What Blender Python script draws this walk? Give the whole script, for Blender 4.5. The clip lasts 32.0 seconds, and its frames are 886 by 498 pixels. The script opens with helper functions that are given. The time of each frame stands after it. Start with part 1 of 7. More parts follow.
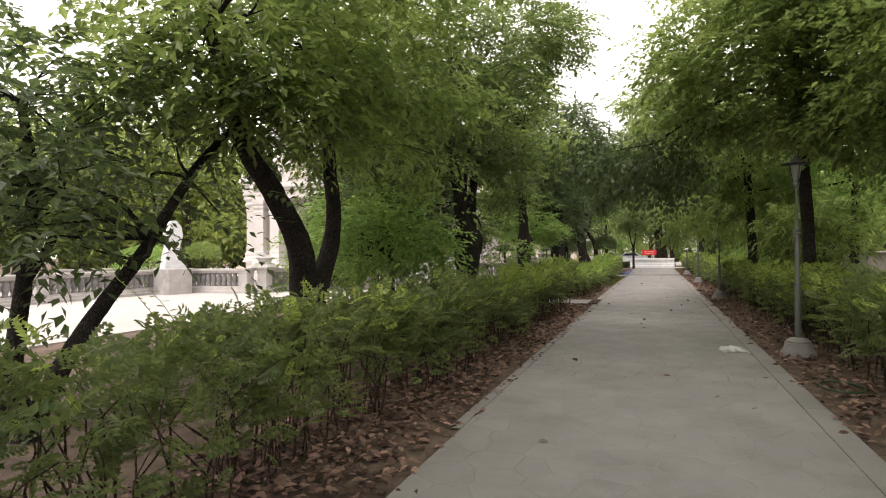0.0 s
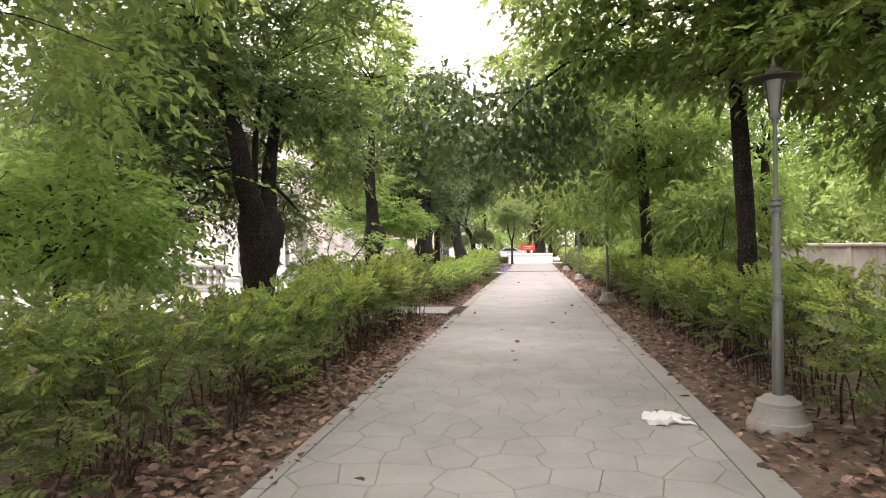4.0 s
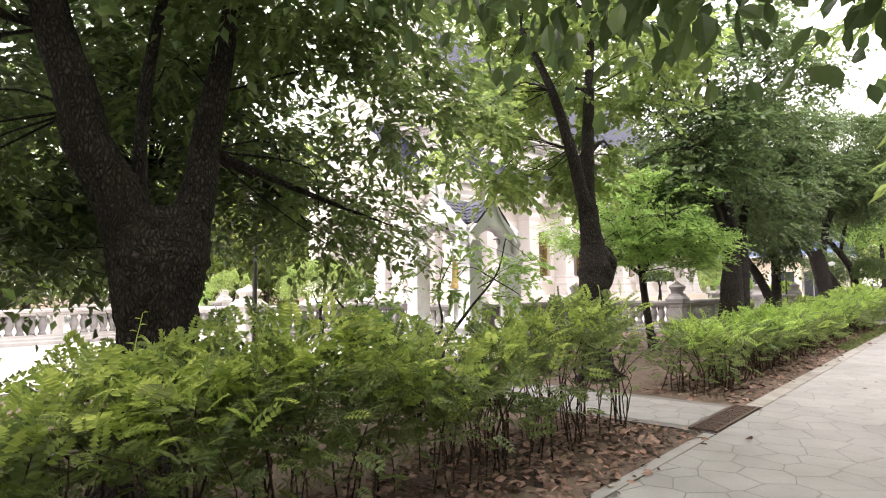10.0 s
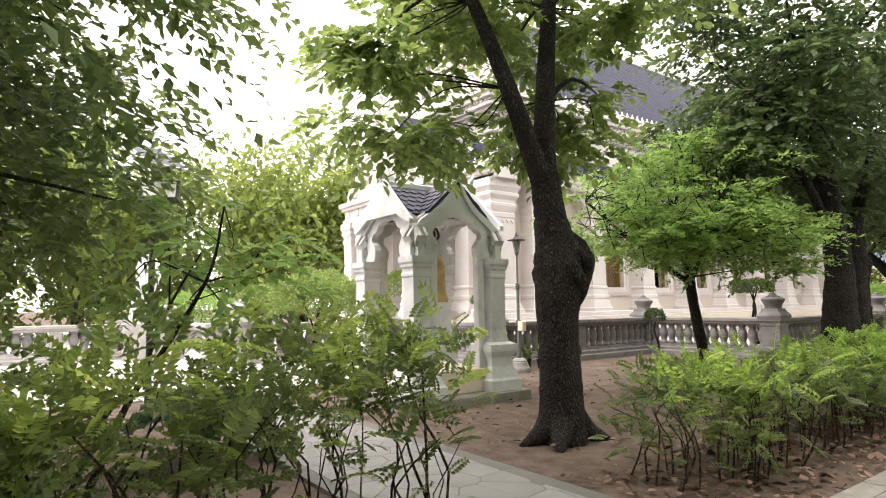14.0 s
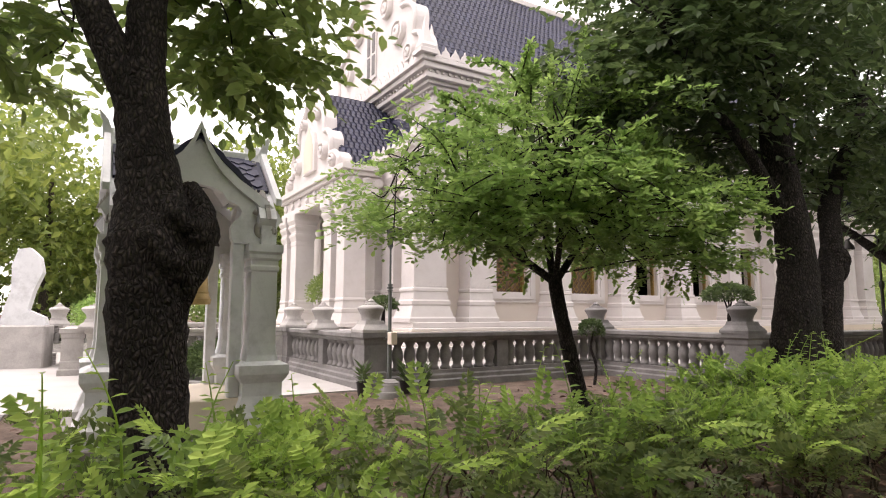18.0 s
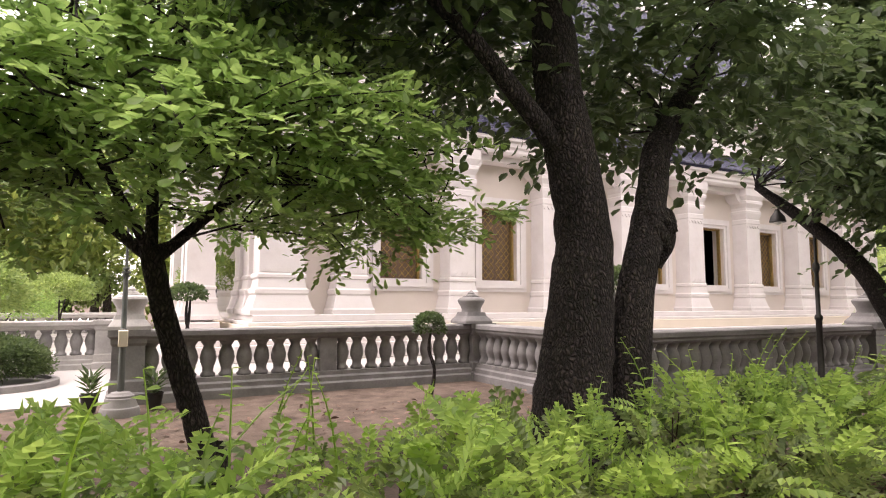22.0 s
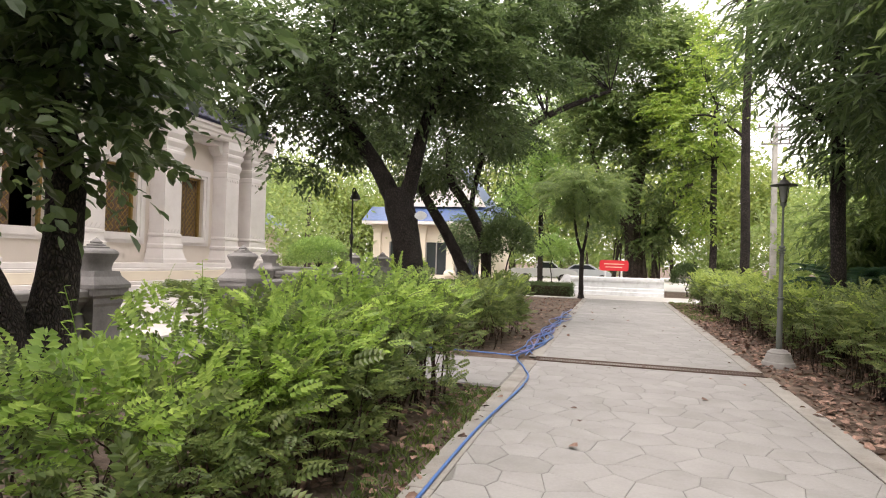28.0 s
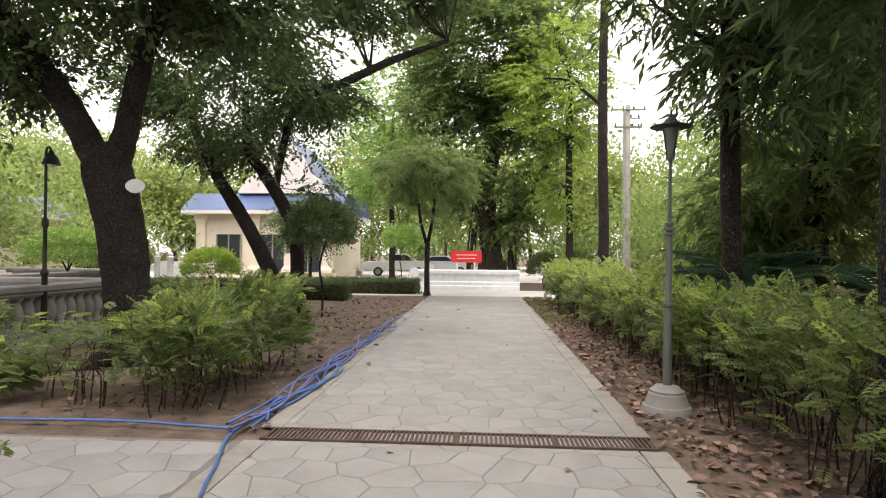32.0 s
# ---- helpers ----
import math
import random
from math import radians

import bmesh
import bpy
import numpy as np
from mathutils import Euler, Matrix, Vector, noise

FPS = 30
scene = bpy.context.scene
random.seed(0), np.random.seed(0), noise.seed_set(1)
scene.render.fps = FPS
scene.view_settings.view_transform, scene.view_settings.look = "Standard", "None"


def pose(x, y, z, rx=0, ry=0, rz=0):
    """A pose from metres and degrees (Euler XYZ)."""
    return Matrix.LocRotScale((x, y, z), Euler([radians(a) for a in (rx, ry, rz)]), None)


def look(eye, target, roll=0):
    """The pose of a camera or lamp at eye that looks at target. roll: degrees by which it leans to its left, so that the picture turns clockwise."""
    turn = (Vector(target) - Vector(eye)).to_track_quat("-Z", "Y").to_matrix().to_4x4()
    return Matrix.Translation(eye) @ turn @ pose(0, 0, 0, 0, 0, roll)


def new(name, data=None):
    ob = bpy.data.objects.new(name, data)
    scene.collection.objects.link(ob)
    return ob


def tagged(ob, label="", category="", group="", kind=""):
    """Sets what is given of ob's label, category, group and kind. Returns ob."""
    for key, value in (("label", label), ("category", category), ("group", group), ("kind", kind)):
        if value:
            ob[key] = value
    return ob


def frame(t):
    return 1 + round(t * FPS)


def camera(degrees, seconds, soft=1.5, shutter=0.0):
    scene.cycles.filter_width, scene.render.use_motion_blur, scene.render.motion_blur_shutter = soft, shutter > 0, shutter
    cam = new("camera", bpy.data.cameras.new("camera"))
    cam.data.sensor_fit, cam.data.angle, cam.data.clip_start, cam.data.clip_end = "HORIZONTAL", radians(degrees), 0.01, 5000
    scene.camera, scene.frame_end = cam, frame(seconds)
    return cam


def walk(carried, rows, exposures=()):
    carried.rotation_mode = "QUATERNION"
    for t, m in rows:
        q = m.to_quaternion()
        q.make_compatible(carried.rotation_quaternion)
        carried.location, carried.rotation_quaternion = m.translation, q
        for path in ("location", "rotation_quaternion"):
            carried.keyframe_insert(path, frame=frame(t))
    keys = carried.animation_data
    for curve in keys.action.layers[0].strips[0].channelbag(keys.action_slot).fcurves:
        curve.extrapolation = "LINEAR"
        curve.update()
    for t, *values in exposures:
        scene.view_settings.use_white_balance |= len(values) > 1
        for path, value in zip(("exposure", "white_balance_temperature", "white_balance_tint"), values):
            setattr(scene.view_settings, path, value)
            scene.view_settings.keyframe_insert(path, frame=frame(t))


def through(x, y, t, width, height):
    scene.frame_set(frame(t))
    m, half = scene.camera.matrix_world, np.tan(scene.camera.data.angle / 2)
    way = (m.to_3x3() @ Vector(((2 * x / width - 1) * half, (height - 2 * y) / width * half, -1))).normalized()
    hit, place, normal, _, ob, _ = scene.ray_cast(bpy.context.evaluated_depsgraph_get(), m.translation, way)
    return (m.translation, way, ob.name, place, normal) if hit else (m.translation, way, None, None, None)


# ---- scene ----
cam = camera(73.4, 32.0, 1.1)
PATH = [
    (0, (0.156, -1.214, 1.619), (-0.517, 0.669, 1.634), -0.6),
    (0.5, (0.141, -0.553, 1.58), (-0.333, 1.39, 1.591), -0.2),
    (1, (0.124, 0.08, 1.58), (-0.213, 2.051, 1.597), -0.1),
    (1.5, (0.104, 0.71, 1.573), (-0.16, 2.693, 1.596), -0.2),
    (2, (0.138, 1.343, 1.563), (-0.083, 3.33, 1.582), -0.4),
    (2.5, (0.135, 1.961, 1.558), (-0.069, 3.951, 1.567), -0.5),
    (3, (0.178, 2.613, 1.553), (-0.031, 4.602, 1.549), -0.4),
    (3.5, (0.181, 3.235, 1.562), (-0.062, 5.22, 1.556), -0.7),
    (5.5, (0.268, 5.642, 1.513), (-0.208, 7.584, 1.518), -0.1),
    (6, (0.333, 6.279, 1.516), (-0.166, 8.216, 1.512), -0.0),
    (6.5, (0.42, 6.898, 1.52), (-0.129, 8.821, 1.506), 0.1),
    (7, (0.454, 7.517, 1.532), (-0.189, 9.41, 1.521), -0.0),
    (7.5, (0.504, 8.116, 1.541), (-0.272, 9.959, 1.549), 0.0),
    (8, (0.506, 8.742, 1.546), (-0.417, 10.516, 1.582), 0.2),
    (8.5, (0.535, 9.331, 1.544), (-0.524, 11.026, 1.604), 0.5),
    (9, (0.509, 9.943, 1.541), (-0.664, 11.561, 1.624), 0.5),
    (9.5, (0.55, 10.537, 1.544), (-0.712, 12.086, 1.651), -0.0),
    (10, (0.562, 11.14, 1.543), (-0.774, 12.623, 1.675), -0.6),
    (10.5, (0.55, 11.731, 1.55), (-0.842, 13.161, 1.695), -0.7),
    (11, (0.529, 12.292, 1.542), (-0.923, 13.658, 1.707), -0.8),
    (11.5, (0.49, 12.844, 1.535), (-1.01, 14.155, 1.708), -0.6),
    (12, (0.439, 13.37, 1.533), (-1.103, 14.632, 1.705), -0.3),
    (12.5, (0.424, 13.918, 1.532), (-1.141, 15.151, 1.705), -0.4),
    (13, (0.348, 14.436, 1.521), (-1.226, 15.657, 1.69), -0.3),
    (13.5, (0.298, 14.993, 1.507), (-1.291, 16.194, 1.68), -0.7),
    (15.5, (0.236, 17.245, 1.416), (-1.405, 18.366, 1.633), -0.1),
    (16, (0.208, 17.835, 1.409), (-1.436, 18.953, 1.627), -0.1),
    (16.5, (0.135, 18.434, 1.412), (-1.517, 19.54, 1.626), -0.0),
    (17, (0.064, 19.04, 1.413), (-1.604, 20.124, 1.62), -0.0),
    (17.5, (-0.019, 19.621, 1.414), (-1.704, 20.678, 1.62), -0.1),
    (18, (-0.075, 20.22, 1.422), (-1.775, 21.25, 1.638), 0.1),
    (18.5, (-0.155, 20.787, 1.43), (-1.868, 21.792, 1.663), 0.1),
    (19, (-0.21, 21.406, 1.442), (-1.936, 22.385, 1.693), 0.1),
    (19.5, (-0.256, 21.994, 1.463), (-1.993, 22.952, 1.719), 0.0),
    (20, (-0.3, 22.57, 1.478), (-2.042, 23.524, 1.721), -0.1),
    (20.5, (-0.324, 23.134, 1.494), (-2.066, 24.094, 1.705), 0.1),
    (21, (-0.386, 23.773, 1.497), (-2.13, 24.735, 1.682), 0.1),
    (21.5, (-0.407, 24.35, 1.492), (-2.154, 25.308, 1.663), 0.1),
    (22, (-0.431, 24.916, 1.489), (-2.189, 25.854, 1.665), 0.1),
    (22.5, (-0.436, 25.504, 1.481), (-2.205, 26.418, 1.665), 0.1),
    (23, (-0.503, 26.034, 1.482), (-2.266, 26.959, 1.672), -0.0),
    (23.5, (-0.548, 26.623, 1.473), (-2.278, 27.611, 1.653), -0.3),
    (24, (-0.588, 27.222, 1.468), (-2.247, 28.327, 1.626), 0.2),
    (24.5, (-0.609, 27.831, 1.461), (-2.151, 29.098, 1.592), 0.6),
    (25, (-0.624, 28.432, 1.449), (-2.021, 29.858, 1.558), 1.1),
    (25.5, (-0.63, 28.998, 1.434), (-1.872, 30.563, 1.526), 1.6),
    (26, (-0.612, 29.518, 1.419), (-1.712, 31.186, 1.501), 1.9),
    (26.5, (-0.57, 30.072, 1.426), (-1.54, 31.82, 1.5), 1.9),
    (28.5, (-0.341, 32.349, 1.604), (-0.75, 34.307, 1.622), 1.6),
    (29, (-0.253, 32.906, 1.607), (-0.515, 34.889, 1.614), 1.4),
    (29.5, (-0.179, 33.452, 1.609), (-0.32, 35.447, 1.618), 1.4),
    (30, (-0.073, 34.011, 1.599), (-0.143, 36.009, 1.616), 1.5),
    (30.5, (-0.035, 34.596, 1.601), (-0.08, 36.596, 1.629), 1.4),
    (31, (0.058, 35.175, 1.604), (-0.006, 37.174, 1.633), 1.1),
    (31.5, (0.108, 35.77, 1.605), (0.01, 37.768, 1.631), 0.8),
    (32, (0.259, 36.325, 1.603), (0.128, 38.321, 1.62), 0.5),
]
walk(cam, [(t, look(eye, target, roll)) for t, eye, target, roll in PATH],
     [(0.0, 0.4, 6800, 20), (1.5, 0.85, 6850, 22), (3.5, 1.35, 6800, 25), (6.0, 1.85, 6450, 27), (7.5, 1.85, 6450, 26), (9.0, 1.6, 6550, 24), (10.5, 1.4, 6600, 19), (12.0, 1.15, 6700, 17), (14.0, 1.0, 6700, 17), (16.0, 0.45, 6650, 22), (19.0, 0.65, 6650, 24), (22.0, 1.05, 6750, 26), (25.0, 1.05, 6800, 20), (28.5, 0.8, 6700, 19), (32.0, 0.65, 6700, 17)])

# ---- world, sun, exposure ----
world = bpy.data.worlds.new("world")
scene.world = world
world.use_nodes = True
wn, wl = world.node_tree.nodes, world.node_tree.links
sky = wn.new("ShaderNodeTexSky")
sky.sky_type, sky.sun_disc = "NISHITA", False
sky.sun_elevation, sky.sun_rotation = radians(62), radians(200)
sky.dust_density, sky.air_density, sky.ozone_density = 2.0, 1.0, 0.5
haze = wn.new("ShaderNodeMix")
haze.data_type = "RGBA"
haze.inputs["Factor"].default_value = 0.72
wl.new(sky.outputs[0], haze.inputs["A"])
wtc, wsep, wgrad, wmul = wn.new("ShaderNodeTexCoord"), wn.new("ShaderNodeSeparateXYZ"), wn.new("ShaderNodeMath"), wn.new("ShaderNodeVectorMath")
wgrad.operation, wgrad.use_clamp, wmul.operation = "MULTIPLY_ADD", False, "SCALE"
wgrad.inputs[1].default_value, wgrad.inputs[2].default_value = 0.75, 0.65
wmul.inputs[0].default_value = (14.0, 13.8, 12.8)
wl.new(wtc.outputs["Generated"], wsep.inputs[0])
wl.new(wsep.outputs["Z"], wgrad.inputs[0])
wl.new(wgrad.outputs[0], wmul.inputs["Scale"])
wl.new(wmul.outputs[0], haze.inputs["B"])
wl.new(haze.outputs["Result"], wn["Background"].inputs[0])
wn["Background"].inputs[1].default_value = 0.15
sun = new("sun", bpy.data.lights.new("sun", "SUN"))
sun.data.energy, sun.data.angle, sun.data.color = 1.2, radians(25), (1.0, 0.96, 0.9)
sun.matrix_world = look((0, 0, 40), (0 - 12 * math.sin(radians(200)), -12 * math.cos(radians(200)) * 1.0, 40 - 12 * math.tan(radians(62))))

rng = np.random.default_rng(7)


# ---- materials ----
def mat(name, rgb, rough=0.7, vary=0.25, scale=6.0, fine=60.0, bump=0.3, metal=0.0, dirt=None, dirt_scale=1.5, dirt_amount=0.5, island=0.0, objrand=0.0, spec=0.5):
    m = bpy.data.materials.new(name)
    m.use_nodes = True
    n, l = m.node_tree.nodes, m.node_tree.links
    b = n["Principled BSDF"]
    b.inputs["Roughness"].default_value, b.inputs["Metallic"].default_value = rough, metal
    b.inputs["Specular IOR Level"].default_value = spec
    tc = n.new("ShaderNodeTexCoord")
    src = tc.outputs["Object"]
    if objrand:
        info = n.new("ShaderNodeObjectInfo")
        add = n.new("ShaderNodeVectorMath")
        add.operation = "ADD"
        mul = n.new("ShaderNodeMath")
        mul.operation, mul.inputs[1].default_value = "MULTIPLY", 37.0
        l.new(info.outputs["Random"], mul.inputs[0])
        l.new(src, add.inputs[0])
        l.new(mul.outputs[0], add.inputs[1])
        src = add.outputs[0]
    big = n.new("ShaderNodeTexNoise")
    big.inputs["Scale"].default_value, big.inputs["Detail"].default_value = scale, 5
    small = n.new("ShaderNodeTexNoise")
    small.inputs["Scale"].default_value, small.inputs["Detail"].default_value = fine, 4
    l.new(src, big.inputs["Vector"])
    l.new(src, small.inputs["Vector"])
    mix = n.new("ShaderNodeMath")
    mix.operation = "MULTIPLY_ADD"
    mix.inputs[1].default_value = 0.45
    l.new(small.outputs["Fac"], mix.inputs[0])
    l.new(big.outputs["Fac"], mix.inputs[2])
    ramp = n.new("ShaderNodeValToRGB")
    e = ramp.color_ramp.elements
    e[0].position, e[1].position = 0.45, 1.0
    e[0].color = (*[c * (1 - vary) for c in rgb], 1)
    e[1].color = (*[min(1, c * (1 + vary)) for c in rgb], 1)
    l.new(mix.outputs[0], ramp.inputs[0])
    out = ramp.outputs[0]
    if dirt:
        d = n.new("ShaderNodeTexNoise")
        d.inputs["Scale"].default_value, d.inputs["Detail"].default_value, d.inputs["Roughness"].default_value = dirt_scale, 8, 0.7
        l.new(src, d.inputs["Vector"])
        dr = n.new("ShaderNodeValToRGB")
        dr.color_ramp.elements[0].position, dr.color_ramp.elements[1].position = 0.48, 0.72
        dr.color_ramp.elements[1].color = (dirt_amount, dirt_amount, dirt_amount, 1)
        l.new(d.outputs["Fac"], dr.inputs[0])
        mx = n.new("ShaderNodeMix")
        mx.data_type = "RGBA"
        l.new(dr.outputs[0], mx.inputs["Factor"])
        l.new(out, mx.inputs["A"])
        mx.inputs["B"].default_value = (*dirt, 1)
        out = mx.outputs["Result"]
    if island or objrand:
        hs = n.new("ShaderNodeHueSaturation")
        mr = n.new("ShaderNodeMapRange")
        amt = island or objrand
        mr.inputs["To Min"].default_value, mr.inputs["To Max"].default_value = 1 - amt, 1 + amt
        if island:
            g = n.new("ShaderNodeNewGeometry")
            l.new(g.outputs["Random Per Island"], mr.inputs["Value"])
        else:
            l.new(info.outputs["Random"], mr.inputs["Value"])
        l.new(mr.outputs[0], hs.inputs["Value"])
        l.new(out, hs.inputs["Color"])
        out = hs.outputs[0]
    l.new(out, b.inputs["Base Color"])
    if bump:
        bp = n.new("ShaderNodeBump")
        bp.inputs["Strength"].default_value, bp.inputs["Distance"].default_value = bump, 0.02
        l.new(mix.outputs[0], bp.inputs["Height"])
        l.new(bp.outputs[0], b.inputs["Normal"])
    return m


def leaf_mat(name, low, high, through=0.45, rough=0.38):
    """Leaves: colour by leaf, light passes through them."""
    m = bpy.data.materials.new(name)
    m.use_nodes = True
    n, l = m.node_tree.nodes, m.node_tree.links
    b = n["Principled BSDF"]
    b.inputs["Roughness"].default_value = rough
    b.inputs["Specular IOR Level"].default_value = 0.5
    g = n.new("ShaderNodeNewGeometry")
    ramp = n.new("ShaderNodeValToRGB")
    e = ramp.color_ramp.elements
    e[0].color, e[1].color = (*low, 1), (*high, 1)
    mid = e.new(0.55)
    mid.color = (*[(a * 0.6 + c * 0.4) for a, c in zip(low, high)], 1)
    tc = n.new("ShaderNodeTexCoord")
    ns = n.new("ShaderNodeTexNoise")
    ns.inputs["Scale"].default_value = 1.3
    l.new(tc.outputs["Object"], ns.inputs["Vector"])
    ad = n.new("ShaderNodeMath")
    ad.operation, ad.inputs[1].default_value = "MULTIPLY_ADD", 0.55
    l.new(g.outputs["Random Per Island"], ad.inputs[0])
    sb = n.new("ShaderNodeMath")
    sb.operation, sb.inputs[1].default_value = "SUBTRACT", 0.25
    l.new(ns.outputs["Fac"], sb.inputs[0])
    l.new(sb.outputs[0], ad.inputs[2])
    l.new(ad.outputs[0], ramp.inputs[0])
    l.new(ramp.outputs[0], b.inputs["Base Color"])
    tr = n.new("ShaderNodeBsdfTranslucent")
    hs = n.new("ShaderNodeHueSaturation")
    hs.inputs["Hue"].default_value, hs.inputs["Saturation"].default_value, hs.inputs["Value"].default_value = 0.49, 1.0, 1.8
    l.new(ramp.outputs[0], hs.inputs["Color"])
    l.new(hs.outputs[0], tr.inputs["Color"])
    mx = n.new("ShaderNodeMixShader")
    mx.inputs[0].default_value = through
    l.new(b.outputs[0], mx.inputs[1])
    l.new(tr.outputs[0], mx.inputs[2])
    l.new(mx.outputs[0], n["Material Output"].inputs["Surface"])
    return m


def bark_mat(name, rgb, vary=0.5):
    m = mat(name, rgb, rough=0.85, vary=vary, scale=3.0, fine=22.0, bump=0.0, spec=0.25)
    n, l = m.node_tree.nodes, m.node_tree.links
    b = n["Principled BSDF"]
    tc = n.new("ShaderNodeTexCoord")
    wob = n.new("ShaderNodeTexNoise")
    wob.inputs["Scale"].default_value, wob.inputs["Detail"].default_value = 5.0, 4
    l.new(tc.outputs["Object"], wob.inputs["Vector"])
    sc = n.new("ShaderNodeVectorMath")
    sc.operation, sc.inputs["Scale"].default_value = "SCALE", 0.12
    l.new(wob.outputs["Color"], sc.inputs[0])
    ad = n.new("ShaderNodeVectorMath")
    ad.operation = "ADD"
    l.new(tc.outputs["Object"], ad.inputs[0])
    l.new(sc.outputs[0], ad.inputs[1])
    mp = n.new("ShaderNodeMapping")
    mp.inputs["Scale"].default_value = (38, 38, 15)
    vo = n.new("ShaderNodeTexVoronoi")
    vo.inputs["Scale"].default_value = 1.0
    vo.feature = "DISTANCE_TO_EDGE"
    l.new(ad.outputs[0], mp.inputs["Vector"])
    l.new(mp.outputs[0], vo.inputs["Vector"])
    rr = n.new("ShaderNodeValToRGB")
    rr.color_ramp.elements[0].position, rr.color_ramp.elements[1].position = 0.03, 0.42
    rr.color_ramp.elements[0].color, rr.color_ramp.elements[1].color = (0.45, 0.45, 0.45, 1), (2.4, 2.3, 2.2, 1)
    l.new(vo.outputs["Distance"], rr.inputs[0])
    mu = n.new("ShaderNodeMix")
    mu.data_type, mu.blend_type = "RGBA", "MULTIPLY"
    mu.inputs["Factor"].default_value = 1.0
    old = b.inputs["Base Color"].links[0].from_socket
    l.new(old, mu.inputs["A"])
    l.new(rr.outputs[0], mu.inputs["B"])
    l.new(mu.outputs["Result"], b.inputs["Base Color"])
    bp = n.new("ShaderNodeBump")
    bp.inputs["Strength"].default_value, bp.inputs["Distance"].default_value = 1.0, 0.06
    l.new(vo.outputs["Distance"], bp.inputs["Height"])
    l.new(bp.outputs[0], b.inputs["Normal"])
    return m


M_PATH = mat("stamped_concrete", (0.245, 0.236, 0.23), 0.8, 0.16, 1.6, 45, 0.25, dirt=(0.165, 0.16, 0.15), dirt_scale=0.55, dirt_amount=0.75, objrand=0.05)
M_JOINT = mat("path_joint", (0.145, 0.138, 0.13), 0.9, 0.15, 5, 60, 0.3)
M_BORDER = mat("path_border", (0.25, 0.235, 0.215), 0.85, 0.2, 3, 50, 0.3, dirt=(0.15, 0.125, 0.105), dirt_scale=1.6, dirt_amount=0.85, objrand=0.06)
M_PLAZA = mat("plaza_concrete", (0.43, 0.41, 0.39), 0.8, 0.12, 1.2, 40, 0.2, dirt=(0.36, 0.34, 0.31), dirt_scale=0.7, dirt_amount=0.5)
M_EARTH = mat("bare_earth", (0.12, 0.09, 0.072), 0.95, 0.5, 4.0, 28, 1.0, dirt=(0.2, 0.155, 0.12), dirt_scale=0.8, dirt_amount=0.7, spec=0.1)
M_WHITE = mat("white_lime_wash", (0.66, 0.62, 0.60), 0.75, 0.07, 1.5, 50, 0.14, dirt=(0.5, 0.45, 0.41), dirt_scale=1.1, dirt_amount=0.45)
M_WHITE2 = mat("white_paint", (0.66, 0.67, 0.68), 0.6, 0.08, 3.0, 60, 0.15, dirt=(0.3, 0.3, 0.3), dirt_scale=2.6, dirt_amount=0.55)
M_CREAM = mat("cream_wall", (0.68, 0.6, 0.49), 0.8, 0.06, 1.2, 40, 0.1, dirt=(0.6, 0.52, 0.42), dirt_scale=1.0, dirt_amount=0.4)
M_GREYSTONE = mat("grey_cement_render", (0.21, 0.20, 0.195), 0.85, 0.25, 2.0, 35, 0.35, dirt=(0.09, 0.085, 0.08), dirt_scale=1.6, dirt_amount=0.75, objrand=0.08)
M_TILE = mat("dark_blue_glazed_tile", (0.018, 0.02, 0.045), 0.5, 0.3, 8, 40, 0.1, objrand=0.3, spec=0.35)
M_TILE_S = mat("dark_blue_glazed_tile_field", (0.018, 0.02, 0.045), 0.5, 0.3, 8, 40, 0.1, island=0.3, spec=0.35)
M_GOLD = mat("gilded_bronze", (0.46, 0.33, 0.13), 0.5, 0.25, 5, 50, 0.15, metal=0.45, dirt=(0.2, 0.14, 0.05), dirt_scale=4, dirt_amount=0.6)
M_BRONZE = mat("dark_bronze", (0.10, 0.075, 0.045), 0.5, 0.3, 8, 50, 0.2, metal=0.7)
M_GILT = mat("gilded_lattice", (0.30, 0.20, 0.06), 0.5, 0.3, 12, 70, 0.2, metal=0.4)
M_SHUTTER = mat("dark_wood_shutter", (0.10, 0.06, 0.035), 0.55, 0.35, 6, 60, 0.2)
# near-black that paints in shade: inside the hall, under the drain bars
M_DARK = mat("shade_black", (0.02, 0.018, 0.016), 0.9, 0.2, 3, 20, 0.0)
M_IRON = mat("grey_green_painted_metal", (0.11, 0.12, 0.112), 0.5, 0.15, 5, 60, 0.12, metal=0.2, dirt=(0.13, 0.12, 0.1), dirt_scale=5, dirt_amount=0.6)
M_DARKIRON = mat("dark_painted_iron", (0.035, 0.033, 0.03), 0.5, 0.3, 8, 60, 0.15, metal=0.5)
M_RUST = mat("rusty_grate", (0.085, 0.055, 0.042), 0.8, 0.4, 9, 60, 0.3, metal=0.3)
M_GLASSY = mat("frosted_lamp_glass", (0.62, 0.62, 0.58), 0.2, 0.05, 4, 30, 0.02)
M_RED = mat("red_sign_paint", (0.55, 0.02, 0.03), 0.5, 0.1, 3, 40, 0.05)
M_SIGNTEXT = mat("pale_sign_lettering", (0.75, 0.6, 0.45), 0.6, 0.05, 3, 40, 0.0)
M_HOSE = mat("blue_hose", (0.05, 0.13, 0.36), 0.45, 0.15, 4, 40, 0.05)
M_HOSE2 = mat("faded_hose", (0.12, 0.12, 0.28), 0.5, 0.15, 4, 40, 0.05)
M_DRYLEAF = mat("fallen_leaves", (0.18, 0.115, 0.09), 0.8, 0.5, 5, 40, 0.0, island=0.65, spec=0.2)
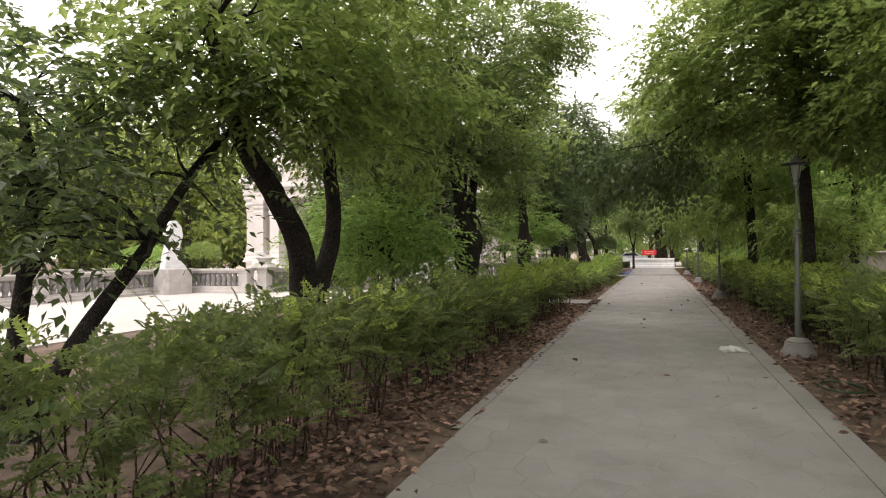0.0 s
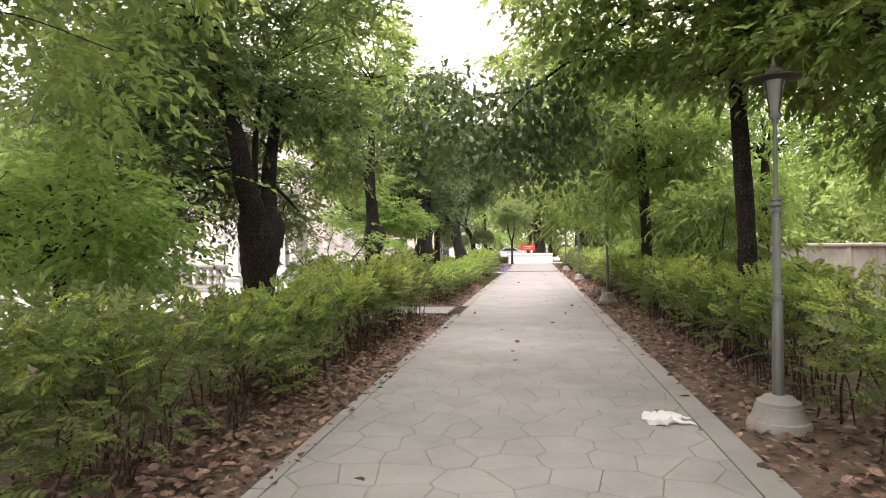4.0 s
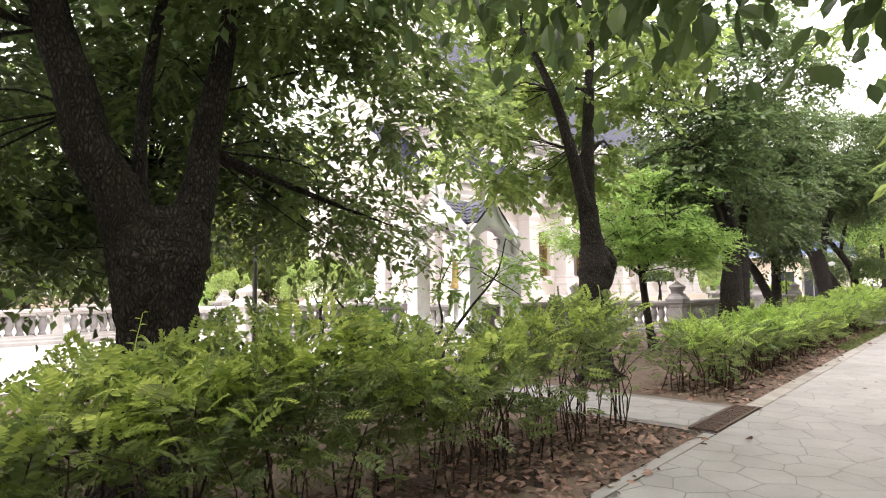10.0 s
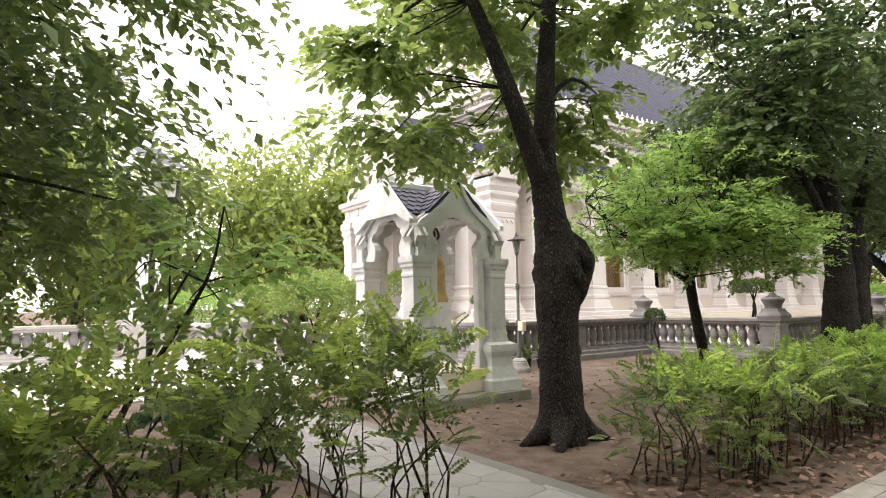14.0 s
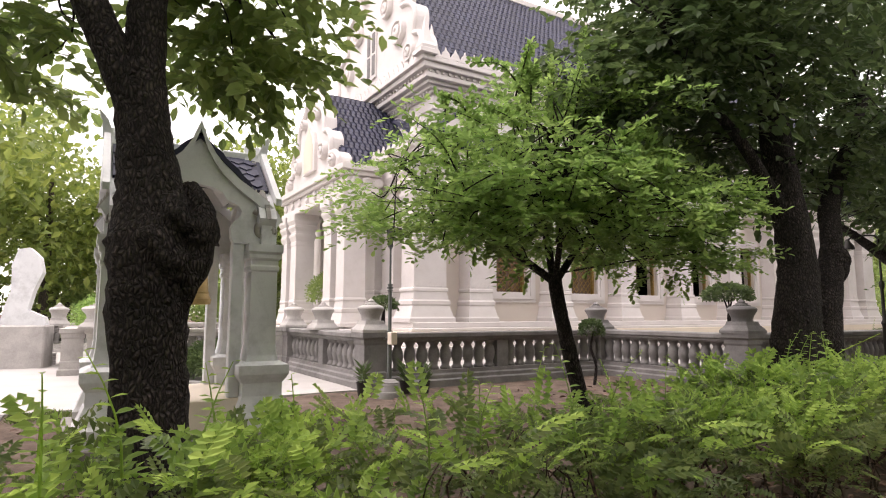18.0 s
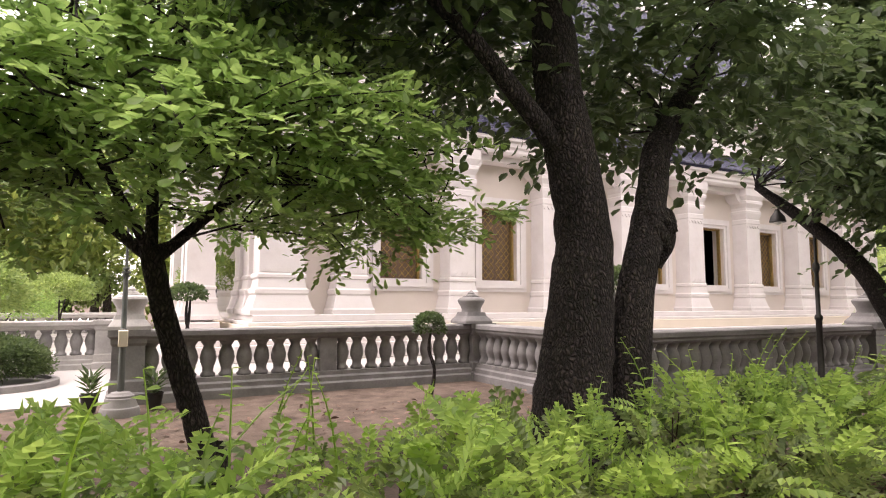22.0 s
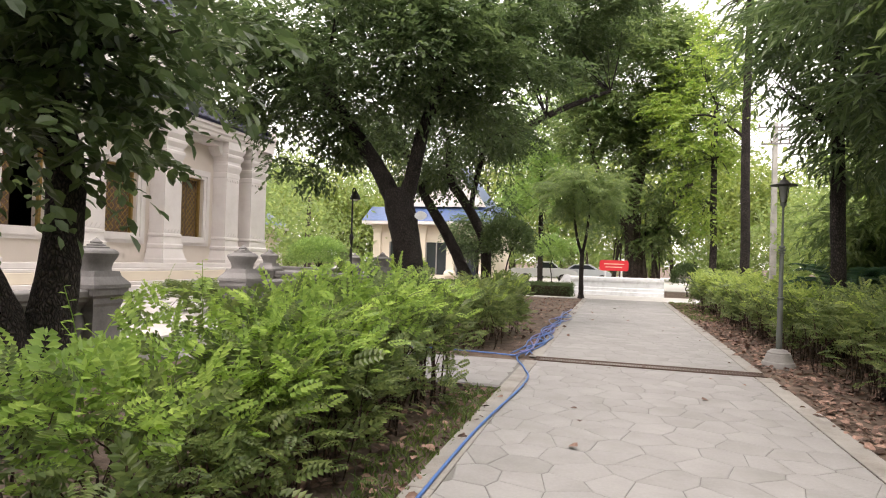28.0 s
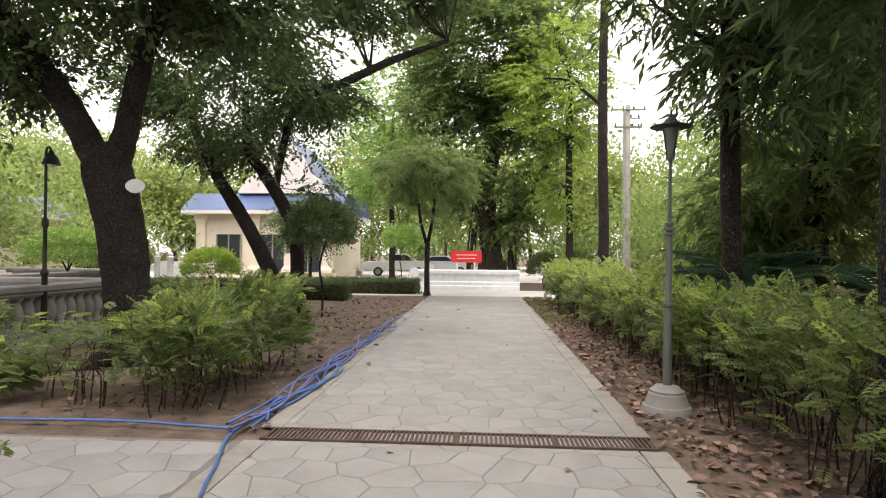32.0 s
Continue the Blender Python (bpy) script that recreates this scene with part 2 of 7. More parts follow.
M_WALLR = mat("weathered_boundary_wall", (0.32, 0.30, 0.27), 0.9, 0.2, 1.5, 30, 0.25, dirt=(0.12, 0.11, 0.1), dirt_scale=0.9, dirt_amount=0.7)
M_BARK = bark_mat("dark_wet_bark", (0.034, 0.028, 0.026))
M_BARK2 = bark_mat("grey_brown_bark", (0.085, 0.07, 0.058))
M_STEM = bark_mat("hedge_stem_bark", (0.075, 0.05, 0.038))
L_DARK = leaf_mat("leaf_dark_green", (0.036, 0.066, 0.026), (0.12, 0.17, 0.06), 0.45)
L_DEEP = leaf_mat("leaf_deep_green", (0.06, 0.105, 0.034), (0.19, 0.25, 0.082), 0.5)
L_MID = leaf_mat("leaf_mid_green", (0.094, 0.158, 0.045), (0.285, 0.355, 0.112), 0.56)
L_LIGHT = leaf_mat("leaf_light_green", (0.105, 0.2, 0.05), (0.31, 0.435, 0.13), 0.56)
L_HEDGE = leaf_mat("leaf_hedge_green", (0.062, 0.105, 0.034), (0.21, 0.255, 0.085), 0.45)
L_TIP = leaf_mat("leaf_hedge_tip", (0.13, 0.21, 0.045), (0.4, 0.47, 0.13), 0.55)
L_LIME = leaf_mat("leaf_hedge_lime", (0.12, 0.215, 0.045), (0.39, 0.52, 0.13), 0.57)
L_FAR = leaf_mat("leaf_far_yellow_green", (0.085, 0.14, 0.03), (0.3, 0.35, 0.085), 0.42)
L_YELLOW = leaf_mat("leaf_yellow_green", (0.09, 0.18, 0.03), (0.29, 0.36, 0.07), 0.52)
L_BLUISH = leaf_mat("leaf_bluish_green", (0.02, 0.055, 0.03), (0.07, 0.13, 0.07), 0.35)
M_GRASS = leaf_mat("grass_blades", (0.05, 0.10, 0.02), (0.16, 0.2, 0.05), 0.3)


# ---- mesh helpers ----
def npmesh(name, V, F):
    me = bpy.data.meshes.new(name)
    V, F = np.asarray(V, np.float32), np.asarray(F, np.int32)
    me.vertices.add(len(V))
    me.vertices.foreach_set("co", V.ravel())
    me.loops.add(F.size)
    me.loops.foreach_set("vertex_index", F.ravel())
    me.polygons.add(len(F))
    me.polygons.foreach_set("loop_start", np.arange(0, F.size, F.shape[1], dtype=np.int32))
    me.update(calc_edges=True)
    me.polygons.foreach_set("use_smooth", np.zeros(len(F), dtype=bool))
    return me


def from_bm(name, bm, smooth=None):
    bmesh.ops.recalc_face_normals(bm, faces=bm.faces)
    me = bpy.data.meshes.new(name)
    if smooth is not None:
        for f in bm.faces:
            f.smooth = True
        for e in bm.edges:
            if len(e.link_faces) == 2 and e.calc_face_angle(0) > radians(smooth):
                e.smooth = False
    bm.to_mesh(me)
    bm.free()
    return me


def put(name, me, material, parent=None, label="", at=None):
    """One mesh object, under a thing or part, or at top level."""
    if not me.materials:
        me.materials.append(material)
    ob = new(name, me)
    if parent is not None:
        ob.parent = parent
    if at is not None:
        ob.matrix_basis = at if isinstance(at, Matrix) else Matrix.Translation(at)
    if label:
        ob["label"] = label
    return ob


def part(name, bm, material, parent=None, label="", smooth=None, at=None):
    return put(name, from_bm(name, bm, smooth), material, parent, label, at)


def thing(name, at, label, category, group="", kind="", turn=0.0):
    ob = new(name)
    ob.empty_display_size = 0.2
    ob.matrix_basis = pose(*at, 0, 0, turn)
    return tagged(ob, label, category, group, kind)


def structure(name, bm_or_me, material, label, category, smooth=None, at=None):
    me = from_bm(name, bm_or_me, smooth) if isinstance(bm_or_me, bmesh.types.BMesh) else bm_or_me
    return tagged(put(name, me, material, None, "", at), label, category, "", "structure")


def box(x0, x1, y0, y1, z0, z1, bevel=0.0, bm=None):
    own = bm or bmesh.new()
    v = [own.verts.new((x, y, z)) for z in (z0, z1) for x, y in ((x0, y0), (x1, y0), (x1, y1), (x0, y1))]
    fs = [own.faces.new([v[i] for i in q]) for q in ((3, 2, 1, 0), (4, 5, 6, 7), (0, 1, 5, 4), (1, 2, 6, 5), (2, 3, 7, 6), (3, 0, 4, 7))]
    if bevel:
        es = list({e for f in fs for e in f.edges})
        bmesh.ops.bevel(own, geom=es, offset=bevel, segments=1, affect="EDGES")
    return own


def lathe(profile, segs=16, square=False, bm=None, cx=0.0, cy=0.0):
    """profile: (radius, z) from bottom to top. square: a four-sided turned shape, radius is the half width."""
    own = bm or bmesh.new()
    n = 4 if square else segs
    k = math.sqrt(2) if square else 1
    a0 = math.pi / 4 if square else 0
    rings = []
    for r, z in profile:
        rings.append([own.verts.new((cx + r * k * math.cos(a0 + 2 * math.pi * i / n), cy + r * k * math.sin(a0 + 2 * math.pi * i / n), z)) for i in range(n)])
    for a, b in zip(rings, rings[1:]):
        for i in range(n):
            own.faces.new((a[i], a[(i + 1) % n], b[(i + 1) % n], b[i]))
    own.faces.new(rings[0][::-1])
    own.faces.new(rings[-1])
    return own


def slab(outline, depth, axis="y", at=0.0, bm=None):
    """A plate cut to an outline of (u, z), with a thickness along y (or x)."""
    own = bm or bmesh.new()
    pt = (lambda u, w, d: (u, d, w)) if axis == "y" else (lambda u, w, d: (d, u, w)) if axis == "x" else (lambda u, w, d: (u, w, d))
    a = [own.verts.new(pt(u, w, at)) for u, w in outline]
    b = [own.verts.new(pt(u, w, at + depth)) for u, w in outline]
    own.faces.new(a)
    own.faces.new(b[::-1])
    for i in range(len(a)):
        j = (i + 1) % len(a)
        own.faces.new((a[i], b[i], b[j], a[j]))
    return own


def sweep(profile, x0, x1, bm=None, axis="y"):
    """A moulding: a closed profile of (depth, z) run along y (or x) from x0 to x1."""
    own = bm or bmesh.new()
    pt = (lambda s, d, z: (d, s, z)) if axis == "y" else (lambda s, d, z: (s, d, z))
    a = [own.verts.new(pt(x0, d, z)) for d, z in profile]
    b = [own.verts.new(pt(x1, d, z)) for d, z in profile]
    own.faces.new(a)
    own.faces.new(b[::-1])
    for i in range(len(a)):
        j = (i + 1) % len(a)
        own.faces.new((a[i], b[i], b[j], a[j]))
    return own


def smooth_line(pts, n):
    """A curve through the points (x, y, z, radius), in n steps a span."""
    p = np.array(pts, float)
    q = np.vstack([2 * p[0] - p[1], p, 2 * p[-1] - p[-2]])
    out = []
    for i in range(1, len(q) - 2):
        for s in np.linspace(0, 1, n, endpoint=False):
            a, b, c, d = q[i - 1], q[i], q[i + 1], q[i + 2]
            out.append(0.5 * (2 * b + (c - a) * s + (2 * a - 5 * b + 4 * c - d) * s * s + (3 * b - a - 3 * c + d) * s ** 3))
    out.append(p[-1])
    return np.array(out)


def tube_np(line, segs=8, rough=0.0, gen=None):
    """Rings of verts round a line of (x, y, z, r), and quads."""
    L = np.asarray(line, float)
    d = np.gradient(L[:, :3], axis=0)
    d /= np.linalg.norm(d, axis=1)[:, None] + 1e-9
    ref = np.where(np.abs(d[:, 2:3]) > 0.9, np.array([[1.0, 0, 0]]), np.array([[0, 0, 1.0]]))
    u = np.cross(d, ref)
    u /= np.linalg.norm(u, axis=1)[:, None] + 1e-9
    for i in range(1, len(u)):
        w = u[i - 1] - d[i] * (u[i - 1] @ d[i])
        u[i] = w / (np.linalg.norm(w) + 1e-9)
    v = np.cross(d, u)
    a = np.arange(segs) * 2 * np.pi / segs
    r = L[:, 3][:, None] * np.ones(segs)
    if rough and gen is not None:
        r = r * (1 + rough * gen.normal(size=r.shape) * 0.6 + rough * np.sin(a * 3 + L[:, 2:3] * 2.3))
    V = L[:, None, :3] + r[..., None] * (np.cos(a)[None, :, None] * u[:, None] + np.sin(a)[None, :, None] * v[:, None])
    n = len(L)
    i, j = np.meshgrid(np.arange(n - 1), np.arange(segs), indexing="ij")
    F = np.stack([i * segs + j, i * segs + (j + 1) % segs, (i + 1) * segs + (j + 1) % segs, (i + 1) * segs + j], -1).reshape(-1, 4)
    return V.reshape(-1, 3), F


def join_np(chunks):
    Vs, Fs, k = [], [], 0
    for V, F in chunks:
        Vs.append(V)
        Fs.append(F + k)
        k += len(V)
    return np.vstack(Vs), np.vstack(Fs)


def smooth_all(me):
    me.polygons.foreach_set("use_smooth", np.ones(len(me.polygons), dtype=bool))
    return me


def tubes(name, lines, segs, material, parent=None, label="", rough=0.0, gen=None, n=6):
    V, F = join_np([tube_np(smooth_line(l, n), segs, rough, gen) for l in lines])
    return put(name, smooth_all(npmesh(name, V, F)), material, parent, label)


# leaf shapes: verts and triangles, one unit long along y
LEAF = (np.array([(0, 0, 0), (-0.27, 0.45, 0.08), (0.27, 0.45, 0.08), (0, 1, -0.06)]), np.array([(0, 2, 3), (0, 3, 1)]))
LEAF_BROAD = (np.array([(0, 0, 0), (-0.26, 0.3, 0.06), (-0.29, 0.65, 0.05), (0, 1, -0.08), (0.29, 0.65, 0.05), (0.26, 0.3, 0.06), (0, 0.45, 0.0)]),
              np.array([(0, 5, 6), (5, 4, 6), (4, 3, 6), (3, 2, 6), (2, 1, 6), (1, 0, 6)]))
LEAF_OVAL = (np.array([(0, 0, 0), (-0.2, 0.5, 0.05), (-0.22, 0.85, 0.02), (0, 1, -0.02), (0.22, 0.85, 0.02), (0.2, 0.5, 0.05)]), np.array([(0, 5, 4), (0, 4, 3), (0, 3, 2), (0, 2, 1)]))
LEAF_LONG = (np.array([(0, 0, 0), (-0.13, 0.38, 0.04), (0.13, 0.38, 0.04), (0, 1, -0.16)]), np.array([(0, 2, 3), (0, 3, 1)]))


def sprig_shape(pairs=6, width=0.26, droop=0.25, leaf_w=0.085):
    """A feathered leaf: leaflets in pairs along a stalk one unit long."""
    V, F = [], []
    for s in range(pairs):
        t = (s + 0.7) / (pairs + 0.3)
        ln = width * (0.65 + 0.5 * math.sin(math.pi * min(1, t * 0.9 + 0.1)))
        z = -droop * t * t
        for side in (-1, 1):
            k = len(V)
            dx, dy = side * ln, ln * 0.45
            px, py = -dy / ln * leaf_w, dx / ln * leaf_w
            V += [(0, t, z), (dx * 0.5 + px, t + dy * 0.5 + py * side * side, z + 0.02), (dx, t + dy, z - 0.05), (dx * 0.5 - px, t + dy * 0.5 - py, z + 0.02)]
            F += [(k, k + 1, k + 2), (k, k + 2, k + 3)]
    k = len(V)
    V += [(0, 0.85, -droop * 0.75), (0.05, 0.95, -droop), (0, 1.12, -droop * 1.2), (-0.05, 0.95, -droop)]
    F += [(k, k + 1, k + 2), (k, k + 2, k + 3)]
    return np.array(V), np.array(F)


SPRIG = sprig_shape()
SPRIG_FINE = sprig_shape(8, 0.17, 0.3, 0.05)


def scatter(shape, pos, way, size, gen, tilt=0.5):
    """Copies of a leaf shape at pos, along way, of the given sizes, rolled a little about their own axis."""
    S, F = shape
    n = len(pos)
    y = way / (np.linalg.norm(way, axis=1)[:, None] + 1e-9)
    up = np.array([0, 0, 1.0]) + gen.normal(size=(n, 3)) * tilt
    x = np.cross(y, up)
    x /= np.linalg.norm(x, axis=1)[:, None] + 1e-9
    z = np.cross(x, y)
    B = np.stack([x, y, z], 1)
    V = pos[:, None] + np.einsum("kc,ncd->nkd", S, B) * np.asarray(size)[:, None, None]
    FF = F[None] + (np.arange(n) * len(S))[:, None, None]
    return V.reshape(-1, 3), FF.reshape(-1, F.shape[1])


# ---- ground, paths ----
def flat(name, x0, x1, y0, y1, z, material, label, category, thick=0.12):
    return structure(name, box(x0, x1, y0, y1, z - thick, z), material, label, category)


def ground_sheet():
    """The ground: one sheet to the horizon, finer and a little uneven near the walk."""
    xs = np.unique(np.r_[np.linspace(-600, -30, 8), np.linspace(-30, 14, 89), np.linspace(14, 600, 8)])
    ys = np.unique(np.r_[np.linspace(-600, -20, 8), np.linspace(-20, 75, 191), np.linspace(75, 700, 8)])
    X, Y = np.meshgrid(xs, ys)
    Z = -0.03 + 0.016 * np.sin(X * 1.7 + Y * 0.6) * np.sin(Y * 1.3) + rng.normal(size=X.shape) * 0.006
    V = np.stack([X, Y, Z], -1).reshape(-1, 3)
    w = len(xs)
    i, j = np.meshgrid(np.arange(len(ys) - 1), np.arange(w - 1), indexing="ij")
    F = np.stack([i * w + j, i * w + j + 1, (i + 1) * w + j + 1, (i + 1) * w + j], -1).reshape(-1, 4)
    return structure("ground", smooth_all(npmesh("ground", V, F)), M_EARTH, "bare brown earth of the temple garden", "ground")


ground_sheet()
PW = 1.55
pavement = structure("pavement", box(-PW, PW, -14, 59.1, -0.12, 0.0), M_JOINT, "straight footpath of stamped grey concrete", "footpath")
cross_a = structure("pavement_crossing_1", box(-10.6, -PW - 0.004, 17.72, 19.38, -0.12, 0.0), M_JOINT, "side path of stamped pale concrete to the plaza", "footpath")
cross_b = structure("pavement_crossing_2", box(-7.2, -PW - 0.004, 39.1, 41.27, -0.12, 0.0), M_JOINT, "side path of stamped pale concrete through the hedge", "footpath")
flat("plaza", -60, -10.6, -30, 25.0, 0.0, M_PLAZA, "pale sunlit concrete forecourt of the temple", "plaza")
flat("road", -60, 40, 59.12, 63.0, -0.012, M_PLAZA, "pale concrete cross lane at the end of the path", "road")
flat("car_park", -60, 60, 70.5, 112, 0.0, M_PLAZA, "concrete car park behind the trees", "ground", 0.06)


def cell(P, m, others, x0, x1, y0, y1):
    """The part of a rectangle that lies nearer to m than to the others."""
    for o in others:
        h, n = (m + o) / 2, o - m
        out = []
        for a, c in zip(P, P[1:] + P[:1]):
            da, dc = (a - h) @ n, (c - h) @ n
            if da <= 0:
                out.append(a)
            if (da < 0) != (dc < 0) and abs(da - dc) > 1e-9:
                out.append(a + (c - a) * (da / (da - dc)))
        P = out
        if len(P) < 3:
            return []
    return P


def stamped(parent, x0, x1, y0, y1, near, seed):
    """Irregular stamped stones with sunk joints; those within near are parts of their own, the rest one part."""
    g = np.random.default_rng(seed)
    s = 0.35
    nx, ny = max(2, round((x1 - x0) / s)), max(2, round((y1 - y0) / s))
    pts = {}
    for r in range(-1, ny + 1):
        for c in range(-1, nx + 1):
            pts[r, c] = np.array([x0 + (c + 0.5 + (r % 2) * 0.4 - 0.2 + g.uniform(-0.36, 0.36)) * (x1 - x0) / nx, y0 + (r + 0.5 + g.uniform(-0.38, 0.38)) * (y1 - y0) / ny])
    V, F, k, made = [], [], 0, 0
    for (r, c), m in pts.items():
        frame_box = [np.array(q) for q in ((x0, y0), (x1, y0), (x1, y1), (x0, y1))]
        others = [pts[r + a, c + b] for a in (-2, -1, 0, 1, 2) for b in (-2, -1, 0, 1, 2) if (a or b) and (r + a, c + b) in pts]
        P = cell(frame_box, m, sorted(others, key=lambda o: float(((o - m) ** 2).sum())), x0, x1, y0, y1)
        if len(P) < 3:
            continue
        P = np.array(P)
        m = P.mean(0)
        if np.ptp(P[:, 0]) < 0.06 or np.ptp(P[:, 1]) < 0.06:
            continue
        n = len(P)
        d = np.linalg.norm(P - m, axis=1)[:, None] + 1e-6
        gap = 0.0015 + 0.003 * g.random()
        top = m + (P - m) * np.maximum(0.2, 1 - (gap + 0.008) / d)
        low = m + (P - m) * np.maximum(0.2, 1 - gap / d)
        h = 0.0065 + 0.0012 * g.random()
        verts = np.vstack([np.c_[top, np.full(n, h)], np.c_[low, np.full(n, 0.0035)]])
        ring = [(i, n + i, n + (i + 1) % n, (i + 1) % n) for i in range(n)]
        if near[0] <= m[1] <= near[1] and made < 290:
            made += 1
            me = bpy.data.meshes.new("stone")
            me.from_pydata((verts - [m[0], m[1], 0]).tolist(), [], [tuple(range(n))] + ring)
            put("stone", me, M_PATH, parent, "", (m[0], m[1], 0))
        else:
            V.append(verts)
            tri = [(0, i, i + 1) for i in range(1, n - 1)] + [q for a, e, f, h2 in ring for q in ((a, e, f), (a, f, h2))]
            F.append(np.array(tri) + k)
            k += 2 * n
    if V:
        ob = put("stones_far", npmesh("stones_far", np.vstack(V), np.vstack(F)), M_PATH_S, parent)
        ob["kind"] = "stuff"


M_PATH_S = mat("stamped_concrete_field", (0.245, 0.236, 0.23), 0.8, 0.16, 1.6, 45, 0.25, dirt=(0.165, 0.16, 0.15), dirt_scale=0.55, dirt_amount=0.75, island=0.05)


def border(parent, x, y0, y1, w=0.2, high=0.012, material=None):
    """The smooth edging of the path, in lengths."""
    g = np.random.default_rng(int(abs(x * 100)) + 3)
    y = y0
    while y < y1:
        n = min(y1, y + 1.6 + g.random() * 0.6)
        part("edging", box(x - w / 2, x + w / 2, y + 0.003, n - 0.003, 0.0006, high + g.random() * 0.003, 0.004), material or M_BORDER, parent)
        y = n


# ---- hedges ----
def hedge(name, x0, x1, knots, label, seed, per_m=260, wild=0.5, material=None, low=0.3):
    """A loose row of shrubs: thin bare stems below, feathered leaves on top. knots: (y, height, share of fresh tips)
    along the row, the share raised to paint in brighter light; low: where the leaves begin.
    """
    g = np.random.default_rng(seed)
    ky, kh, kf = np.array(knots, float).T
    y0, y1 = ky[0], ky[-1]
    ln = y1 - y0
    c = np.array([(x0 + x1) / 2, (y0 + y1) / 2, 0])
    root = thing(name, tuple(c), label, "hedge")

    def height(y):
        return np.interp(y, ky, kh) * (1 + 0.07 * np.sin(y * 1.9 + seed * 2) + 0.06 * np.sin(y * 4.3 + seed))
    lines = []
    for i in range(int(ln * 17 * max(1.0, (x1 - x0) / 1.2))):
        x, y = g.uniform(x0 + 0.08, x1 - 0.08), g.uniform(y0, y1)
        hh = float(height(y)) * g.uniform(0.6, 0.97)
        a = g.normal(size=(3, 2)) * 0.05
        r = g.uniform(0.006, 0.013)
        lines.append([(x, y, -0.05, r), (x + a[0, 0], y + a[0, 1], hh * 0.4, r * 0.85), (x + a[1, 0] * 1.5, y + a[1, 1] * 1.5, hh * 0.7, r * 0.65), (x + a[2, 0] * 3, y + a[2, 1] * 3, hh, r * 0.35)])
    V, F = join_np([tube_np(smooth_line(l, 2), 4) for l in lines])
    st = put("stem_mass", npmesh("stem_mass", V - c, F), M_STEM, root, "thin brown woody stems")
    st["kind"] = "stuff"
    # leaves gather in bushy heads, with gaps between them
    n = int(ln * per_m)
    heads = int(ln * 9)
    hy, hx = g.uniform(y0, y1, heads), g.uniform(x0, x1, heads)
    hz = low + (1 - low) * g.random(heads) ** 0.6
    k = g.integers(0, heads, n)
    own = g.random(n) < 0.72
    y = np.where(own, hy[k] + g.normal(size=n) * 0.17, g.uniform(y0, y1, n))
    x = np.where(own, hx[k] + g.normal(size=n) * 0.14, g.uniform(x0, x1, n))
    u = np.where(own, hz[k] + g.normal(size=n) * 0.12, low * 0.6 + (1 - low * 0.6) * g.random(n) ** 0.6)
    y, x = np.clip(y, y0 - 0.15, y1 + 0.15), np.clip(x, x0 - 0.16, x1 + 0.16)
    h = height(y)
    z = np.clip(u, 0.1, 1.08) * h
    pos = np.stack([x, y, z], -1)
    way = np.stack([(x - (x0 + x1) / 2) * 1.3 + g.normal(size=n) * 0.6, g.normal(size=n) * 0.8, 0.1 + 0.6 * z / h + g.normal(size=n) * 0.35], -1)
    # fresh tips; their colour also paints a lit top over a darker inside
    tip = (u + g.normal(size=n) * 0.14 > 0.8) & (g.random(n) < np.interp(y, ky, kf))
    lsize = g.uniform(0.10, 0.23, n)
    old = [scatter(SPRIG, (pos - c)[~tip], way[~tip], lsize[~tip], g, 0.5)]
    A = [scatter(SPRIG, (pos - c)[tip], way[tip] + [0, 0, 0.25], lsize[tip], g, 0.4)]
    # long wild shoots above the hedge: paired leaves up a thin stem
    sl = []
    for i in range(int(ln * 2.2 * wild)):
        sx, sy = g.uniform(x0, x1), g.uniform(y0, y1)
        L = g.uniform(0.22, 0.6)
        lean = g.normal(size=2) * 0.3
        t = np.linspace(0, 1, 17)
        base = np.stack([sx + lean[0] * t * t * L, sy + lean[1] * t * t * L, float(height(sy)) * 0.88 + t * L], -1) - c
        sl.append(tube_np(np.c_[base[::4], np.linspace(0.006, 0.002, 5)], 4))
        an = g.uniform(0, 6.28)
        side = np.where(np.arange(17) % 2, 1.0, -1.0)
        wy = np.stack([np.cos(an) * side, np.sin(an) * side, 0.35 - 0.2 * t], -1)
        A.append(scatter(LEAF_BROAD if i % 2 else LEAF, base, wy, 0.095 * (1.15 - t * 0.75), g, 0.2))
    if sl:
        V, F = join_np(sl)
        put("shoot_mass", npmesh("shoot_mass", V, F), material or L_TIP, root)["kind"] = "stuff"
    for nm, chunks, m, lab in (("leaves", old, L_HEDGE, ""), ("young_lit_leaves", A, material or L_TIP, "fresh yellow-green tips, with light on the hedge top painted in")):
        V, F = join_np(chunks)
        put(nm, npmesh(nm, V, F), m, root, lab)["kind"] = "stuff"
    return root


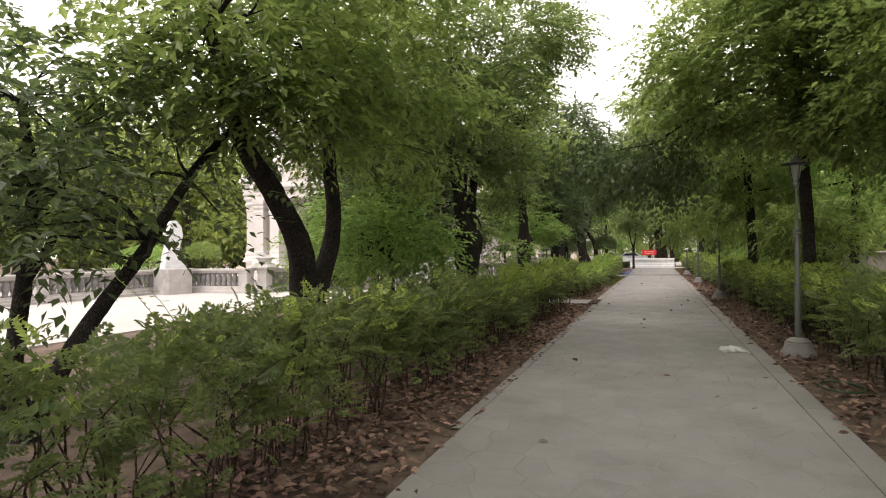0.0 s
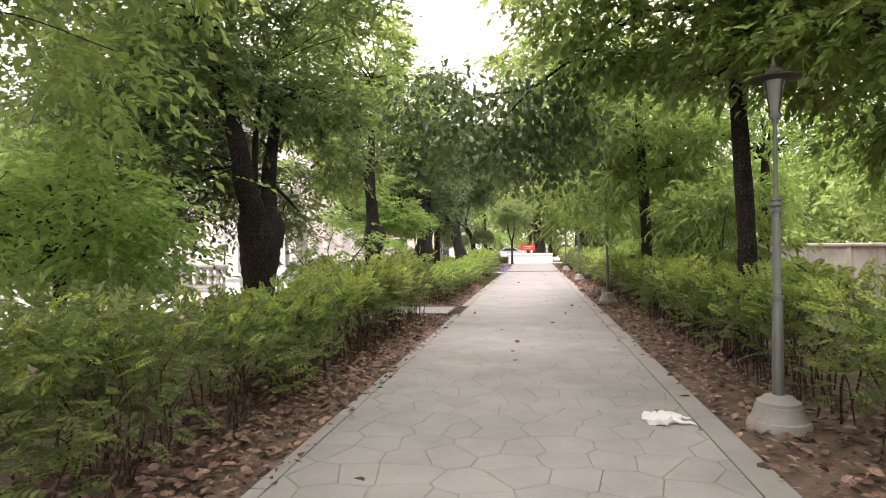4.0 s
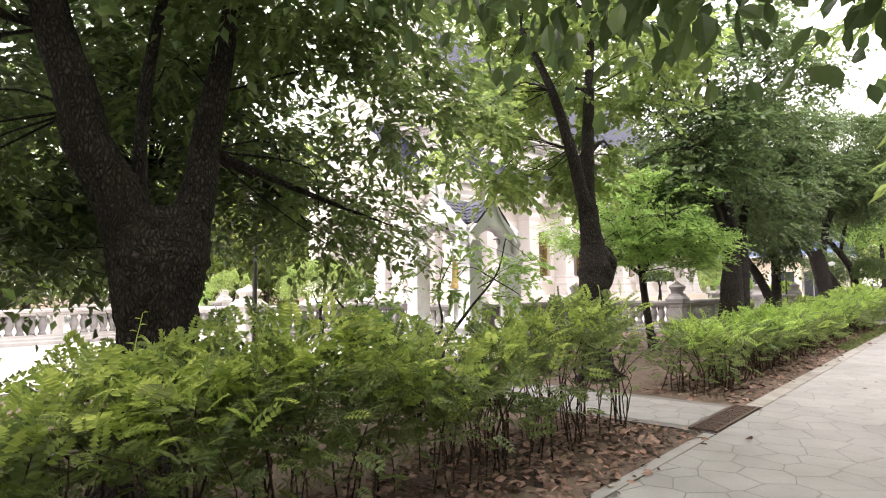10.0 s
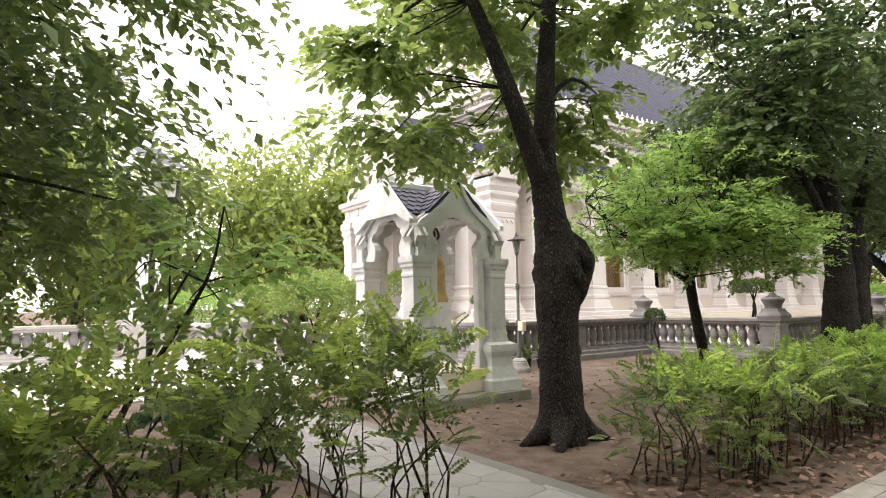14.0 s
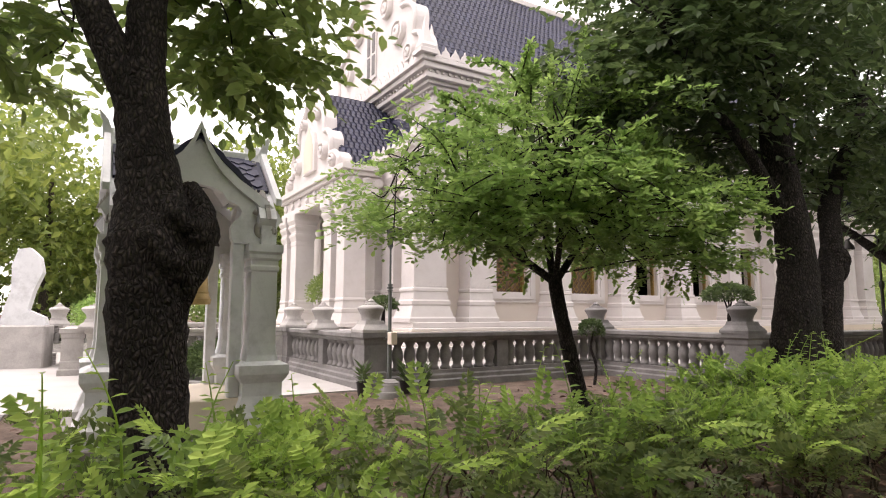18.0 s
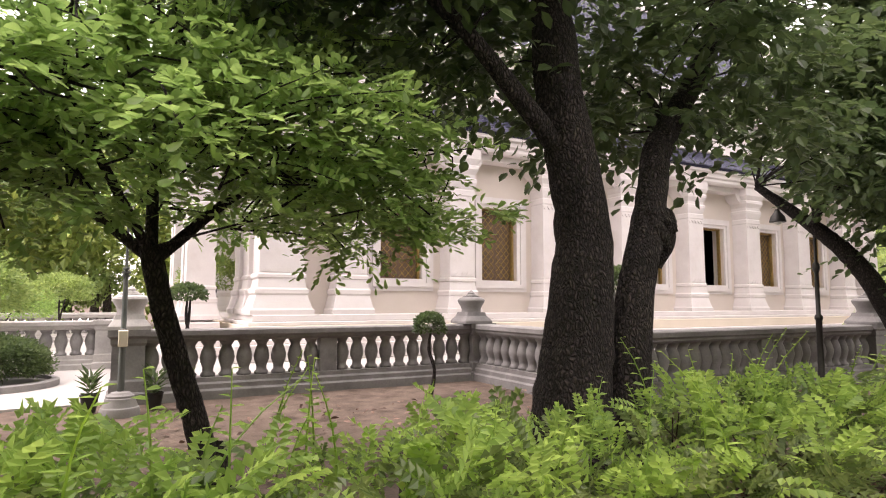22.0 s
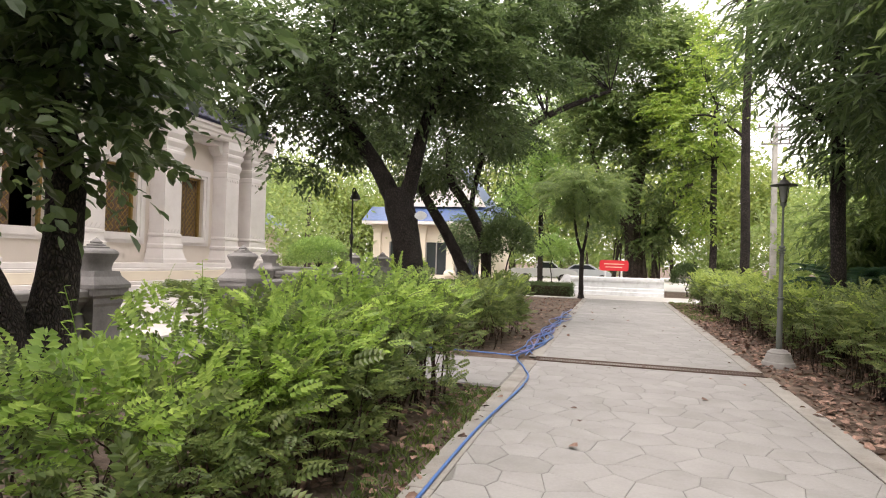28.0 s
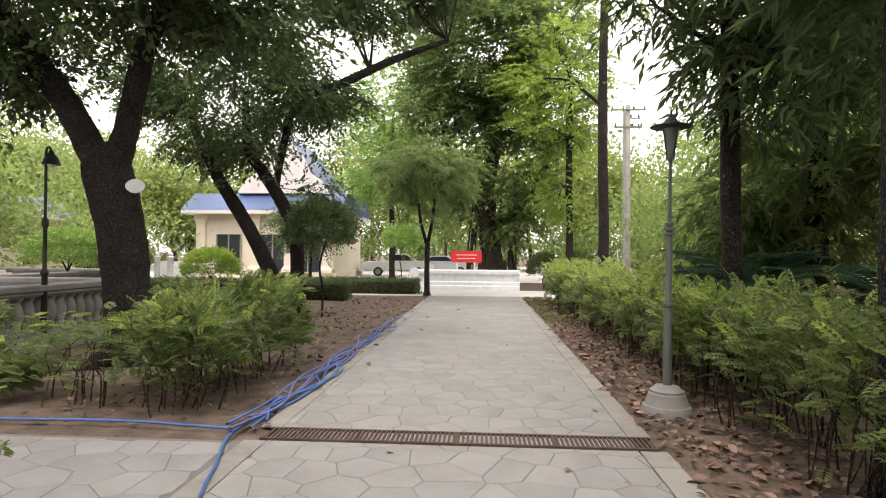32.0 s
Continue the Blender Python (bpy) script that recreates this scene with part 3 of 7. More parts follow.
# ---- trees ----
def tree(name, base, stems, crown, label, seed, leaf=LEAF, leaf_material=None, bark=None, clumps=60, per=420, size=0.15, clump_r=0.55, limbs=14, droop=0.3, shell=0.45, flat=1.0, category="tree", knot=None, low_cut=None, shoots=()):
    """stems: lines of (x, y, z, r) from the base. crown: blobs of (x, y, z, rx, ry, rz), all from the base."""
    g = np.random.default_rng(seed)
    root = thing(name, base, label, category)
    bark = bark or M_BARK
    clumps, per, clump_r = int(clumps * 1.3), int(per * 0.74), clump_r * 0.8
    lines = [smooth_line(s, 7) for s in stems]
    chunks = [tube_np(L, 12, 0.05, g) for L in lines]
    if knot:
        kx, ky, kz, kr = knot
        for ring, (rr, tr, off) in enumerate(((0.62, 0.46, 0.0), (0.5, 0.3, 0.3))):
            lip = []
            for a in range(13):
                an = a * math.pi / 6
                w = 1 + 0.18 * math.sin(an * 3 + ring) + 0.1 * math.sin(an * 5)
                lip.append((kx + off * kr + 0.12 * kr * math.sin(an * 2), ky + math.cos(an) * rr * kr * w, kz + math.sin(an) * rr * kr * 1.15 * w, tr * kr * (1 + 0.25 * math.sin(an * 4 + 1))))
            chunks.append(tube_np(smooth_line(lip, 4), 9, 0.1, g))
        for a in range(6):
            an = g.uniform(0, 6.28)
            chunks.append(tube_np(smooth_line([(kx - kr * 0.5, ky + math.cos(an) * kr * 0.2, kz + (-0.55 + 0.1 * a) * kr / 0.24, kr * 0.25), (kx + 0.1 * kr, ky + math.cos(an) * kr * 0.7, kz + (-0.1 + 0.06 * a) * kr / 0.24, kr * 0.42), (kx - kr * 0.5, ky + math.cos(an) * kr * 0.5, kz + 0.4 * kr / 0.24, kr * 0.15)], 5), 8, 0.12, g))
    # root flare
    sx, sy, _, sr = stems[0][0]
    for a in range(5):
        an = a * 2 * math.pi / 5 + g.random()
        chunks.append(tube_np(smooth_line([(sx, sy, 0.35, sr * 0.75), (sx + math.cos(an) * sr * 0.9, sy + math.sin(an) * sr * 0.9, 0.08, sr * 0.42), (sx + math.cos(an) * sr * 1.9, sy + math.sin(an) * sr * 1.9, -0.06, sr * 0.12)], 4), 7))
    V, F = join_np(chunks)
    put("trunk", smooth_all(npmesh("trunk", V, F)), bark, root)
    # clumps of leaves inside the blobs
    vol = np.array([b[3] * b[4] * b[5] for b in crown]) ** 0.8
    pick = g.choice(len(crown), clumps, p=vol / vol.sum())
    C = []
    for b in pick:
        x, y, z, rx, ry, rz = crown[b]
        d = g.normal(size=3)
        d /= np.linalg.norm(d)
        r = shell + (1 - shell) * g.random() ** 0.5
        C.append((x + d[0] * rx * r, y + d[1] * ry * r, z + d[2] * rz * r))
    C = np.array(C)
    if low_cut is not None:
        C = C[C[:, 2] > low_cut]
    ends = [L[int(len(L) * q)] for L in lines for q in (0.55, 0.75, 0.999)]
    ends = np.array([e for e in ends if e[2] > 1.2] or [lines[0][-1]])
    tw = []
    order = g.permutation(len(C))
    for n, i in enumerate(order):
        c = C[i]
        e = ends[np.argmin(np.linalg.norm((ends[:, :3] - c) * [1, 1, 1.3], axis=1))]
        thick = min(e[3] * 0.5, 0.045) if n < limbs else min(e[3] * 0.7, 0.013)
        if n >= limbs and np.linalg.norm(e[:3] - c) > 2.4:
            continue
        if n < limbs or n % 2 == 0:
            mid = e[:3] * 0.5 + c * 0.5 + g.normal(size=3) * 0.18 + [0, 0, 0.1]
            tw.append(tube_np(smooth_line([(*e[:3], thick), (*mid, thick * 0.6), (*c, min(thick * 0.5, 0.008))], 4), 6 if n < limbs else 4))
    if tw:
        V, F = join_np(tw)
        put("branchwork", smooth_all(npmesh("branchwork", V, F)), bark, root)["kind"] = "stuff"
    # leaves in two ranks along short twigs that leave each clump
    tn = max(3, per // 9)
    n = len(C) * tn
    ci = np.repeat(np.arange(len(C)), tn)
    big = (clump_r * g.uniform(0.6, 1.35, len(C)))[ci][:, None]
    mid = np.array([b[:3] for b in crown]).mean(0)
    start = np.clip(g.normal(size=(n, 3)), -1.8, 1.8) * big * np.array([0.6, 0.6, 0.38 * flat])
    d = start * 1.1 + g.normal(size=(n, 3)) * big * 0.45 + (C[ci] - mid) * 0.06
    d[:, 2] = d[:, 2] * 0.55 - droop * 0.35 * big[:, 0]
    d /= np.linalg.norm(d, axis=1)[:, None] + 1e-9
    reach = big * g.uniform(0.7, 1.5, (n, 1))
    side = np.cross(d, np.array([0, 0, 1.0]) + g.normal(size=(n, 3)) * 0.25)
    pos, way = [], []
    for q in range(9):
        f = 0.15 + 0.85 * q / 8
        pos.append(C[ci] + start + d * reach * f - np.array([0, 0, 1.0]) * reach * 0.3 * f * f)
        turn = 0.0 if q == 8 else (0.95 if q % 2 else -0.95)
        way.append(d * 0.65 + side * turn + g.normal(size=(n, 3)) * 0.22 - [0, 0, droop * 0.8])
    pos, way = np.concatenate(pos), np.concatenate(way)
    V, F = scatter(leaf, pos, way, size * g.uniform(0.65, 1.25, len(pos)), g, 0.35)
    if len(shoots):
        A, sl = [(V, F)], []
        for i, (ax, ay, az, bx, by, bz) in enumerate(shoots):
            L = smooth_line([(ax, ay, az, 0.012), ((ax + bx) / 2 + 0.05, (ay + by) / 2, (az + bz) / 2 + 0.12, 0.008), (bx, by, bz, 0.003)], 12)
            sl.append(tube_np(L, 4))
            P = np.repeat(L[2:, :3], 5, 0)
            q = len(P)
            A.append(scatter(leaf, P, g.normal(size=(q, 3)) * 0.8 + (np.array([bx - ax, by - ay, bz - az]) * 0.5), size * g.uniform(0.6, 1.0, q), g, 0.5))
        V, F = join_np(A)
        v, f = join_np(sl)
        put("twig_mass", npmesh("twig_mass", v, f), bark, root)["kind"] = "stuff"
    cr = put("crown", npmesh("crown", V, F), leaf_material or L_MID, root)
    cr["kind"] = "stuff"
    return root


# ---- the trees along the walk ----
# multi-stem tree behind the hedge near the start
# last crown blob is unseen canopy, added to shade the path
tree("tree", (-4.75, 6.45, 0), [[(0, 0, -0.1, 0.3), (0.05, 0.02, 0.6, 0.27), (0.0, 0.0, 1.05, 0.29)],
     [(0, -0.05, 0.95, 0.22), (0, -0.2, 1.75, 0.18), (-0.05, -0.75, 2.5, 0.15), (-0.1, -1.3, 3.1, 0.12), (-0.2, -1.8, 4.4, 0.07)],
     [(0.05, 0.1, 0.95, 0.19), (0.05, 0.6, 1.7, 0.14), (0.05, 0.72, 2.35, 0.12), (0.05, 0.6, 3.15, 0.1), (0.1, 0.7, 4.6, 0.06)]],
     [(-0.3, 0.0, 4.5, 2.2, 2.4, 1.4), (0.6, 1.9, 3.9, 1.4, 1.4, 1.0), (-0.3, -1.8, 4.2, 1.6, 1.5, 1.0), (0.6, 0.2, 6.6, 2.8, 3.0, 1.5), (3.6, -1.6, 8.4, 2.8, 3.6, 1.0)],
     "broad leafy tree with a dark forked trunk", 11, clumps=145, per=330, size=0.14, leaf_material=L_MID, low_cut=3.0)
tree("sapling", (-5.25, 2.55, 0), [[(0, 0, -0.1, 0.1), (0, 0.42, 0.58, 0.09), (0, 0.85, 1.11, 0.08), (0, 1.36, 1.66, 0.07), (0, 1.85, 2.29, 0.06), (0, 2.32, 2.85, 0.05), (0, 3.2, 3.65, 0.03)]],
     [(0.1, 2.6, 3.6, 1.0, 1.2, 0.8), (0.0, 2.2, 2.0, 0.5, 0.6, 0.5), (0, 0.3, 2.3, 0.8, 0.8, 0.7)], "slender leaning sapling with a grey-brown stem", 12, clumps=26, per=120, size=0.14, leaf_material=L_DARK, bark=M_BARK)
tree("sapling", (-6.25, 3.11, 0), [[(0, 0, -0.1, 0.1), (0.0, 0.1, 0.8, 0.09), (0, 0.23, 1.77, 0.07), (0.0, 0.29, 2.5, 0.06), (0.0, 0.16, 3.3, 0.04)], [(0.03, 0.15, 1.3, 0.05), (0.1, 0.5, 2.0, 0.04), (0.1, 0.55, 3.0, 0.03)]],
     [(0, 0.2, 3.2, 1.2, 1.2, 1.2), (0, -0.3, 1.7, 0.6, 0.6, 0.5)], "slender forked sapling behind the hedge", 13, clumps=34, per=120, size=0.14, leaf_material=L_DARK)
tree("tree", (-4.7, 9.3, 0), [[(0, 0, -0.1, 0.09), (0.03, 0, 0.8, 0.07), (0, 0.05, 1.6, 0.05)]],
     [(0, 0, 2.0, 0.9, 1.0, 0.8), (-1.6, 1.2, 2.1, 1.0, 1.0, 0.8)], "small round-crowned tree with low foliage", 14, clumps=48, per=300, size=0.12, leaf_material=L_LIGHT)
# the great dark trunk beside the hedge
tree("tree", (-4.32, 13.13, 0), [[(0, 0.0, -0.1, 0.28), (0.0, 0.02, 0.5, 0.24), (0.0, 0.0, 0.95, 0.26), (0.0, 0.0, 1.5, 0.33), (0.0, 0.02, 1.95, 0.38), (0.0, 0.02, 2.2, 0.3)],
     [(0, -0.15, 1.9, 0.22), (0, -0.3, 2.3, 0.19), (0, -0.5, 2.64, 0.17), (0, -0.6, 3.02, 0.15), (-0.05, -0.78, 3.6, 0.13), (-0.2, -1.1, 5.0, 0.09)],
     [(0, 0.2, 1.9, 0.2), (0, 0.36, 2.45, 0.14), (0, 0.42, 2.95, 0.12), (0.1, 0.6, 4.2, 0.07)], [(0, -0.12, 2.2, 0.07), (0, -0.14, 2.6, 0.055), (0.0, -0.12, 3.0, 0.05), (0, -0.05, 3.6, 0.045), (0.1, 0.1, 4.6, 0.03)]],
     [(-1.0, -1.6, 5.7, 2.3, 2.0, 1.2), (-1.9, -1.5, 2.9, 1.0, 1.0, 1.0), (-0.8, 1.8, 4.0, 1.9, 1.9, 1.3), (-1.0, 2.6, 2.6, 1.0, 1.0, 0.7), (0.2, 0.4, 7.0, 2.6, 3.0, 1.6), (0.6, 0.2, 4.6, 1.2, 1.7, 0.8), (-0.6, -1.6, 3.9, 1.0, 1.1, 0.7)],
     "old tree with a thick black lopped trunk", 15, clumps=175, per=330, size=0.13, leaf=LEAF, leaf_material=L_DEEP, knot=(0.1, 0.1, 1.75, 0.16))
tree("tree", (-7.46, 14.28, 0), [[(0, 0, -0.1, 0.11), (0, 0, 1.4, 0.1), (0.05, 0, 3.0, 0.08)]], [(0, 0, 3.4, 1.7, 1.7, 1.2), (0.6, -1.2, 2.2, 0.9, 0.9, 0.7), (0.2, -0.6, 5.0, 1.8, 1.7, 1.2)], "slim tree beside the plaza", 16, clumps=105, per=260, size=0.14, leaf_material=L_DARK)
tree("shrub", (-4.0, 15.8, 0), [[(0, 0, -0.05, 0.028), (0.12, 0.22, 0.5, 0.024), (0.02, 0.4, 0.9, 0.02), (0.22, 0.6, 1.3, 0.016), (0.5, 0.75, 1.7, 0.01), (0.6, 0.8, 2.1, 0.006)], [(0.02, 0.05, 0.2, 0.02), (-0.2, 0.25, 0.7, 0.017), (-0.12, 0.5, 1.1, 0.014), (-0.35, 0.7, 1.5, 0.01), (-0.3, 0.9, 1.9, 0.006)], [(0, 0, 0.1, 0.018), (-0.3, -0.4, 0.7, 0.014), (-0.35, -0.5, 1.1, 0.01), (-0.5, -0.8, 1.5, 0.006)]],
     [(0.3, 0.7, 1.8, 0.6, 0.6, 0.35), (-0.3, 0.7, 1.6, 0.4, 0.5, 0.35), (-0.4, -0.6, 1.35, 0.6, 0.6, 0.3)], "loose many-stemmed shrub with crooked branches", 17, clumps=22, per=70, size=0.1, leaf_material=L_LIGHT, clump_r=0.3, limbs=0)
# leaning trunk with a burr, beside the bell shelter
tree("tree", (-4.44, 20.62, 0), [[(0, 0.02, -0.1, 0.29), (0, 0.02, 0.5, 0.245), (0, 0, 1.0, 0.235), (0, -0.02, 1.5, 0.25), (0, 0.0, 1.88, 0.285), (0, -0.03, 2.2, 0.22), (0, -0.1, 2.6, 0.175), (0, -0.15, 2.95, 0.17)],
     [(0, -0.14, 2.75, 0.13), (0, -0.4, 3.3, 0.115), (0, -0.62, 3.75, 0.1), (-0.1, -1.1, 4.8, 0.07), (-0.4, -1.5, 5.8, 0.04)], [(0, -0.12, 2.75, 0.14), (0, -0.13, 3.3, 0.125), (0, -0.12, 3.7, 0.12), (0, 0, 5.0, 0.09), (0, 0.2, 6.5, 0.05)]],
     [(-1.3, -1.5, 3.9, 1.1, 1.3, 0.7), (-0.2, 0.2, 5.6, 2.0, 1.8, 1.2), (-0.6, 0.7, 3.85, 0.8, 0.8, 0.6), (-0.6, 0.2, 7.4, 2.2, 2.2, 1.3)], "tree with a leaning dark trunk and a hollow burr", 18, leaf=LEAF_BROAD, clumps=110, per=230, size=0.14, leaf_material=L_MID, knot=(0.16, 0.1, 1.9, 0.24), clump_r=0.36)
# the feathery small tree in the yard
gs = np.random.default_rng(77)
SHOOTS = []
for k in range(90):
    an, hh = gs.uniform(0, 6.28), gs.uniform(2.1, 3.9)
    r0, r1 = gs.uniform(0.3, 1.3), gs.uniform(1.7, 3.0) * (1.12 - 0.12 * hh)
    SHOOTS.append((math.cos(an) * r0 * 0.9, math.sin(an) * r0 * 1.2 - 0.5, hh, math.cos(an + gs.normal() * 0.2) * r1 * 0.9, math.sin(an + gs.normal() * 0.2) * r1 * 1.15 - 0.5, hh + gs.uniform(-0.25, 0.55)))
for k in range(9):
    an = gs.uniform(0, 6.28)
    SHOOTS.append((math.cos(an) * 0.4, math.sin(an) * 0.5 - 0.5, 3.5, math.cos(an) * gs.uniform(0.4, 1.2), math.sin(an) * gs.uniform(0.4, 1.3) - 0.5, gs.uniform(4.2, 4.9)))
tree("small_tree", (-5.52, 25.6, 0), [[(0, 0, -0.1, 0.11), (0, -0.14, 0.5, 0.095), (0, -0.3, 1.0, 0.09), (0, -0.44, 1.5, 0.085), (0, -0.52, 1.9, 0.085)],
     [(0, -0.5, 1.8, 0.05), (-0.5, -1.3, 2.5, 0.035), (-0.8, -2.2, 3.2, 0.02)], [(0, -0.5, 1.8, 0.05), (-0.1, 0.3, 2.5, 0.035), (0.1, 1.5, 2.9, 0.02)], [(0, -0.5, 1.8, 0.04), (0.6, -0.9, 2.5, 0.03), (1.0, -1.2, 3.1, 0.02)], [(0, -0.52, 1.8, 0.05), (-0.2, -0.5, 3.0, 0.035), (-0.1, -0.3, 4.3, 0.015)]],
     [(-0.1, -0.5, 2.75, 2.0, 2.6, 0.6), (-0.2, -0.6, 3.5, 1.4, 1.9, 0.75), (0.0, 1.1, 2.4, 1.5, 1.6, 0.45), (0, -2.0, 2.5, 1.2, 1.0, 0.45), (0.2, 0.2, 4.1, 0.8, 1.0, 0.45), (1.1, -0.6, 2.65, 0.9, 1.9, 0.5), (0.9, -0.3, 3.3, 0.8, 1.5, 0.5), (0.7, -1.5, 2.2, 0.9, 1.1, 0.3), (0.5, 0.7, 2.15, 0.9, 1.1, 0.3)],
     "small spreading tree with fine bright leaves", 19, leaf=LEAF_OVAL, clumps=255, per=140, size=0.092, leaf_material=L_LIGHT, clump_r=0.27, droop=0.0, flat=0.45, limbs=40, bark=M_BARK, shell=0.25, shoots=SHOOTS)
# twin-trunk tree in front of the balustrade
tree("tree", (-4.45, 28.3, 0), [[(0, 0.0, -0.1, 0.42), (0, 0.02, 0.6, 0.35), (0, 0.1, 1.4, 0.29), (0, 0.16, 2.1, 0.245), (0, 0.02, 2.9, 0.22), (0, -0.12, 3.6, 0.2), (-0.1, -0.2, 5.4, 0.12)],
     [(0.1, 0.42, -0.1, 0.26), (0.15, 0.5, 0.8, 0.2), (0.15, 0.62, 1.6, 0.165), (0.12, 0.8, 2.1, 0.155), (0.08, 0.95, 2.55, 0.14), (0.0, 1.15, 3.0, 0.14), (0.0, 1.7, 3.8, 0.1), (0.1, 2.2, 4.8, 0.07)], [(0, -0.02, 2.75, 0.1), (0, -0.45, 3.15, 0.085), (0, -0.95, 3.6, 0.07), (-0.1, -1.6, 4.2, 0.05), (-0.2, -2.2, 5.0, 0.03)]],
     [(-1.0, 0.2, 4.9, 1.8, 3.0, 1.2), (-0.5, -1.9, 4.3, 1.1, 1.5, 0.8), (-0.4, 2.2, 4.2, 1.2, 1.6, 0.9), (0.4, -1.0, 5.6, 1.6, 2.0, 0.8), (0.3, 1.9, 3.75, 0.9, 1.4, 0.6), (-0.9, 1.2, 3.7, 0.7, 1.2, 0.5), (-0.2, 0.2, 7.4, 2.6, 3.2, 1.6)], "tall tree with two dark rugged trunks", 20, leaf=LEAF_BROAD, clumps=195, per=200, size=0.14, leaf_material=L_DARK, knot=(0.2, 0.9, 2.15, 0.15), low_cut=3.15)
# V-shaped tree further along the hedge
tree("tree", (-5.05, 35.55, 0), [[(0, 0, -0.1, 0.27), (0.0, 0.02, 0.6, 0.27)], [(0, -0.05, 0.4, 0.2), (-0.12, -0.17, 1.0, 0.17), (-0.42, -0.45, 1.85, 0.15), (-0.68, -0.7, 2.35, 0.13), (-1.0, -1.05, 2.8, 0.1), (-1.5, -1.5, 3.4, 0.06)], [(0, 0.1, 0.4, 0.21), (0, 0.25, 1.3, 0.17), (0, 0.3, 2.2, 0.15), (0.0, 0.15, 3.1, 0.12), (0.1, 0.3, 5.0, 0.08)]],
     [(0.1, 0.1, 4.4, 1.4, 1.3, 2.2), (0.2, 0.2, 2.8, 0.8, 0.8, 0.8), (-0.2, -1.1, 4.4, 1.4, 1.5, 1.4), (0, -0.3, 7.0, 2.0, 1.8, 1.3)], "dense dark tree forked low in a V", 21, leaf=LEAF_BROAD, clumps=135, per=210, size=0.15, leaf_material=L_DARK, low_cut=2.3)
# the pair of old trees near the end
tree("tree", (-4.85, 44.75, 0), [[(0, 0, -0.1, 0.4), (-0.05, 0, 0.8, 0.33), (-0.2, 0, 1.8, 0.33), (-0.4, 0, 2.7, 0.35), (-0.5, 0, 3.15, 0.28)], [(-0.5, 0, 2.8, 0.22), (-1.0, 0, 3.7, 0.19), (-1.72, -0.1, 4.7, 0.16), (-2.5, -0.2, 5.8, 0.12)], [(-0.35, 0, 2.6, 0.2), (-0.1, 0, 3.5, 0.17), (0.1, 0, 4.5, 0.15), (0.42, 0.1, 5.4, 0.12)]],
     [(-1.0, -0.2, 6.3, 3.2, 2.7, 1.7), (-2.7, -0.6, 4.2, 1.2, 1.4, 0.8), (1.0, 0.4, 6.0, 2.0, 2.2, 1.3), (0.2, 0.3, 8.4, 3.0, 2.6, 1.5), (0.9, 0.5, 4.2, 0.8, 0.9, 0.6), (-4.0, -0.9, 6.0, 1.5, 1.8, 1.3)], "old spreading tree with a thick dark trunk", 22, clumps=170, per=400, size=0.15, leaf_material=L_DARK, low_cut=3.3)
tree("tree", (-4.9, 52.1, 0), [[(0, 0, -0.1, 0.3), (0.0, 0.0, 0.35, 0.28)], [(-0.1, 0, 0.2, 0.22), (-0.3, 0.0, 0.6, 0.21), (-1.2, 0, 2.3, 0.19), (-2.1, 0, 3.75, 0.16), (-3.0, 0, 5.5, 0.1)], [(0.1, 0, 0.2, 0.2), (0.2, 0, 0.7, 0.19), (0.05, 0, 2.3, 0.18), (-0.75, 0, 3.73, 0.16), (-1.2, 0, 4.4, 0.14), (-1.4, 0.2, 6.0, 0.09)], [(-0.3, 0, 2.9, 0.11), (-0.42, 0, 3.4, 0.1), (-0.15, 0, 4.9, 0.1), (0.15, 0, 5.75, 0.11), (1.3, 0, 6.15, 0.12), (2.75, 0, 6.8, 0.1), (4.2, 0, 7.3, 0.06)]],
     [(-1.4, 0, 6.0, 2.8, 2.8, 2.0), (2.0, 0, 9.3, 3.0, 2.4, 1.5), (4.0, 0.2, 10.2, 2.0, 2.0, 1.2), (0.9, 0.2, 3.0, 0.8, 0.9, 0.9)], "old dark tree forked in a V with a long bough", 23, clumps=165, per=380, size=0.15, leaf_material=L_DARK)
tree("young_tree", (-1.85, 59.15, 0), [[(0, 0, -0.1, 0.12), (0, 0, 1.2, 0.1), (0.02, 0, 2.0, 0.1)], [(0, 0, 1.9, 0.07), (-0.25, 0, 2.8, 0.06), (-0.4, 0, 4.0, 0.04)], [(0, 0, 1.9, 0.07), (0.2, 0, 3.0, 0.06), (0.3, 0.1, 4.2, 0.04)]],
     [(-0.1, 0, 4.9, 1.7, 1.7, 0.9), (0, 0, 4.0, 1.2, 1.2, 0.6)], "young tree with a feathery rounded crown", 24, leaf=SPRIG_FINE, clumps=62, per=36, size=0.4, leaf_material=L_DEEP)
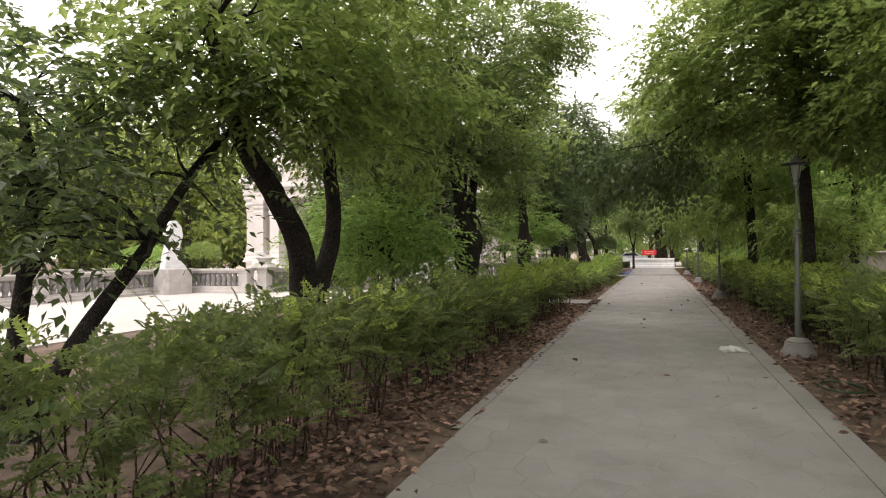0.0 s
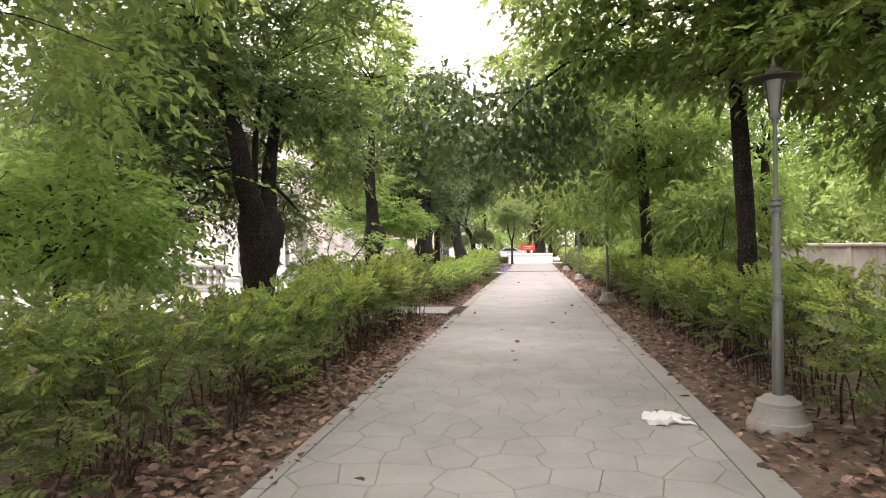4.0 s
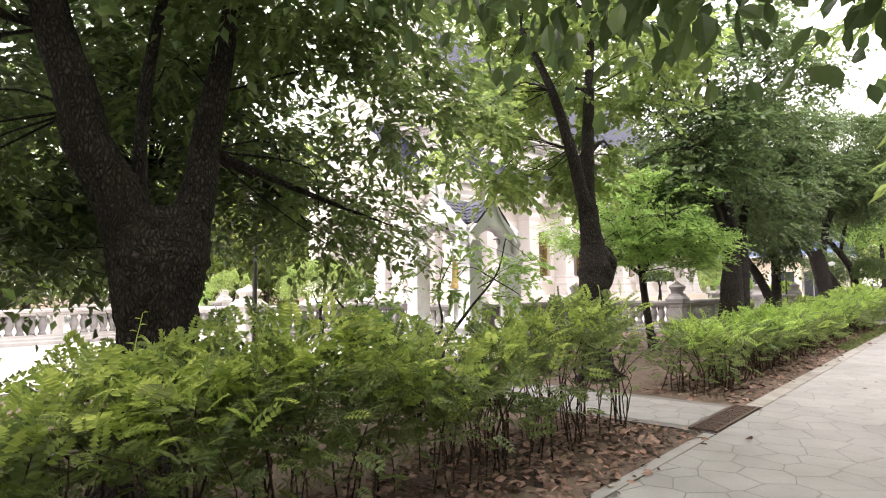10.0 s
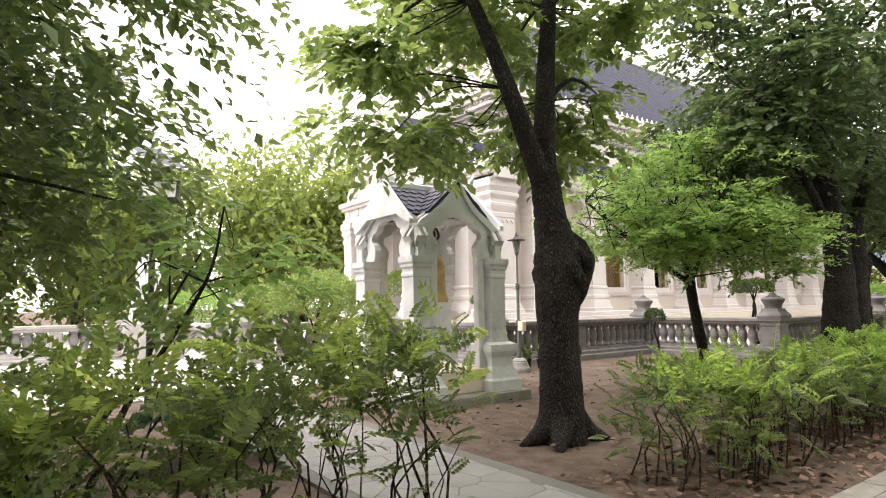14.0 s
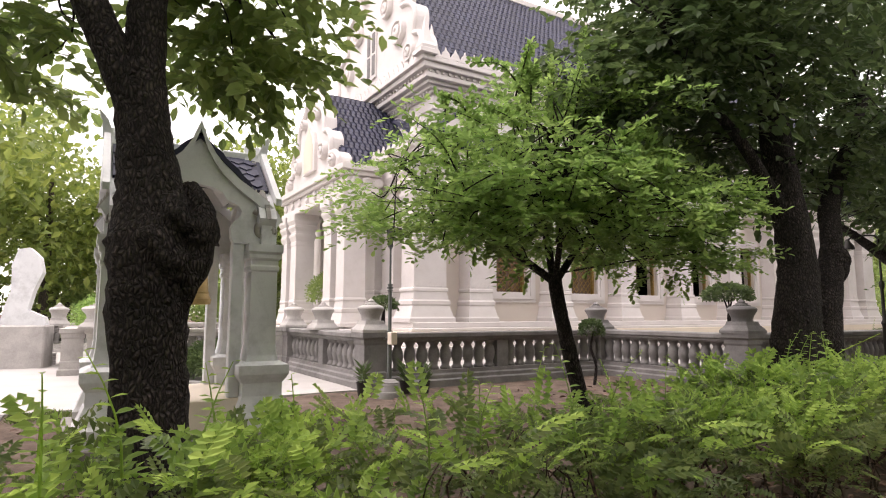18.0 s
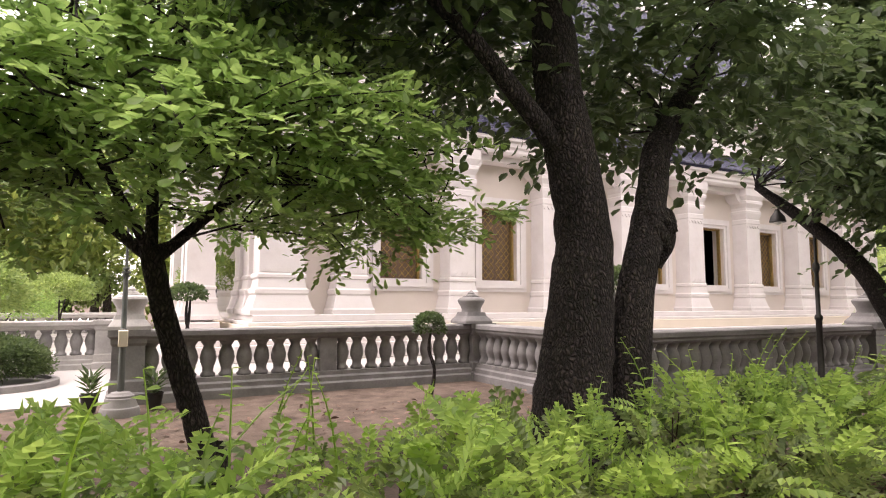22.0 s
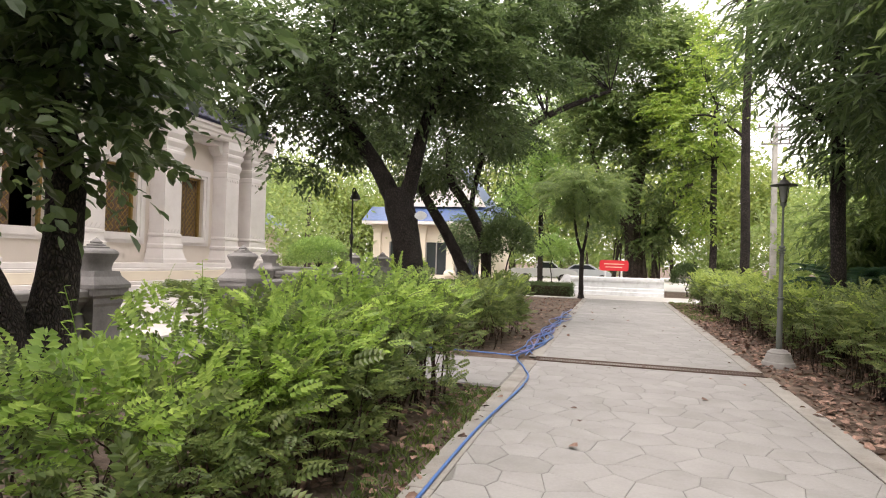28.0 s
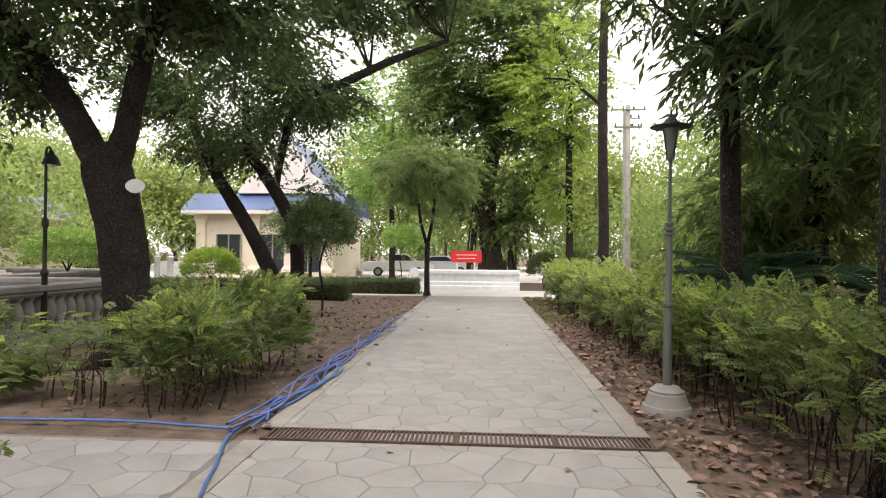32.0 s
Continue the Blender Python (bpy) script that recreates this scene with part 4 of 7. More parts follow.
# banyan behind the white wall
tree("banyan_tree", (0.75, 68.9, 0), [[(0, 0, -0.1, 0.75), (0, 0, 1.2, 0.62), (-0.15, 0, 3.0, 0.52), (-0.3, 0, 5.5, 0.36)]] + [[(q, -0.75, -0.05, 0.05), (q * 0.95, -0.7, 2.0, 0.04), (q * 0.8 + 0.1, -0.6, 4.6, 0.035)] for q in (-1.3, -0.9, -0.55, -0.2, 0.15, 0.5, 0.95, 1.35)] + [[(0.9 * math.cos(a) * s, 0.6 * math.sin(a), -0.1, 0.1), (0.75 * math.cos(a) * s, 0.5 * math.sin(a), 1.5, 0.08), (0.6 * math.cos(a + 0.4) * s, 0.4 * math.sin(a), 3.2, 0.09)] for a, s in ((0.2, 1.6), (1.0, 1.4), (1.9, 1.5), (2.6, 1.7), (3.4, 1.6), (4.1, 1.3), (5.0, 1.4), (5.7, 1.6))] + [[(0.6, 0, 2.8, 0.3), (1.8, 0, 4.6, 0.25), (3.0, 0, 6.5, 0.15)], [(-0.4, 0, 3.2, 0.3), (-1.2, 0, 5.2, 0.2), (-2.4, 0, 7.5, 0.12), (-3.2, 0, 11, 0.08)], [(-0.3, 0, 5.0, 0.4), (0.3, 0, 8.0, 0.3), (0.6, 0, 12, 0.12)]],
     [(0, 0, 13.0, 5.0, 4.0, 3.4), (0.5, -0.9, 3.5, 1.9, 0.9, 0.8), (-2.6, 0, 9.4, 2.2, 2.2, 2.0), (2.6, 0, 8.8, 2.2, 2.2, 2.0), (0.2, 0.5, 9.6, 2.4, 2.0, 1.6), (-2.1, -0.8, 5.4, 1.5, 1.1, 1.5), (2.0, -0.8, 4.8, 1.5, 1.1, 1.3), (0.1, -1.3, 6.8, 2.2, 1.0, 1.3)], "huge banyan with hanging aerial roots", 25, clumps=260, per=260, size=0.27, leaf_material=L_DEEP, bark=M_BARK2, clump_r=0.8)
# right-hand side
TALL = "tall slim tree with a bare dark trunk"
tree("tall_tree", (3.05, 12.5, 0), [[(0, 0, -0.1, 0.14), (0.02, 0, 1.5, 0.12), (-0.05, 0.05, 3.2, 0.11), (-0.12, 0.1, 5.5, 0.08)]], [(-0.6, 0.4, 5.6, 2.2, 2.4, 1.6), (0.9, -0.8, 4.6, 1.2, 1.2, 0.7), (-0.2, 0.6, 7.8, 2.0, 2.4, 1.2)], TALL, 31, clumps=115, per=330, size=0.15, leaf_material=L_MID)
tree("tall_tree", (5.5, 18.7, 0), [[(0, 0, -0.1, 0.13), (0, 0, 1.5, 0.12), (0.05, 0, 3.6, 0.09)]], [(0, 0, 4.4, 2.0, 2.2, 1.8), (-0.8, 0.6, 2.8, 1.0, 1.1, 0.6)], TALL, 32, leaf=LEAF_LONG, clumps=52, per=260, size=0.18, leaf_material=L_LIGHT)
# crown blob at 8.2 m: out-of-view canopy added for shade below
tree("tree", (5.27, 10.2, 0), [[(0, 0, -0.1, 0.24), (0, 0.05, 0.9, 0.2), (-0.1, 0.15, 1.6, 0.18)], [(-0.1, 0.15, 1.5, 0.15), (-0.5, 0.5, 2.6, 0.13), (-1.1, 1.0, 4.0, 0.09)], [(-0.05, 0.15, 1.5, 0.12), (-0.1, -0.2, 2.8, 0.1), (-0.2, -0.5, 4.4, 0.06)]],
     [(-0.8, 0.5, 4.8, 2.6, 2.8, 1.5), (0.5, -1.5, 3.6, 1.8, 1.8, 1.1), (-2.6, -2.4, 8.2, 2.4, 2.8, 1.0), (0.5, 2.0, 3.0, 1.2, 1.4, 0.6)], "forked grey-trunked tree behind the hedge", 33, clumps=130, per=360, size=0.15, leaf_material=L_MID, bark=M_BARK2)
tree("tall_tree", (5.96, 13.8, 0), [[(0, 0, -0.1, 0.11), (0, 0, 2.0, 0.1), (0, 0, 4.0, 0.07)]], [(0, 0, 4.4, 1.9, 2.0, 1.5), (0.3, 0.4, 2.9, 1.1, 1.1, 0.6)], TALL, 34, leaf=LEAF_LONG, clumps=40, per=230, size=0.18, leaf_material=L_LIGHT)
tree("mango_tree", (3.05, 19.75, 0), [[(0, 0, -0.1, 0.15), (0, 0, 1.5, 0.13), (-0.1, 0, 3.6, 0.12), (-0.2, 0, 6.0, 0.07)]], [(-0.2, 0, 5.0, 2.0, 2.6, 1.8), (-1.2, -1.2, 2.9, 1.2, 1.8, 0.7), (0.3, 2.0, 3.0, 1.3, 1.8, 0.9), (-1.9, 0.6, 4.4, 1.3, 2.2, 0.9), (-2.0, 1.2, 6.4, 1.8, 2.6, 1.3)], "leafy tree with long drooping leaves", 35, leaf=LEAF_LONG, clumps=150, per=230, size=0.23, leaf_material=L_MID, droop=0.35)
tree("mango_tree", (4.6, 29.9, 0), [[(0, 0, -0.1, 0.15), (0, 0, 1.8, 0.13), (0.1, 0, 4.5, 0.1)]], [(0, 0, 4.6, 2.2, 2.8, 1.9), (-0.6, 0, 2.6, 1.2, 2.2, 1.0), (-0.6, 0, 7.2, 2.2, 2.6, 1.4)], "leafy tree with long drooping leaves", 36, leaf=LEAF_LONG, clumps=100, per=230, size=0.23, leaf_material=L_LIGHT, droop=0.35)
tree("mango_tree", (4.5, 37.5, 0), [[(0, 0, -0.1, 0.16), (0, 0, 1.8, 0.14), (0.1, 0, 4.5, 0.1)]], [(0.2, 0, 4.8, 2.2, 2.8, 1.9), (0.3, 0.5, 2.7, 1.5, 2.4, 0.9)], "dark leafy tree with long drooping leaves", 37, leaf=LEAF_LONG, clumps=90, per=220, size=0.24, leaf_material=L_DEEP, droop=0.35)
tree("tall_tree", (3.58, 44.45, 0), [[(0, 0, -0.1, 0.15), (0, 0, 1.5, 0.13), (-0.05, 0, 3.5, 0.12), (-0.05, 0, 6.5, 0.08)]], [(0.2, 0, 6.2, 1.8, 2.0, 1.6), (0.5, -0.5, 4.2, 1.2, 1.2, 0.8)], TALL, 38, leaf=LEAF_LONG, clumps=65, per=170, size=0.25, leaf_material=L_DARK, droop=0.35)
tree("mango_tree", (5.78, 46.5, 0), [[(0, 0, -0.1, 0.2), (0, 0, 1.5, 0.17), (0.0, 0, 3.5, 0.14), (0, 0, 6, 0.08)]], [(0.4, 0, 4.8, 2.2, 2.8, 1.9), (0.2, 0.5, 2.6, 1.8, 2.2, 1.0)], "dark leafy tree with long drooping leaves", 39, leaf=LEAF_LONG, clumps=90, per=220, size=0.25, leaf_material=L_DEEP, droop=0.35)
tree("tall_tree", (3.87, 54.3, 0), [[(0, 0, -0.1, 0.17), (0, 0, 2.5, 0.15), (-0.05, 0, 6, 0.14), (0, 0, 11, 0.1)], [(0, 0, 6.0, 0.06), (-1.0, 0, 6.8, 0.04), (-1.8, 0.3, 7.0, 0.02)]], [(0, 0, 10.5, 1.8, 1.8, 2.0), (-0.8, 0.2, 7.0, 1.2, 1.0, 0.6)], "tall bare-trunked tree with sparse twigs", 40, clumps=40, per=60, size=0.18, leaf_material=L_YELLOW)
tree("tall_tree", (4.4, 64.85, 0), [[(0, 0, -0.1, 0.2), (0, 0, 2.5, 0.17), (-0.05, 0, 6, 0.15), (0, 0, 10, 0.09)]], [(-0.8, 0, 9.0, 2.2, 2.2, 4.0), (-0.4, 0, 4.2, 1.0, 1.0, 0.8)], "tall slim tree with yellow-green leaves", 41, clumps=95, per=140, size=0.2, leaf_material=L_YELLOW, clump_r=0.7)
tree("tall_tree", (3.0, 40.4, 0), [[(0, 0, -0.1, 0.16), (0, 0, 1.2, 0.13), (0.02, 0, 3.0, 0.125), (0.05, 0.1, 6.0, 0.09)]], [(0.6, 0.4, 6.0, 1.8, 2.2, 1.5), (0.9, 0.6, 4.2, 1.2, 1.4, 0.8)], "tall tree with a rugged dark trunk", 42, leaf=LEAF_LONG, clumps=60, per=190, size=0.24, leaf_material=L_DARK, droop=0.35, shoots=[(0.05, -0.05, 2.7, 0.15, -1.3, 2.35), (0.05, -0.1, 2.4, 0.45, -1.2, 1.95), (0.05, 0, 2.9, 0.7, -0.9, 2.7), (0.1, 0, 2.2, 0.8, -0.8, 1.9), (0.1, 0, 3.2, 0.9, -0.9, 3.1)])
# unseen trees, added to shade the path and close the avenue behind the start
tree("tree", (-4.4, -3.0, 0), [[(0, 0, -0.1, 0.24), (0, 0.05, 1.5, 0.2), (0.3, 0.1, 3.6, 0.15), (0.8, 0.2, 5.6, 0.09)]], [(1.2, 0.5, 6.4, 2.8, 3.4, 1.3), (2.9, 2.2, 7.6, 2.6, 2.8, 1.1)], "unseen leafy tree added to shade the start of the path", 43, clumps=110, per=260, size=0.17, leaf_material=L_MID)
tree("tree", (4.5, -2.0, 0), [[(0, 0, -0.1, 0.24), (0, 0.05, 1.5, 0.2), (-0.3, 0.1, 3.6, 0.15), (-0.8, 0.2, 5.6, 0.09)]], [(-1.2, 0.5, 6.6, 2.8, 3.2, 1.3), (-1.4, 4.0, 7.6, 2.8, 2.8, 1.1)], "unseen leafy tree added to shade the start of the path", 44, clumps=110, per=260, size=0.17, leaf_material=L_MID)
tree("tall_tree", (-5.5, 74.2, 0), [[(0, 0, -0.1, 0.2), (0, 0, 3.0, 0.17), (-0.1, 0, 7, 0.13), (0, 0, 11, 0.07)]], [(0, 0, 10.5, 3.4, 2.6, 3.6), (-0.6, 0, 6.4, 2.4, 2.0, 1.4), (1.0, 0, 3.2, 1.4, 1.4, 1.0)], "tall pale green tree beyond the end wall", 45, clumps=120, per=170, size=0.24, leaf_material=L_LIGHT, clump_r=0.7)
tree("small_tree", (-7.4, 62.5, 0), [[(0, 0, -0.1, 0.09), (0, 0, 1.2, 0.07), (0.05, 0, 2.4, 0.05)]], [(0, 0, 3.0, 1.4, 1.4, 1.3)], "small dark round-crowned tree by the lane", 46, clumps=40, per=240, size=0.15, leaf_material=L_DARK)


# ---- hedges along the path ----
HL = "loose green hedge of feathery shrubs beside the path"
# tip shares follow how bright each stretch looks, light put into leaf colour
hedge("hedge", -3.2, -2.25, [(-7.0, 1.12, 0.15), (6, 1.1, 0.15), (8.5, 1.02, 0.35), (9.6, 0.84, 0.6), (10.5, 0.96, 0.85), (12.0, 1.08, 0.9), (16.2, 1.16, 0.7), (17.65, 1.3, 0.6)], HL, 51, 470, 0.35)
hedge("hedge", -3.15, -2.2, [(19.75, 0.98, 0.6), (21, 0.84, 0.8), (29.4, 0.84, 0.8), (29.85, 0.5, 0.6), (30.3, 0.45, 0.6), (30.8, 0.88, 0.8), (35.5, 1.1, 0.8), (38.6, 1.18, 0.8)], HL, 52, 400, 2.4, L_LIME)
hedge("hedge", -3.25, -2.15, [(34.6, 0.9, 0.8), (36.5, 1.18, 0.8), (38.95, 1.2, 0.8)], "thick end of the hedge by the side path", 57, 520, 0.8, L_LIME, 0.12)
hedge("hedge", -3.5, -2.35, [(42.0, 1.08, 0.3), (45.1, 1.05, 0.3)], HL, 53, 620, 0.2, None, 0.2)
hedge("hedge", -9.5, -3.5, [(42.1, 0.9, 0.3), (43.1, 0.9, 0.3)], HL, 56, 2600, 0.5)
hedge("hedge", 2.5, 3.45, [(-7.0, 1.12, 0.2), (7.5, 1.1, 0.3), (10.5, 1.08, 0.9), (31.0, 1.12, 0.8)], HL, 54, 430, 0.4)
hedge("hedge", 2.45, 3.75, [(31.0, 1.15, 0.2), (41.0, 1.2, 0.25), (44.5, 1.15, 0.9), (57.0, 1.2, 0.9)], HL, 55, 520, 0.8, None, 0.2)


# ---- far backdrop of trees ----
def woodland(name, pts, label, seed, h, material, size=0.5, per=900):
    """A far belt of trees as one mass of leaf clumps over trunks."""
    g = np.random.default_rng(seed)
    A, T = [], []
    for x, y in pts:
        hh = h * g.uniform(0.75, 1.2)
        T.append(tube_np(smooth_line([(x, y, -0.2, 0.25), (x + g.normal() * 0.3, y, hh * 0.35, 0.2), (x, y, hh * 0.7, 0.1)], 3), 6))
        for c in range(16):
            d = g.normal(size=3) * np.array([hh * 0.28, hh * 0.28, hh * 0.2])
            n = per // 16
            p = np.array([x, y, hh * 0.6]) + d + g.normal(size=(n, 3)) * hh * 0.1
            A.append(scatter(LEAF, p, g.normal(size=(n, 3)) - [0, 0, 0.3], size * g.uniform(0.6, 1.3, n), g, 0.7))
    V, F = join_np(A)
    me = npmesh(name, V, F)
    root = tagged(put(name, me, material), label, "trees", "", "stuff")
    V, F = join_np(T)
    put("trunks", npmesh("trunks", V, F), M_BARK2, root)
    return root


g = np.random.default_rng(3)
woodland("far_trees", [(x + g.normal() * 2, 96 + g.normal() * 4) for x in np.linspace(-50, 45, 26)], "far belt of green trees beyond the car park", 61, 13, L_FAR, 0.5, 4000)
woodland("far_trees", [(-40 + g.normal() * 3, y + g.normal() * 2) for y in np.linspace(-25, 95, 34)], "far belt of yellow-green trees beyond the plaza", 62, 10.5, L_FAR, 0.5, 6400)
woodland("far_trees", [(22 + g.normal() * 3, y + g.normal() * 2) for y in np.linspace(-5, 90, 26)], "belt of trees behind the boundary wall", 63, 9, L_MID, 0.55, 2600)
woodland("far_trees", [(x + g.normal() * 1.5, y) for x, y in ((-22, 68), (-19, 58), (-25, 60), (12.5, 66), (12, 60), (11.5, 75), (13, 70))], "trees round the lawn at the end of the path", 64, 7, L_MID, 0.3, 3200)
woodland("far_shrubs", [(x + g.normal(), 92 + g.normal() * 1.5) for x in np.linspace(-50, 42, 40)], "far row of shrubs beyond the car park", 65, 3.6, L_MID, 0.3, 1300)
woodland("far_shrubs", [(-36 + g.normal(), y + g.normal()) for y in np.linspace(-25, 90, 44)], "far row of shrubs beyond the plaza", 66, 3.2, L_MID, 0.28, 1200)


# ---- balustrade round the temple ----
BAL = [(0.1, 0.0), (0.115, 0.02), (0.115, 0.05), (0.085, 0.08), (0.085, 0.14), (0.12, 0.24), (0.128, 0.30), (0.108, 0.40), (0.075, 0.48), (0.095, 0.52), (0.115, 0.54), (0.115, 0.57)]
baluster_me = from_bm("baluster", lathe(BAL, 8), 50)


def balustrade(ax, ay, bx, by, label="weathered grey cement balustrade with turned balusters", posts=(1, 1), material=None, gap=0.27):
    material = material or M_GREYSTONE
    ln = math.hypot(bx - ax, by - ay)
    root = thing("balustrade", ((ax + bx) / 2, (ay + by) / 2, 0), label, "balustrade", "balustrades round the temple", "", math.degrees(math.atan2(by - ay, bx - ax)))
    h = ln / 2
    base = [(-0.24, -0.1), (0.24, -0.1), (0.24, 0.1), (0.2, 0.13), (0.2, 0.2), (0.16, 0.23), (0.16, 0.3), (-0.16, 0.3), (-0.16, 0.23), (-0.2, 0.2), (-0.2, 0.13), (-0.24, 0.1)]
    part("plinth", sweep(base, -h, h, axis="x"), material, root)
    rail = [(-0.13, 0.86), (0.13, 0.86), (0.17, 0.9), (0.17, 0.93), (0.21, 0.96), (0.21, 1.03), (0.19, 1.05), (-0.19, 1.05), (-0.21, 1.03), (-0.21, 0.96), (-0.17, 0.93), (-0.17, 0.9)]
    part("rail", sweep(rail, -h, h, axis="x"), material, root)
    for s, on in zip((-h, h), posts):
        if on:
            p = part("post", lathe([(0.27, -0.1), (0.27, 0.12), (0.24, 0.15), (0.24, 0.3), (0.22, 0.33), (0.22, 0.82), (0.24, 0.86), (0.24, 0.93), (0.28, 0.97), (0.28, 1.06)], square=True), material, root)
            p.matrix_basis = Matrix.Translation((s, 0, 0.004))
    n = int((ln - 0.6) / gap)
    bays = max(1, round(ln / 3.2))
    for i in range(n + 1):
        u = -h + 0.3 + i * (ln - 0.6) / max(1, n)
        near_pier = any(abs(u - (-h + ln * k / bays)) < 0.2 for k in range(1, bays))
        if not near_pier:
            put("baluster", baluster_me, material, root, "", (u, 0, 0.295))
    for k in range(1, bays):
        part("pier", box(-h + ln * k / bays - 0.15, -h + ln * k / bays + 0.15, -0.125, 0.125, 0.29, 0.87, 0.01), material, root)
    return root


CX, CY = -17.75, 39.59
BX, BAY = -10.64, -6.95
SOUTH, NORTH = 25.0, 54.2
balustrade(BX, SOUTH, BX, 31.13, posts=(1, 0))
balustrade(BX, 31.13, BAY, 31.13, gap=0.238)
balustrade(BAY, 31.13, BAY, 38.0, posts=(0, 1), gap=0.238)
balustrade(BAY, 41.2, BAY, 48.0, posts=(1, 0), gap=0.238)
balustrade(BX, 48.0, BAY, 48.0)
balustrade(BX, 48.0, BX, NORTH, posts=(0, 1))
balustrade(-15.5, SOUTH, BX, SOUTH, posts=(1, 0))
balustrade(-15.5, NORTH, BX, NORTH, posts=(1, 0))
PALE = mat("pale_cement_render", (0.42, 0.40, 0.38), 0.85, 0.2, 2.0, 35, 0.3, dirt=(0.2, 0.19, 0.18), dirt_scale=1.6, dirt_amount=0.6, objrand=0.08)
balustrade(-15.9, 20.6, -15.9, 24.6, "pale cement balustrade by the temple steps", (1, 1), PALE)
balustrade(-19.9, 20.1, -16.5, 20.1, "pale cement balustrade by the temple steps", (1, 1), PALE)
balustrade(-20.2, 10.8, -20.2, 19.7, "pale cement balustrade along the plaza", (1, 0), PALE)
balustrade(-26.3, 19.2, -26.3, 25.3, "pale cement balustrade across the forecourt", (1, 1), PALE)
flat("terrace", -29.4, BX - 0.02, SOUTH + 0.02, NORTH - 0.02, 0.28, M_PLAZA, "raised cement terrace round the temple", "terrace", 0.4)
flat("terrace_bay", BX, BAY - 0.02, 31.15, 47.98, 0.28, M_PLAZA, "raised cement bay of the terrace", "terrace", 0.4)


def urn(x, y, z, s=1.0, pale=False):
    root = thing("urn", (x, y, z), "grey cement lotus-bud urn on the balustrade" if not pale else "pale cement lotus-bud urn on the balustrade", "urn", "urns on the balustrade")
    m = PALE if pale else M_GREYSTONE
    part("foot", lathe([(0.3 * s, 0.0), (0.3 * s, 0.05), (0.28 * s, 0.08), (0.22 * s, 0.15), (0.2 * s, 0.22)], square=True), m, root)
    bm = lathe([(0.2 * s, 0.21), (0.19 * s, 0.26), (0.21 * s, 0.33), (0.26 * s, 0.41), (0.275 * s, 0.45), (0.26 * s, 0.48)], 14)
    part("bowl", bm, m, root, "", 40)
    bm = lathe([(0.25 * s, 0.48), (0.22 * s, 0.505), (0.16 * s, 0.515), (0.16 * s, 0.535), (0.11 * s, 0.545), (0.11 * s, 0.565), (0.07 * s, 0.575), (0.075 * s, 0.6), (0.035 * s, 0.63), (0.005, 0.655)], 14)
    part("lid", bm, m, root, "", 40)
    return root


for x, y in ((BAY, 31.13), (BX, 31.0), (BAY, 48.0), (BX, 47.9), (BX, NORTH), (BAY, 38.0), (BAY, 41.2)):
    urn(x, y, 1.06)
for x, y in ((BX, SOUTH), (-13.3, SOUTH), (-15.5, SOUTH), (-20.2, 19.7), (-20.2, 10.8), (-26.3, 25.3)):
    urn(x, y, 1.05 if x == -13.3 else 1.066, 0.95, True)
urn(-15.9, 20.6, 1.066, 1.4, True)


# ---- the temple hall ----
temple = thing("temple_hall", (CX, CY, 0.28), "white Thai temple hall with dark blue tiled roofs", "temple")
temple.scale = (1.0, 1.064, 1.0)
Z0 = 0.28
WIN = [-8.15 + 2.717 * k for k in range(7)]


def tpart(name, bm, material, label="", smooth=None, parent=None):
    for v in bm.verts:
        v.co.z -= Z0
    return part(name, bm, material, parent or temple, label, smooth)


# base mouldings all round
for w, l, z0, z1 in ((5.2, 12.0, 0.282, 0.62), (5.05, 11.9, 0.62, 0.72), (4.9, 11.8, 0.72, 0.98), (4.8, 11.7, 0.98, 1.06), (4.65, 11.6, 1.06, 1.2)):
    tpart("base_course", box(-w, w, -l, l, z0, z1, 0.012), M_CREAM if z0 == 0.72 else M_WHITE)
# white wall tinted beige: bounced light in the bays put into the colour
M_WALLBOUNCE = mat("bounce_warmed_wall", (0.60, 0.535, 0.475), 0.8, 0.05, 1.2, 40, 0.1, dirt=(0.6, 0.52, 0.45), dirt_scale=0.9, dirt_amount=0.4)
# long walls with window openings
for sx in (-1, 1):
    xs = sorted((sx * 3.85, sx * 3.45))
    tpart("wall", box(*xs, -11.1, 11.1, 1.2, 2.05), M_WALLBOUNCE)
    tpart("wall", box(*xs, -11.1, 11.1, 4.0, 5.6), M_WALLBOUNCE)
    edges = [-11.1] + [e for w in WIN for e in (w - 0.53, w + 0.53)] + [11.1]
    for a, b in zip(edges[::2], edges[1::2]):
        tpart("wall", box(*xs, a, b, 2.05, 4.0), M_WALLBOUNCE)
for sy in (-1, 1):
    ys = sorted((sy * 11.1, sy * 10.7))
    tpart("wall", box(-3.45, -0.9, *ys, 1.2, 5.6), M_WHITE)
    tpart("wall", box(0.9, 3.45, *ys, 1.2, 5.6), M_WHITE)
    tpart("wall", box(-0.9, 0.9, *ys, 4.2, 5.6), M_WHITE)
    tpart("door", box(-0.9, 0.9, sy * 10.6 - 0.04, sy * 10.6 + 0.04, 1.2, 4.2, 0.01), M_SHUTTER, "dark carved wooden door")
tpart("inner_floor", box(-3.45, 3.45, -10.4, 10.4, 1.2, 1.24), M_SHUTTER)
# added near-black sheet: the hall's inner darkness as a colour
tpart("dark_backing", box(-1.2, -1.0, -10.4, 10.4, 1.24, 5.5), M_DARK, "near-black sheet painting in the unlit interior")

